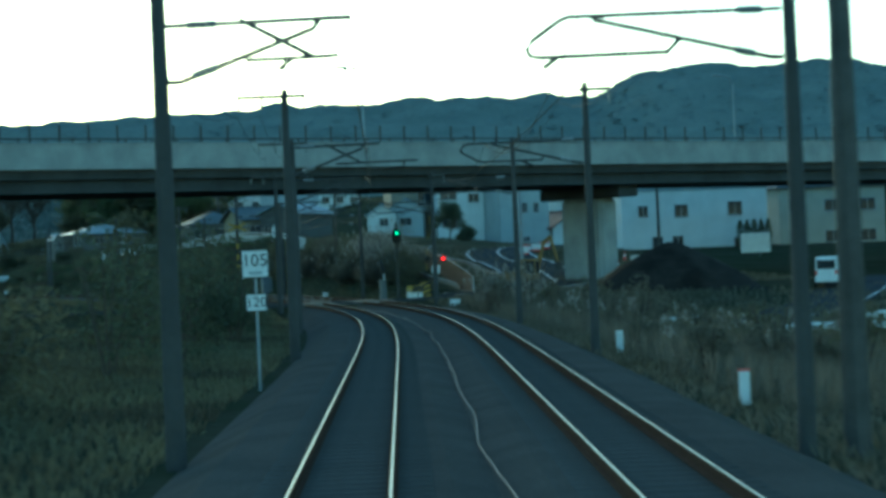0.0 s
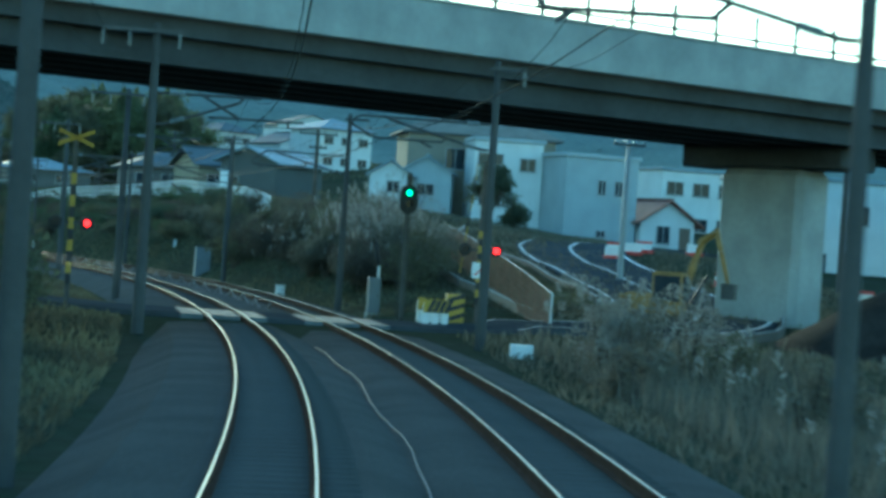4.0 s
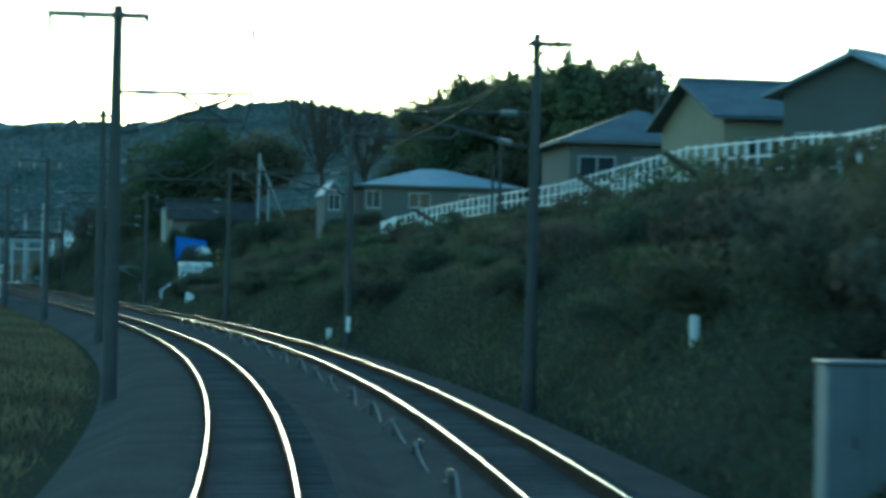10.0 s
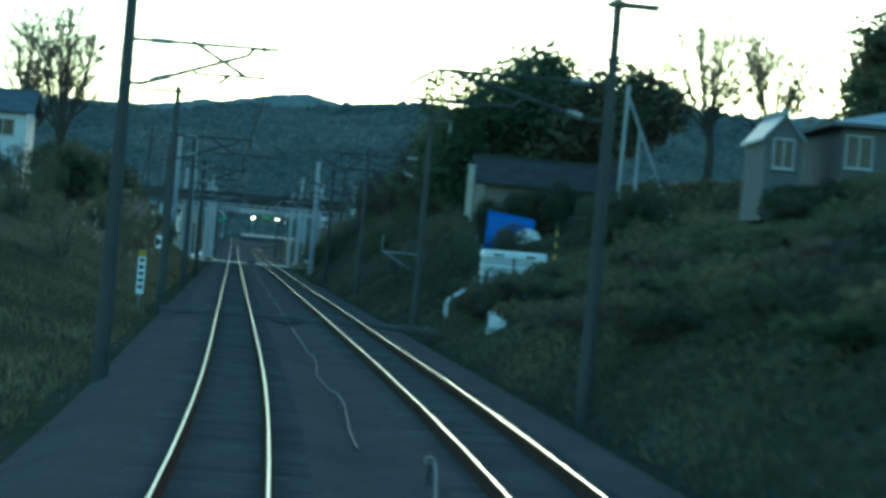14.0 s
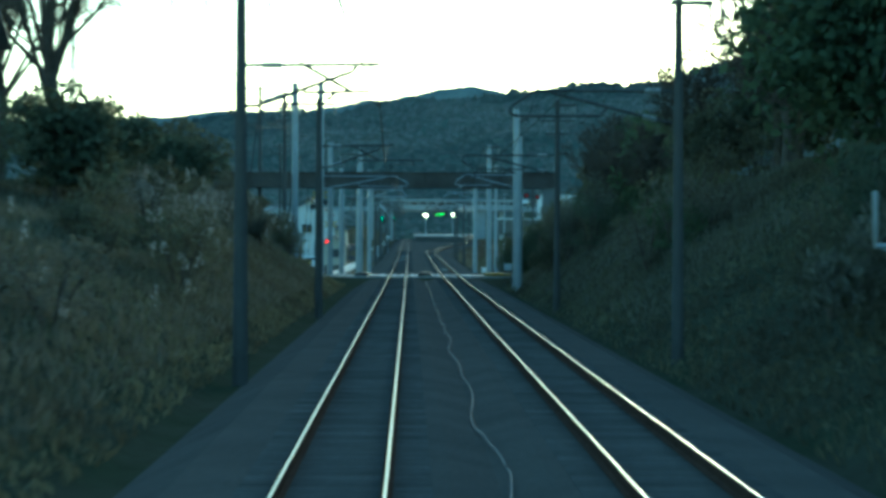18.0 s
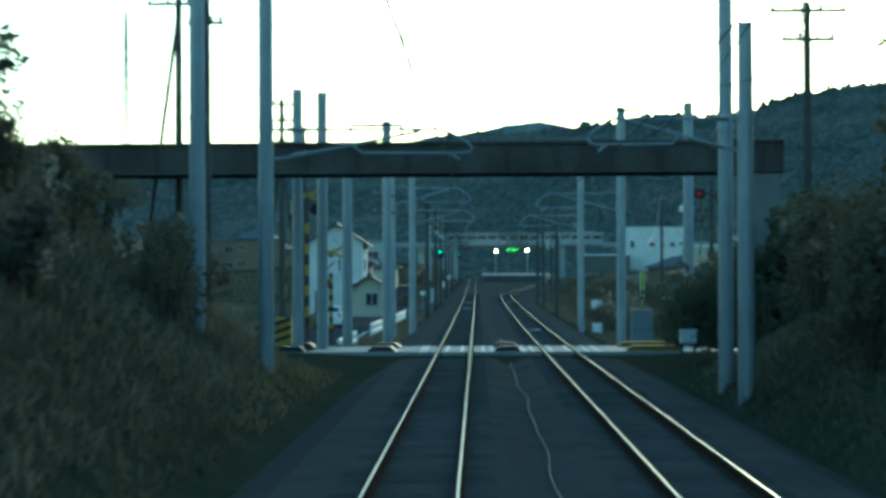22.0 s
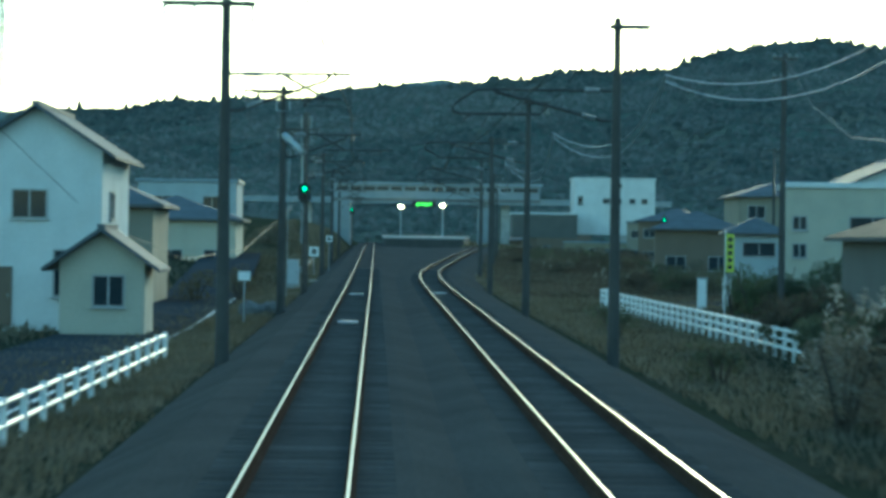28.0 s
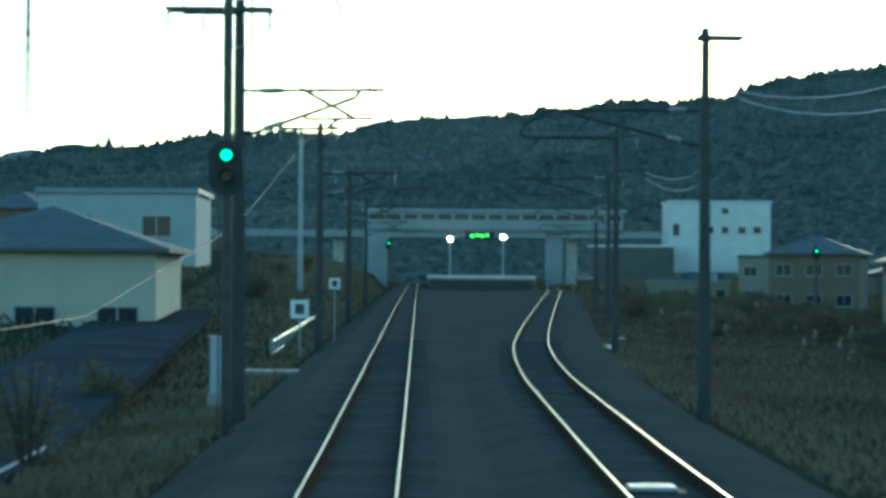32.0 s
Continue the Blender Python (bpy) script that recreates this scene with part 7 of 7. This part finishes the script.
def excavator(s, o, turn):
    th = thing("excavator", at(s, o, ground_z(s, o) + .1, turn), "small orange tracked excavator with a raised folded arm", "excavator")
    for x in (-.75, .75):
        t = part("crawler", Bits().prism([(-.2 + x, .05), (.2 + x, .05), (.2 + x, .55), (-.2 + x, .55)], -1.1, 1.1), BLACK, th, "black rubber crawler track")
        part("wheel", Bits().tube([(x - .22, -.95, .3), (x + .22, -.95, .3)], .24, 12), STEEL, t)
        part("wheel", Bits().tube([(x - .22, .95, .3), (x + .22, .95, .3)], .24, 12), STEEL, t)
    part("turntable", Bits().tube([(0, 0, .5), (0, 0, .75)], .5, 16), STEEL, th)
    part("body", Bits().box(-.85, .85, -.2, 1.3, .75, 1.5, .1), MACHINE, th, "orange engine housing")
    part("counterweight", Bits().box(-.85, .85, 1.2, 1.55, .75, 1.45, .12), MACHINE, th)
    c = part("cab", Bits().box(-.85, .05, -.95, .25, .75, 2.35, .08), MACHINE, th, "orange cab with dark windows")
    part("window", Bits().box(-.78, -.02, -.97, -.94, 1.25, 2.2), GLASS, c)
    part("window", Bits().box(-.87, -.84, -.85, .15, 1.25, 2.2), GLASS, c)
    part("boom", Bits().tube([(.35, -.6, 1.0), (.35, -1.0, 2.6), (.35, -1.3, 3.6), (.35, -1.9, 4.0)], [.16, .18, .15, .12], 4), MACHINE, th)
    part("stick", Bits().tube([(.35, -1.8, 4.1), (.35, -2.4, 2.0)], [.13, .09], 4), MACHINE, th)
    part("cylinder", Bits().tube([(.35, -.9, 1.0), (.35, -1.6, 2.3)], .06, 8), STEEL, th)
    th.scale = (0.82, 0.82, 0.82)
    part("bucket", Bits().prism([(.05, 2.05), (.65, 2.05), (.6, 1.45), (.1, 1.45)], -2.7, -2.2), STEEL, th, "dark steel bucket")


excavator(154.8, 13.6, 62)
th = thing("sheet_panel", at(195, 41.8, ground_z(195, 41.8)), "white sheet panel leaning beside the earth heap", "panel")
part("panel", Bits().box(-1.25, 1.25, -.03, .03, .5, 2.1, .01), WHITE, th)
part("prop", Bits().tube([(.6, .03, 1.6), (.6, .9, -.1)], .03, 6), GALV, th)


def car(s, o, turn, paint, label, van=False, z=None):
    th = thing("van" if van else "car", at(s, o, ground_z(s, o) + .06 if z is None else z, turn), label, "van" if van else "car", "parked vehicles")
    L, W = (3.3, 1.44) if van else (3.8, 1.55)
    if van:
        out = [(-L / 2, .3), (L / 2 - .1, .3), (L / 2, .75), (L / 2 - .15, 1.0), (L / 2 - .5, 1.75), (L / 2 - .75, 1.85), (-L / 2 + .1, 1.85), (-L / 2, 1.7)]
    else:
        out = [(-L / 2, .3), (L / 2, .3), (L / 2, .7), (L / 2 - .9, .9), (L / 2 - 1.5, 1.45), (-L / 2 + .8, 1.48), (-L / 2 + .1, 1.0), (-L / 2, .8)]
    b = Bits()
    n = len(out)
    for x, k in ((-W / 2, .93), (-W / 2 + .08, 1), (W / 2 - .08, 1), (W / 2, .93)):
        b.v += [(x * (1 if z2 < 1 else .9), y * k, .3 + (z2 - .3) * (k * .5 + .5)) for y, z2 in out]
    b.f = [tuple(range(n)), tuple(range(4 * n - 1, 3 * n - 1, -1))] + [(r * n + i, r * n + n + i, r * n + n + (i + 1) % n, r * n + (i + 1) % n) for r in range(3) for i in range(n)]
    part("body", b, paint, th)
    hi = 1.68 if van else 1.38
    for sx in (-1, 1):
        part("side_window", Bits().box(min(sx * W * .45, sx * W * .462), max(sx * W * .45, sx * W * .462), -L * .36, L * .22, 1.05, hi), GLASS, th)
    part("rear_window", Bits().box(-W * .38, W * .38, -L / 2 - .01, -L / 2 + .1, 1.1, hi - .05), GLASS, th)
    for sx in (-1, 1):
        part("tail_lamp", Bits().box(sx * W * .42 - .07, sx * W * .42 + .07, -L / 2 - .02, -L / 2 + .06, .75, 1.0), RED, th)
        for y in (-L * .32, L * .32):
            w = part("wheel", Bits().tube([(sx * W / 2 - .1, y, .28), (sx * W / 2 + .05, y, .28)], .28, 14), BLACK, th)
            part("rim", Bits().tube([(sx * W / 2 + sx * .052, y, .28), (sx * W / 2 + sx * .06, y, .28)], .16, 12), GALV, w)
    part("bumper", Bits().box(-W / 2 + .05, W / 2 - .05, -L / 2 - .06, -L / 2 + .05, .32, .55, .02), paint, th)


NAVY = material("car_dark", (0.03, 0.035, 0.05), 0.3, 0.2, vary=0.1, scale=1)
side_path = smooth_path([(78, 11.2), (92, 12.6), (107, 16), (120, 20.5), (138, 28), (158, 38), (168, 52)], 6)
road_strip("side_road", side_path, 4.4, 0.12, ASPHALT, "narrow grey road curving in under the bridge")
road_line(side_path, 2.0, 0.14, "white painted edge line of the side road", lift=0.13)
car(150, 31.6, -25, WHITE, "small white van standing on the side road", van=True)


def guard_rail(s, o, z, length, turn):
    th = thing("guard_rail", at(s, o, z, turn), "white corrugated guard rail on short posts", "guard rail", "corrugated guard rails")
    for k in range(int(length / 2) + 1):
        part("post", Bits().tube([(k * 2 + .1, .06, -1.1), (k * 2 + .1, .06, .02)], .05, 8), WHITE, th)
    part("beam", Bits().add([(x, y, zz) for x in (0, length) for y, zz in ((0, 0), (-.06, -.06), (-.06, -.1), (0, -.15), (-.06, -.2), (-.06, -.24), (0, -.3), (.02, -.3), (.02, 0))],
                            [(i, i + 1, i + 10, i + 9) for i in range(8)] + [(8, 0, 9, 17), tuple(range(8, -1, -1)), tuple(range(9, 18))]), WHITE, th)


guard_rail(90, 14.6, -.5, 10, -20)
guard_rail(108.5, 12.8, -.6, 1.9, 0)
guard_rail(100, 19.0, -.5, 8, 30)
for k in range(5):
    s1, o1 = 205 + .4 * k, 44.4 + k * .8
    th = thing("hedge_tree", at(s1, o1, ground_z(s1, o1)), "slim clipped dark conifer before the apartment house", "tree", "row of slim conifers")
    part("trunk", Bits().tube([(0, 0, -.1), (0, 0, 1.2)], [.06, .03], 6), BARK, th)
    q = RNG.uniform(0, 1, (420, 3))
    r = .34 * np.sin(np.pi * (0.15 + .8 * q[:, 2])) * np.sqrt(q[:, 0])
    ob = new("foliage", leaves("foliage", np.stack([r * np.cos(6.283 * q[:, 1]), r * np.sin(6.283 * q[:, 1]), .1 + 2.1 * q[:, 2]], 1), 0.2, L_DARK, 0.4))
    ob.parent = th

# ---------------------------------------------------------------- beyond the second crossing
road_strip("lineside_road", [(533, -7.4), (560, -7.4), (600, -7.3), (640, -7.0), (680, -7.6), (730, -9)], 3.8, 0.12, ASPHALT, "narrow grey road running beside the track")
road_line([(533, -7.4), (560, -7.4), (600, -7.3), (640, -7.0), (680, -7.6)], 1.7, 0.12, "white painted edge line of the lineside road", lift=0.13)
rail_fence([(577, -5, -.15), (598, -4.7, -.15), (620, -4.4, -.15)], .85, (.05, .4), 2.0, "white pipe guardrail between road and track", 0.045)
rail_fence([(545, -5, -.15), (560, -5, -.15)], .85, (.05, .4), 2.0, "white pipe guardrail between road and track", 0.045)
rail_fence([(625, 12.6, -.2), (645, 12.3, -.2), (660, 12.0, -.2), (672, 11.8, -.2), (678, 11.6, -.15), (681, 12.6, -.15)], .8, (.04, .3, .55), 1.6, "white pipe guardrail curving along the road bend", 0.05)
road_strip("lineside_road", [(536, 13.6), (580, 14.6), (620, 15.4), (650, 15.6), (672, 15.6), (690, 17.5)], 4.0, 0.10, ASPHALT, "narrow grey road along the houses")
for x in (16.4, 17.6):
    th = thing("gate_post", at(677.8, x, -1.1), "white gate post beside the road", "gate post", "white gate posts")
    part("post", Bits().box(-.2, .2, -.2, .2, 0, 1.5, .03), WHITE, th)
    part("cap", Bits().box(-.25, .25, -.25, .25, 1.5, 1.58, .02), W_GREY, th)
th = thing("banner_flag", at(660, 15.2, -1.0), "narrow yellow-green banner on a thin pole", "banner")
part("pole", Bits().tube([(-.2, 0, 0), (-.2, 0, 3.7)], .02, 6), WHITE, th)
GREENISH = material("banner_cloth", (0.55, 0.6, 0.08), 0.7, vary=0.15, scale=3)
fl = part("cloth", Bits().box(-.17, .17, -.008, .008, 2.0, 3.55), GREENISH, th)
for k in range(5):
    part("writing_bar", Bits().box(-.09, .09, -.014, -.009, 2.12 + k * .28, 2.3 + k * .28), BLACK, fl, "unreadable writing")
car(624, 15.0, 0, WHITE, "small white van parked beside the road", van=True)
car(640, 18.4, 80, NAVY, "dark car parked before the houses")
car(600, -8.6, 2, WHITE, "white car parked beside the lineside road")
th = thing("rock_pile", at(652, -3.6, -.75), "pile of pale rough stones beside the ballast", "stones")
for k in range(9):
    a, r = k * 2.4, .2 + .09 * k
    x, y, q = r * math.cos(a), r * math.sin(a), .3 + .1 * math.sin(3 * k)
    part("stone", Bits().tube([(x, y, -.2), (x + .05, y, q * .7), (x - .04, y + .06, q * 1.2), (x, y, q * 1.45)], [q, q * .98, q * .75, q * .2], 7), DARK_CONC, th)
for s, o in ((660, 0), (664, 3.49), (700, 0), (705, 3.6), (628, 0), (560, 3.49)):
    th = thing("track_beacon", at(s, o, -.14), "flat pale beacon plate fixed between the rails", "beacon", "beacons between the rails")
    part("plate", Bits().box(-.28, .28, -.22, .22, 0, .06, .01), GREYBOX, th)
    part("mount", Bits().box(-.4, .4, -.06, .06, -.04, 0), STEEL, th)
rail_fence([(716, -4.0, .2), (740, -4.0, .4), (770, -4.0, .6)], .8, (.05, .45), 2.4, "low pale fence beside the track", 0.04, mat=GALV)

# ---------------------------------------------------------------- station
th = thing("island_platform", Matrix(), "pale concrete island platform between the tracks", "platform", kind="structure")
b, c = Bits(), Bits()
for s in np.arange(886, 1000, 6.0):
    l, r = 1.72, float(second(s)) - 1.72
    b.v += [tuple(T(s, o, z + rise(s))) for o, z in ((l + .12, -.8), (l + .12, .85), (r - .12, .85), (r - .12, -.8))]
    c.v += [tuple(T(s, o, z + rise(s))) for o, z in ((l, .85), (l, 1.1), (r, 1.1), (r, .85))]
for m in (b, c):
    q = len(m.v) // 4
    m.f = [(i * 4 + k, i * 4 + (k + 1) % 4, i * 4 + (k + 1) % 4 + 4, i * 4 + k + 4) for i in range(q - 1) for k in range(4)] + [(3, 2, 1, 0), tuple(range(len(m.v) - 4, len(m.v)))]
# The side wall is coloured far darker than the slab on top.
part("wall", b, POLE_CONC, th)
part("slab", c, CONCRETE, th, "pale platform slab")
for s, o in ((943, 4.5), (927, 10.5)):
    up = float(rise(s))
    th = thing("platform_lamp", at(s, o, 1.1 + up), "lit warm white platform lamp on a slim post", "lamp", "platform lamps")
    part("post", Bits().tube([(0, 0, 0), (0, 0, 6.2 - up)], .11, 8), GALV, th)
    part("head", Bits().tube([(0, 0, 6.2 - up), (0, 0, 6.3 - up), (0, 0, 6.5 - up)], [.3, .42, .1], 12), GALV, th)
    part("globe", Bits().tube([(0, -.1, 5.8 - up), (0, -.1, 5.95 - up), (0, -.1, 6.2 - up)], [.15, .34, .28], 12), LAMP_LIGHT, th, "glowing warm white globe")
th = thing("departure_board", at(918, 7.6, 6.7), "hanging display board with green lit writing", "display board")
part("case", Bits().box(-1.7, 1.7, 0, .3, 0, .8, .04), BLACK, th)
DISPLAY = glow("display_green", (0.2, 1.0, 0.12), 1.2)
for k, (x, w) in enumerate(((-.9, .4), (-.3, .3), (.2, .45), (.8, .3))):
    part("writing_bar", Bits().box(x - w / 2, x + w / 2, -.02, -.003, .25 + .1 * (k % 2), .5 + .1 * (k % 2)), DISPLAY, th, "lit green writing, unreadable")
for x in (-1.4, 1.4):
    part("hanger", Bits().tube([(x, .15, .8), (x, .15, 1.6)], .03, 6), STEEL, th)
BRIDGE_SIDE = material("bridge_panel", (0.24, 0.27, 0.29), 0.7, vary=0.15, scale=0.5, fine=8)
th = thing("station_bridge", at(945, 0, 0), "grey enclosed footbridge with a pale roof across the station tracks", "bridge", kind="structure")
part("deck", Bits().box(-6, 26, 0, 3.4, 8.0, 8.4), DARK_CONC, th)
for y in (0, 3.25):
    part("side", Bits().box(-6, 26, y, y + .15, 8.4, 10.6), BRIDGE_SIDE, th)
    for k in range(15):
        part("window", Bits().box(-5.4 + 2.1 * k, -3.7 + 2.1 * k, y - .02, y + .17, 9.6, 10.2), GLASS, th)
part("roof", Bits().box(-6.4, 26.4, -.3, 3.7, 10.6, 10.85, .03), W_GREY, th, "pale roof edge")
part("tower", Bits().box(-6.2, -3.2, -1, 5, -1, 8.0, .05), BRIDGE_SIDE, th)
part("tower", Bits().box(16.5, 18.5, 1, 3, 1, 8.0, .05), BRIDGE_SIDE, th)
th = thing("far_bridge", at(1060, 0, 0), "long pale road bridge behind the station", "bridge", kind="structure")
part("deck", Bits().box(-40, 60, 0, 8, 9.4, 10.6), BRIDGE_SIDE, th)
for x in (-36, -14, 26, 50):
    part("pier", Bits().box(x, x + 1.6, 2, 6, -2, 9.4), CONCRETE, th)


# ---------------------------------------------------------------- radio masts on the hill
W_RUST = wall_mat("rust", (0.42, 0.33, 0.3))


def radio_tower(x0, y0, z0, z1, w):
    th = thing("radio_tower", pose(x0, y0, 0), "thin lattice radio tower on the hill", "tower", "radio towers")
    n = 10
    for k in range(n):
        a, c = k / n, (k + 1) / n
        za, zc = z0 + (z1 - z0) * a, z0 + (z1 - z0) * c
        wa, wc = w * (1 - .75 * a), w * (1 - .75 * c)
        paint, tone = (GALV, "grey") if k % 2 else (W_RUST, "faded red")
        sec = part("section", Bits().tube([(-wa, -wa, za), (wa, -wa, za), (wa, wa, za), (-wa, wa, za), (-wa, -wa, za)], .2, 4), paint, th, tone + " lattice section")
        for x, y in ((-1, -1), (1, -1), (1, 1), (-1, 1)):
            part("leg", Bits().tube([(x * wa, y * wa, za), (x * wc, y * wc, zc)], .38, 4), paint, sec)
            part("brace", Bits().tube([(x * wa, y * wa, za), (-y * wc, x * wc, zc)], .2, 4), paint, sec)


radio_tower(-577, 2240, 118, 232, 2.6)
radio_tower(-1028, 2023, 100, 200, 2.0)

# ---------------------------------------------------------------- woods on the hills
def woods(v, n, size, mat, label, low=0.0, tall=1.3):
    """Uneven, ragged tree crowns, joined, standing all over a slope."""
    pick = RNG.integers(int(len(v) * low), int(len(v) * 0.962), n)
    q = np.minimum(pick + len(v) // 40, len(v) - 1)
    u = RNG.uniform(0, 1, (n, 1))
    p = v[pick] * (1 - u) + v[q] * u + RNG.normal(size=(n, 3)) * (size * 0.9, size * 0.9, size * 0.1) - (0, 0, size * 0.4)
    ring = [(math.cos(k * math.pi / 3), math.sin(k * math.pi / 3)) for k in range(6)]
    crown = np.array([(x * r, y * r, z) for r, z in ((1.15, -0.7), (0.72, 0.45)) for x, y in ring] + [(0, 0, 1.15)])
    face = [(j, (j + 1) % 6, 6 + (j + 1) % 6, 6 + j) for j in range(6)]
    cap = [(6 + j, 6 + (j + 1) % 6, 12) for j in range(6)]
    grow = RNG.uniform(0.4, 1.3, (n, 1, 1)) * size * np.array((1, 1, tall)) * RNG.uniform(0.75, 1.25, (n, 1, 3))
    pts = (p[:, None] + crown[None] * grow * RNG.uniform(0.6, 1.3, (n, 13, 1))).reshape(-1, 3)
    quads = (np.array(face)[None] + 13 * np.arange(n)[:, None, None]).reshape(-1, 4)
    tris = (np.array(cap)[None] + 13 * np.arange(n)[:, None, None]).reshape(-1, 3)
    me = bpy.data.meshes.new("woods")
    me.from_pydata(pts.tolist(), [], quads.tolist() + tris.tolist())
    me.materials.append(mat)
    me.shade_smooth()
    tagged(new("woods", me), label, "woods", kind="stuff")


# Far crowns repeat the ridge's haze-paled colour.
L_FAR_HAZED = leaf_mat("far_wood", (0.2, 0.225, 0.205), 0.1, 0.15, 0.02, (0.165, 0.19, 0.175), 30)
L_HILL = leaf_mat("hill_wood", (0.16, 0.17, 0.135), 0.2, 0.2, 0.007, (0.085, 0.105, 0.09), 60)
L_BROWN = leaf_mat("bare_wood", (0.21, 0.2, 0.17), 0.2, 0.25, 0.007, (0.13, 0.135, 0.115), 5)
woods(FAR_HILL, 16000, 3.4, L_FAR_HAZED, "far woods on the mountain ridge, coloured pale for haze", 0.45, 0.45)
woods(NEAR_HILL, 1500, 2.8, L_HILL, "dark uneven trees along the crest of the hill", 0.91, 1.5)
woods(NEAR_HILL, 50000, 2.0, L_HILL, "dark mixed woods covering the hill", tall=0.9)
woods(NEAR_HILL, 30000, 2.1, L_BROWN, "bare brown winter woods on the hill", tall=1.0)
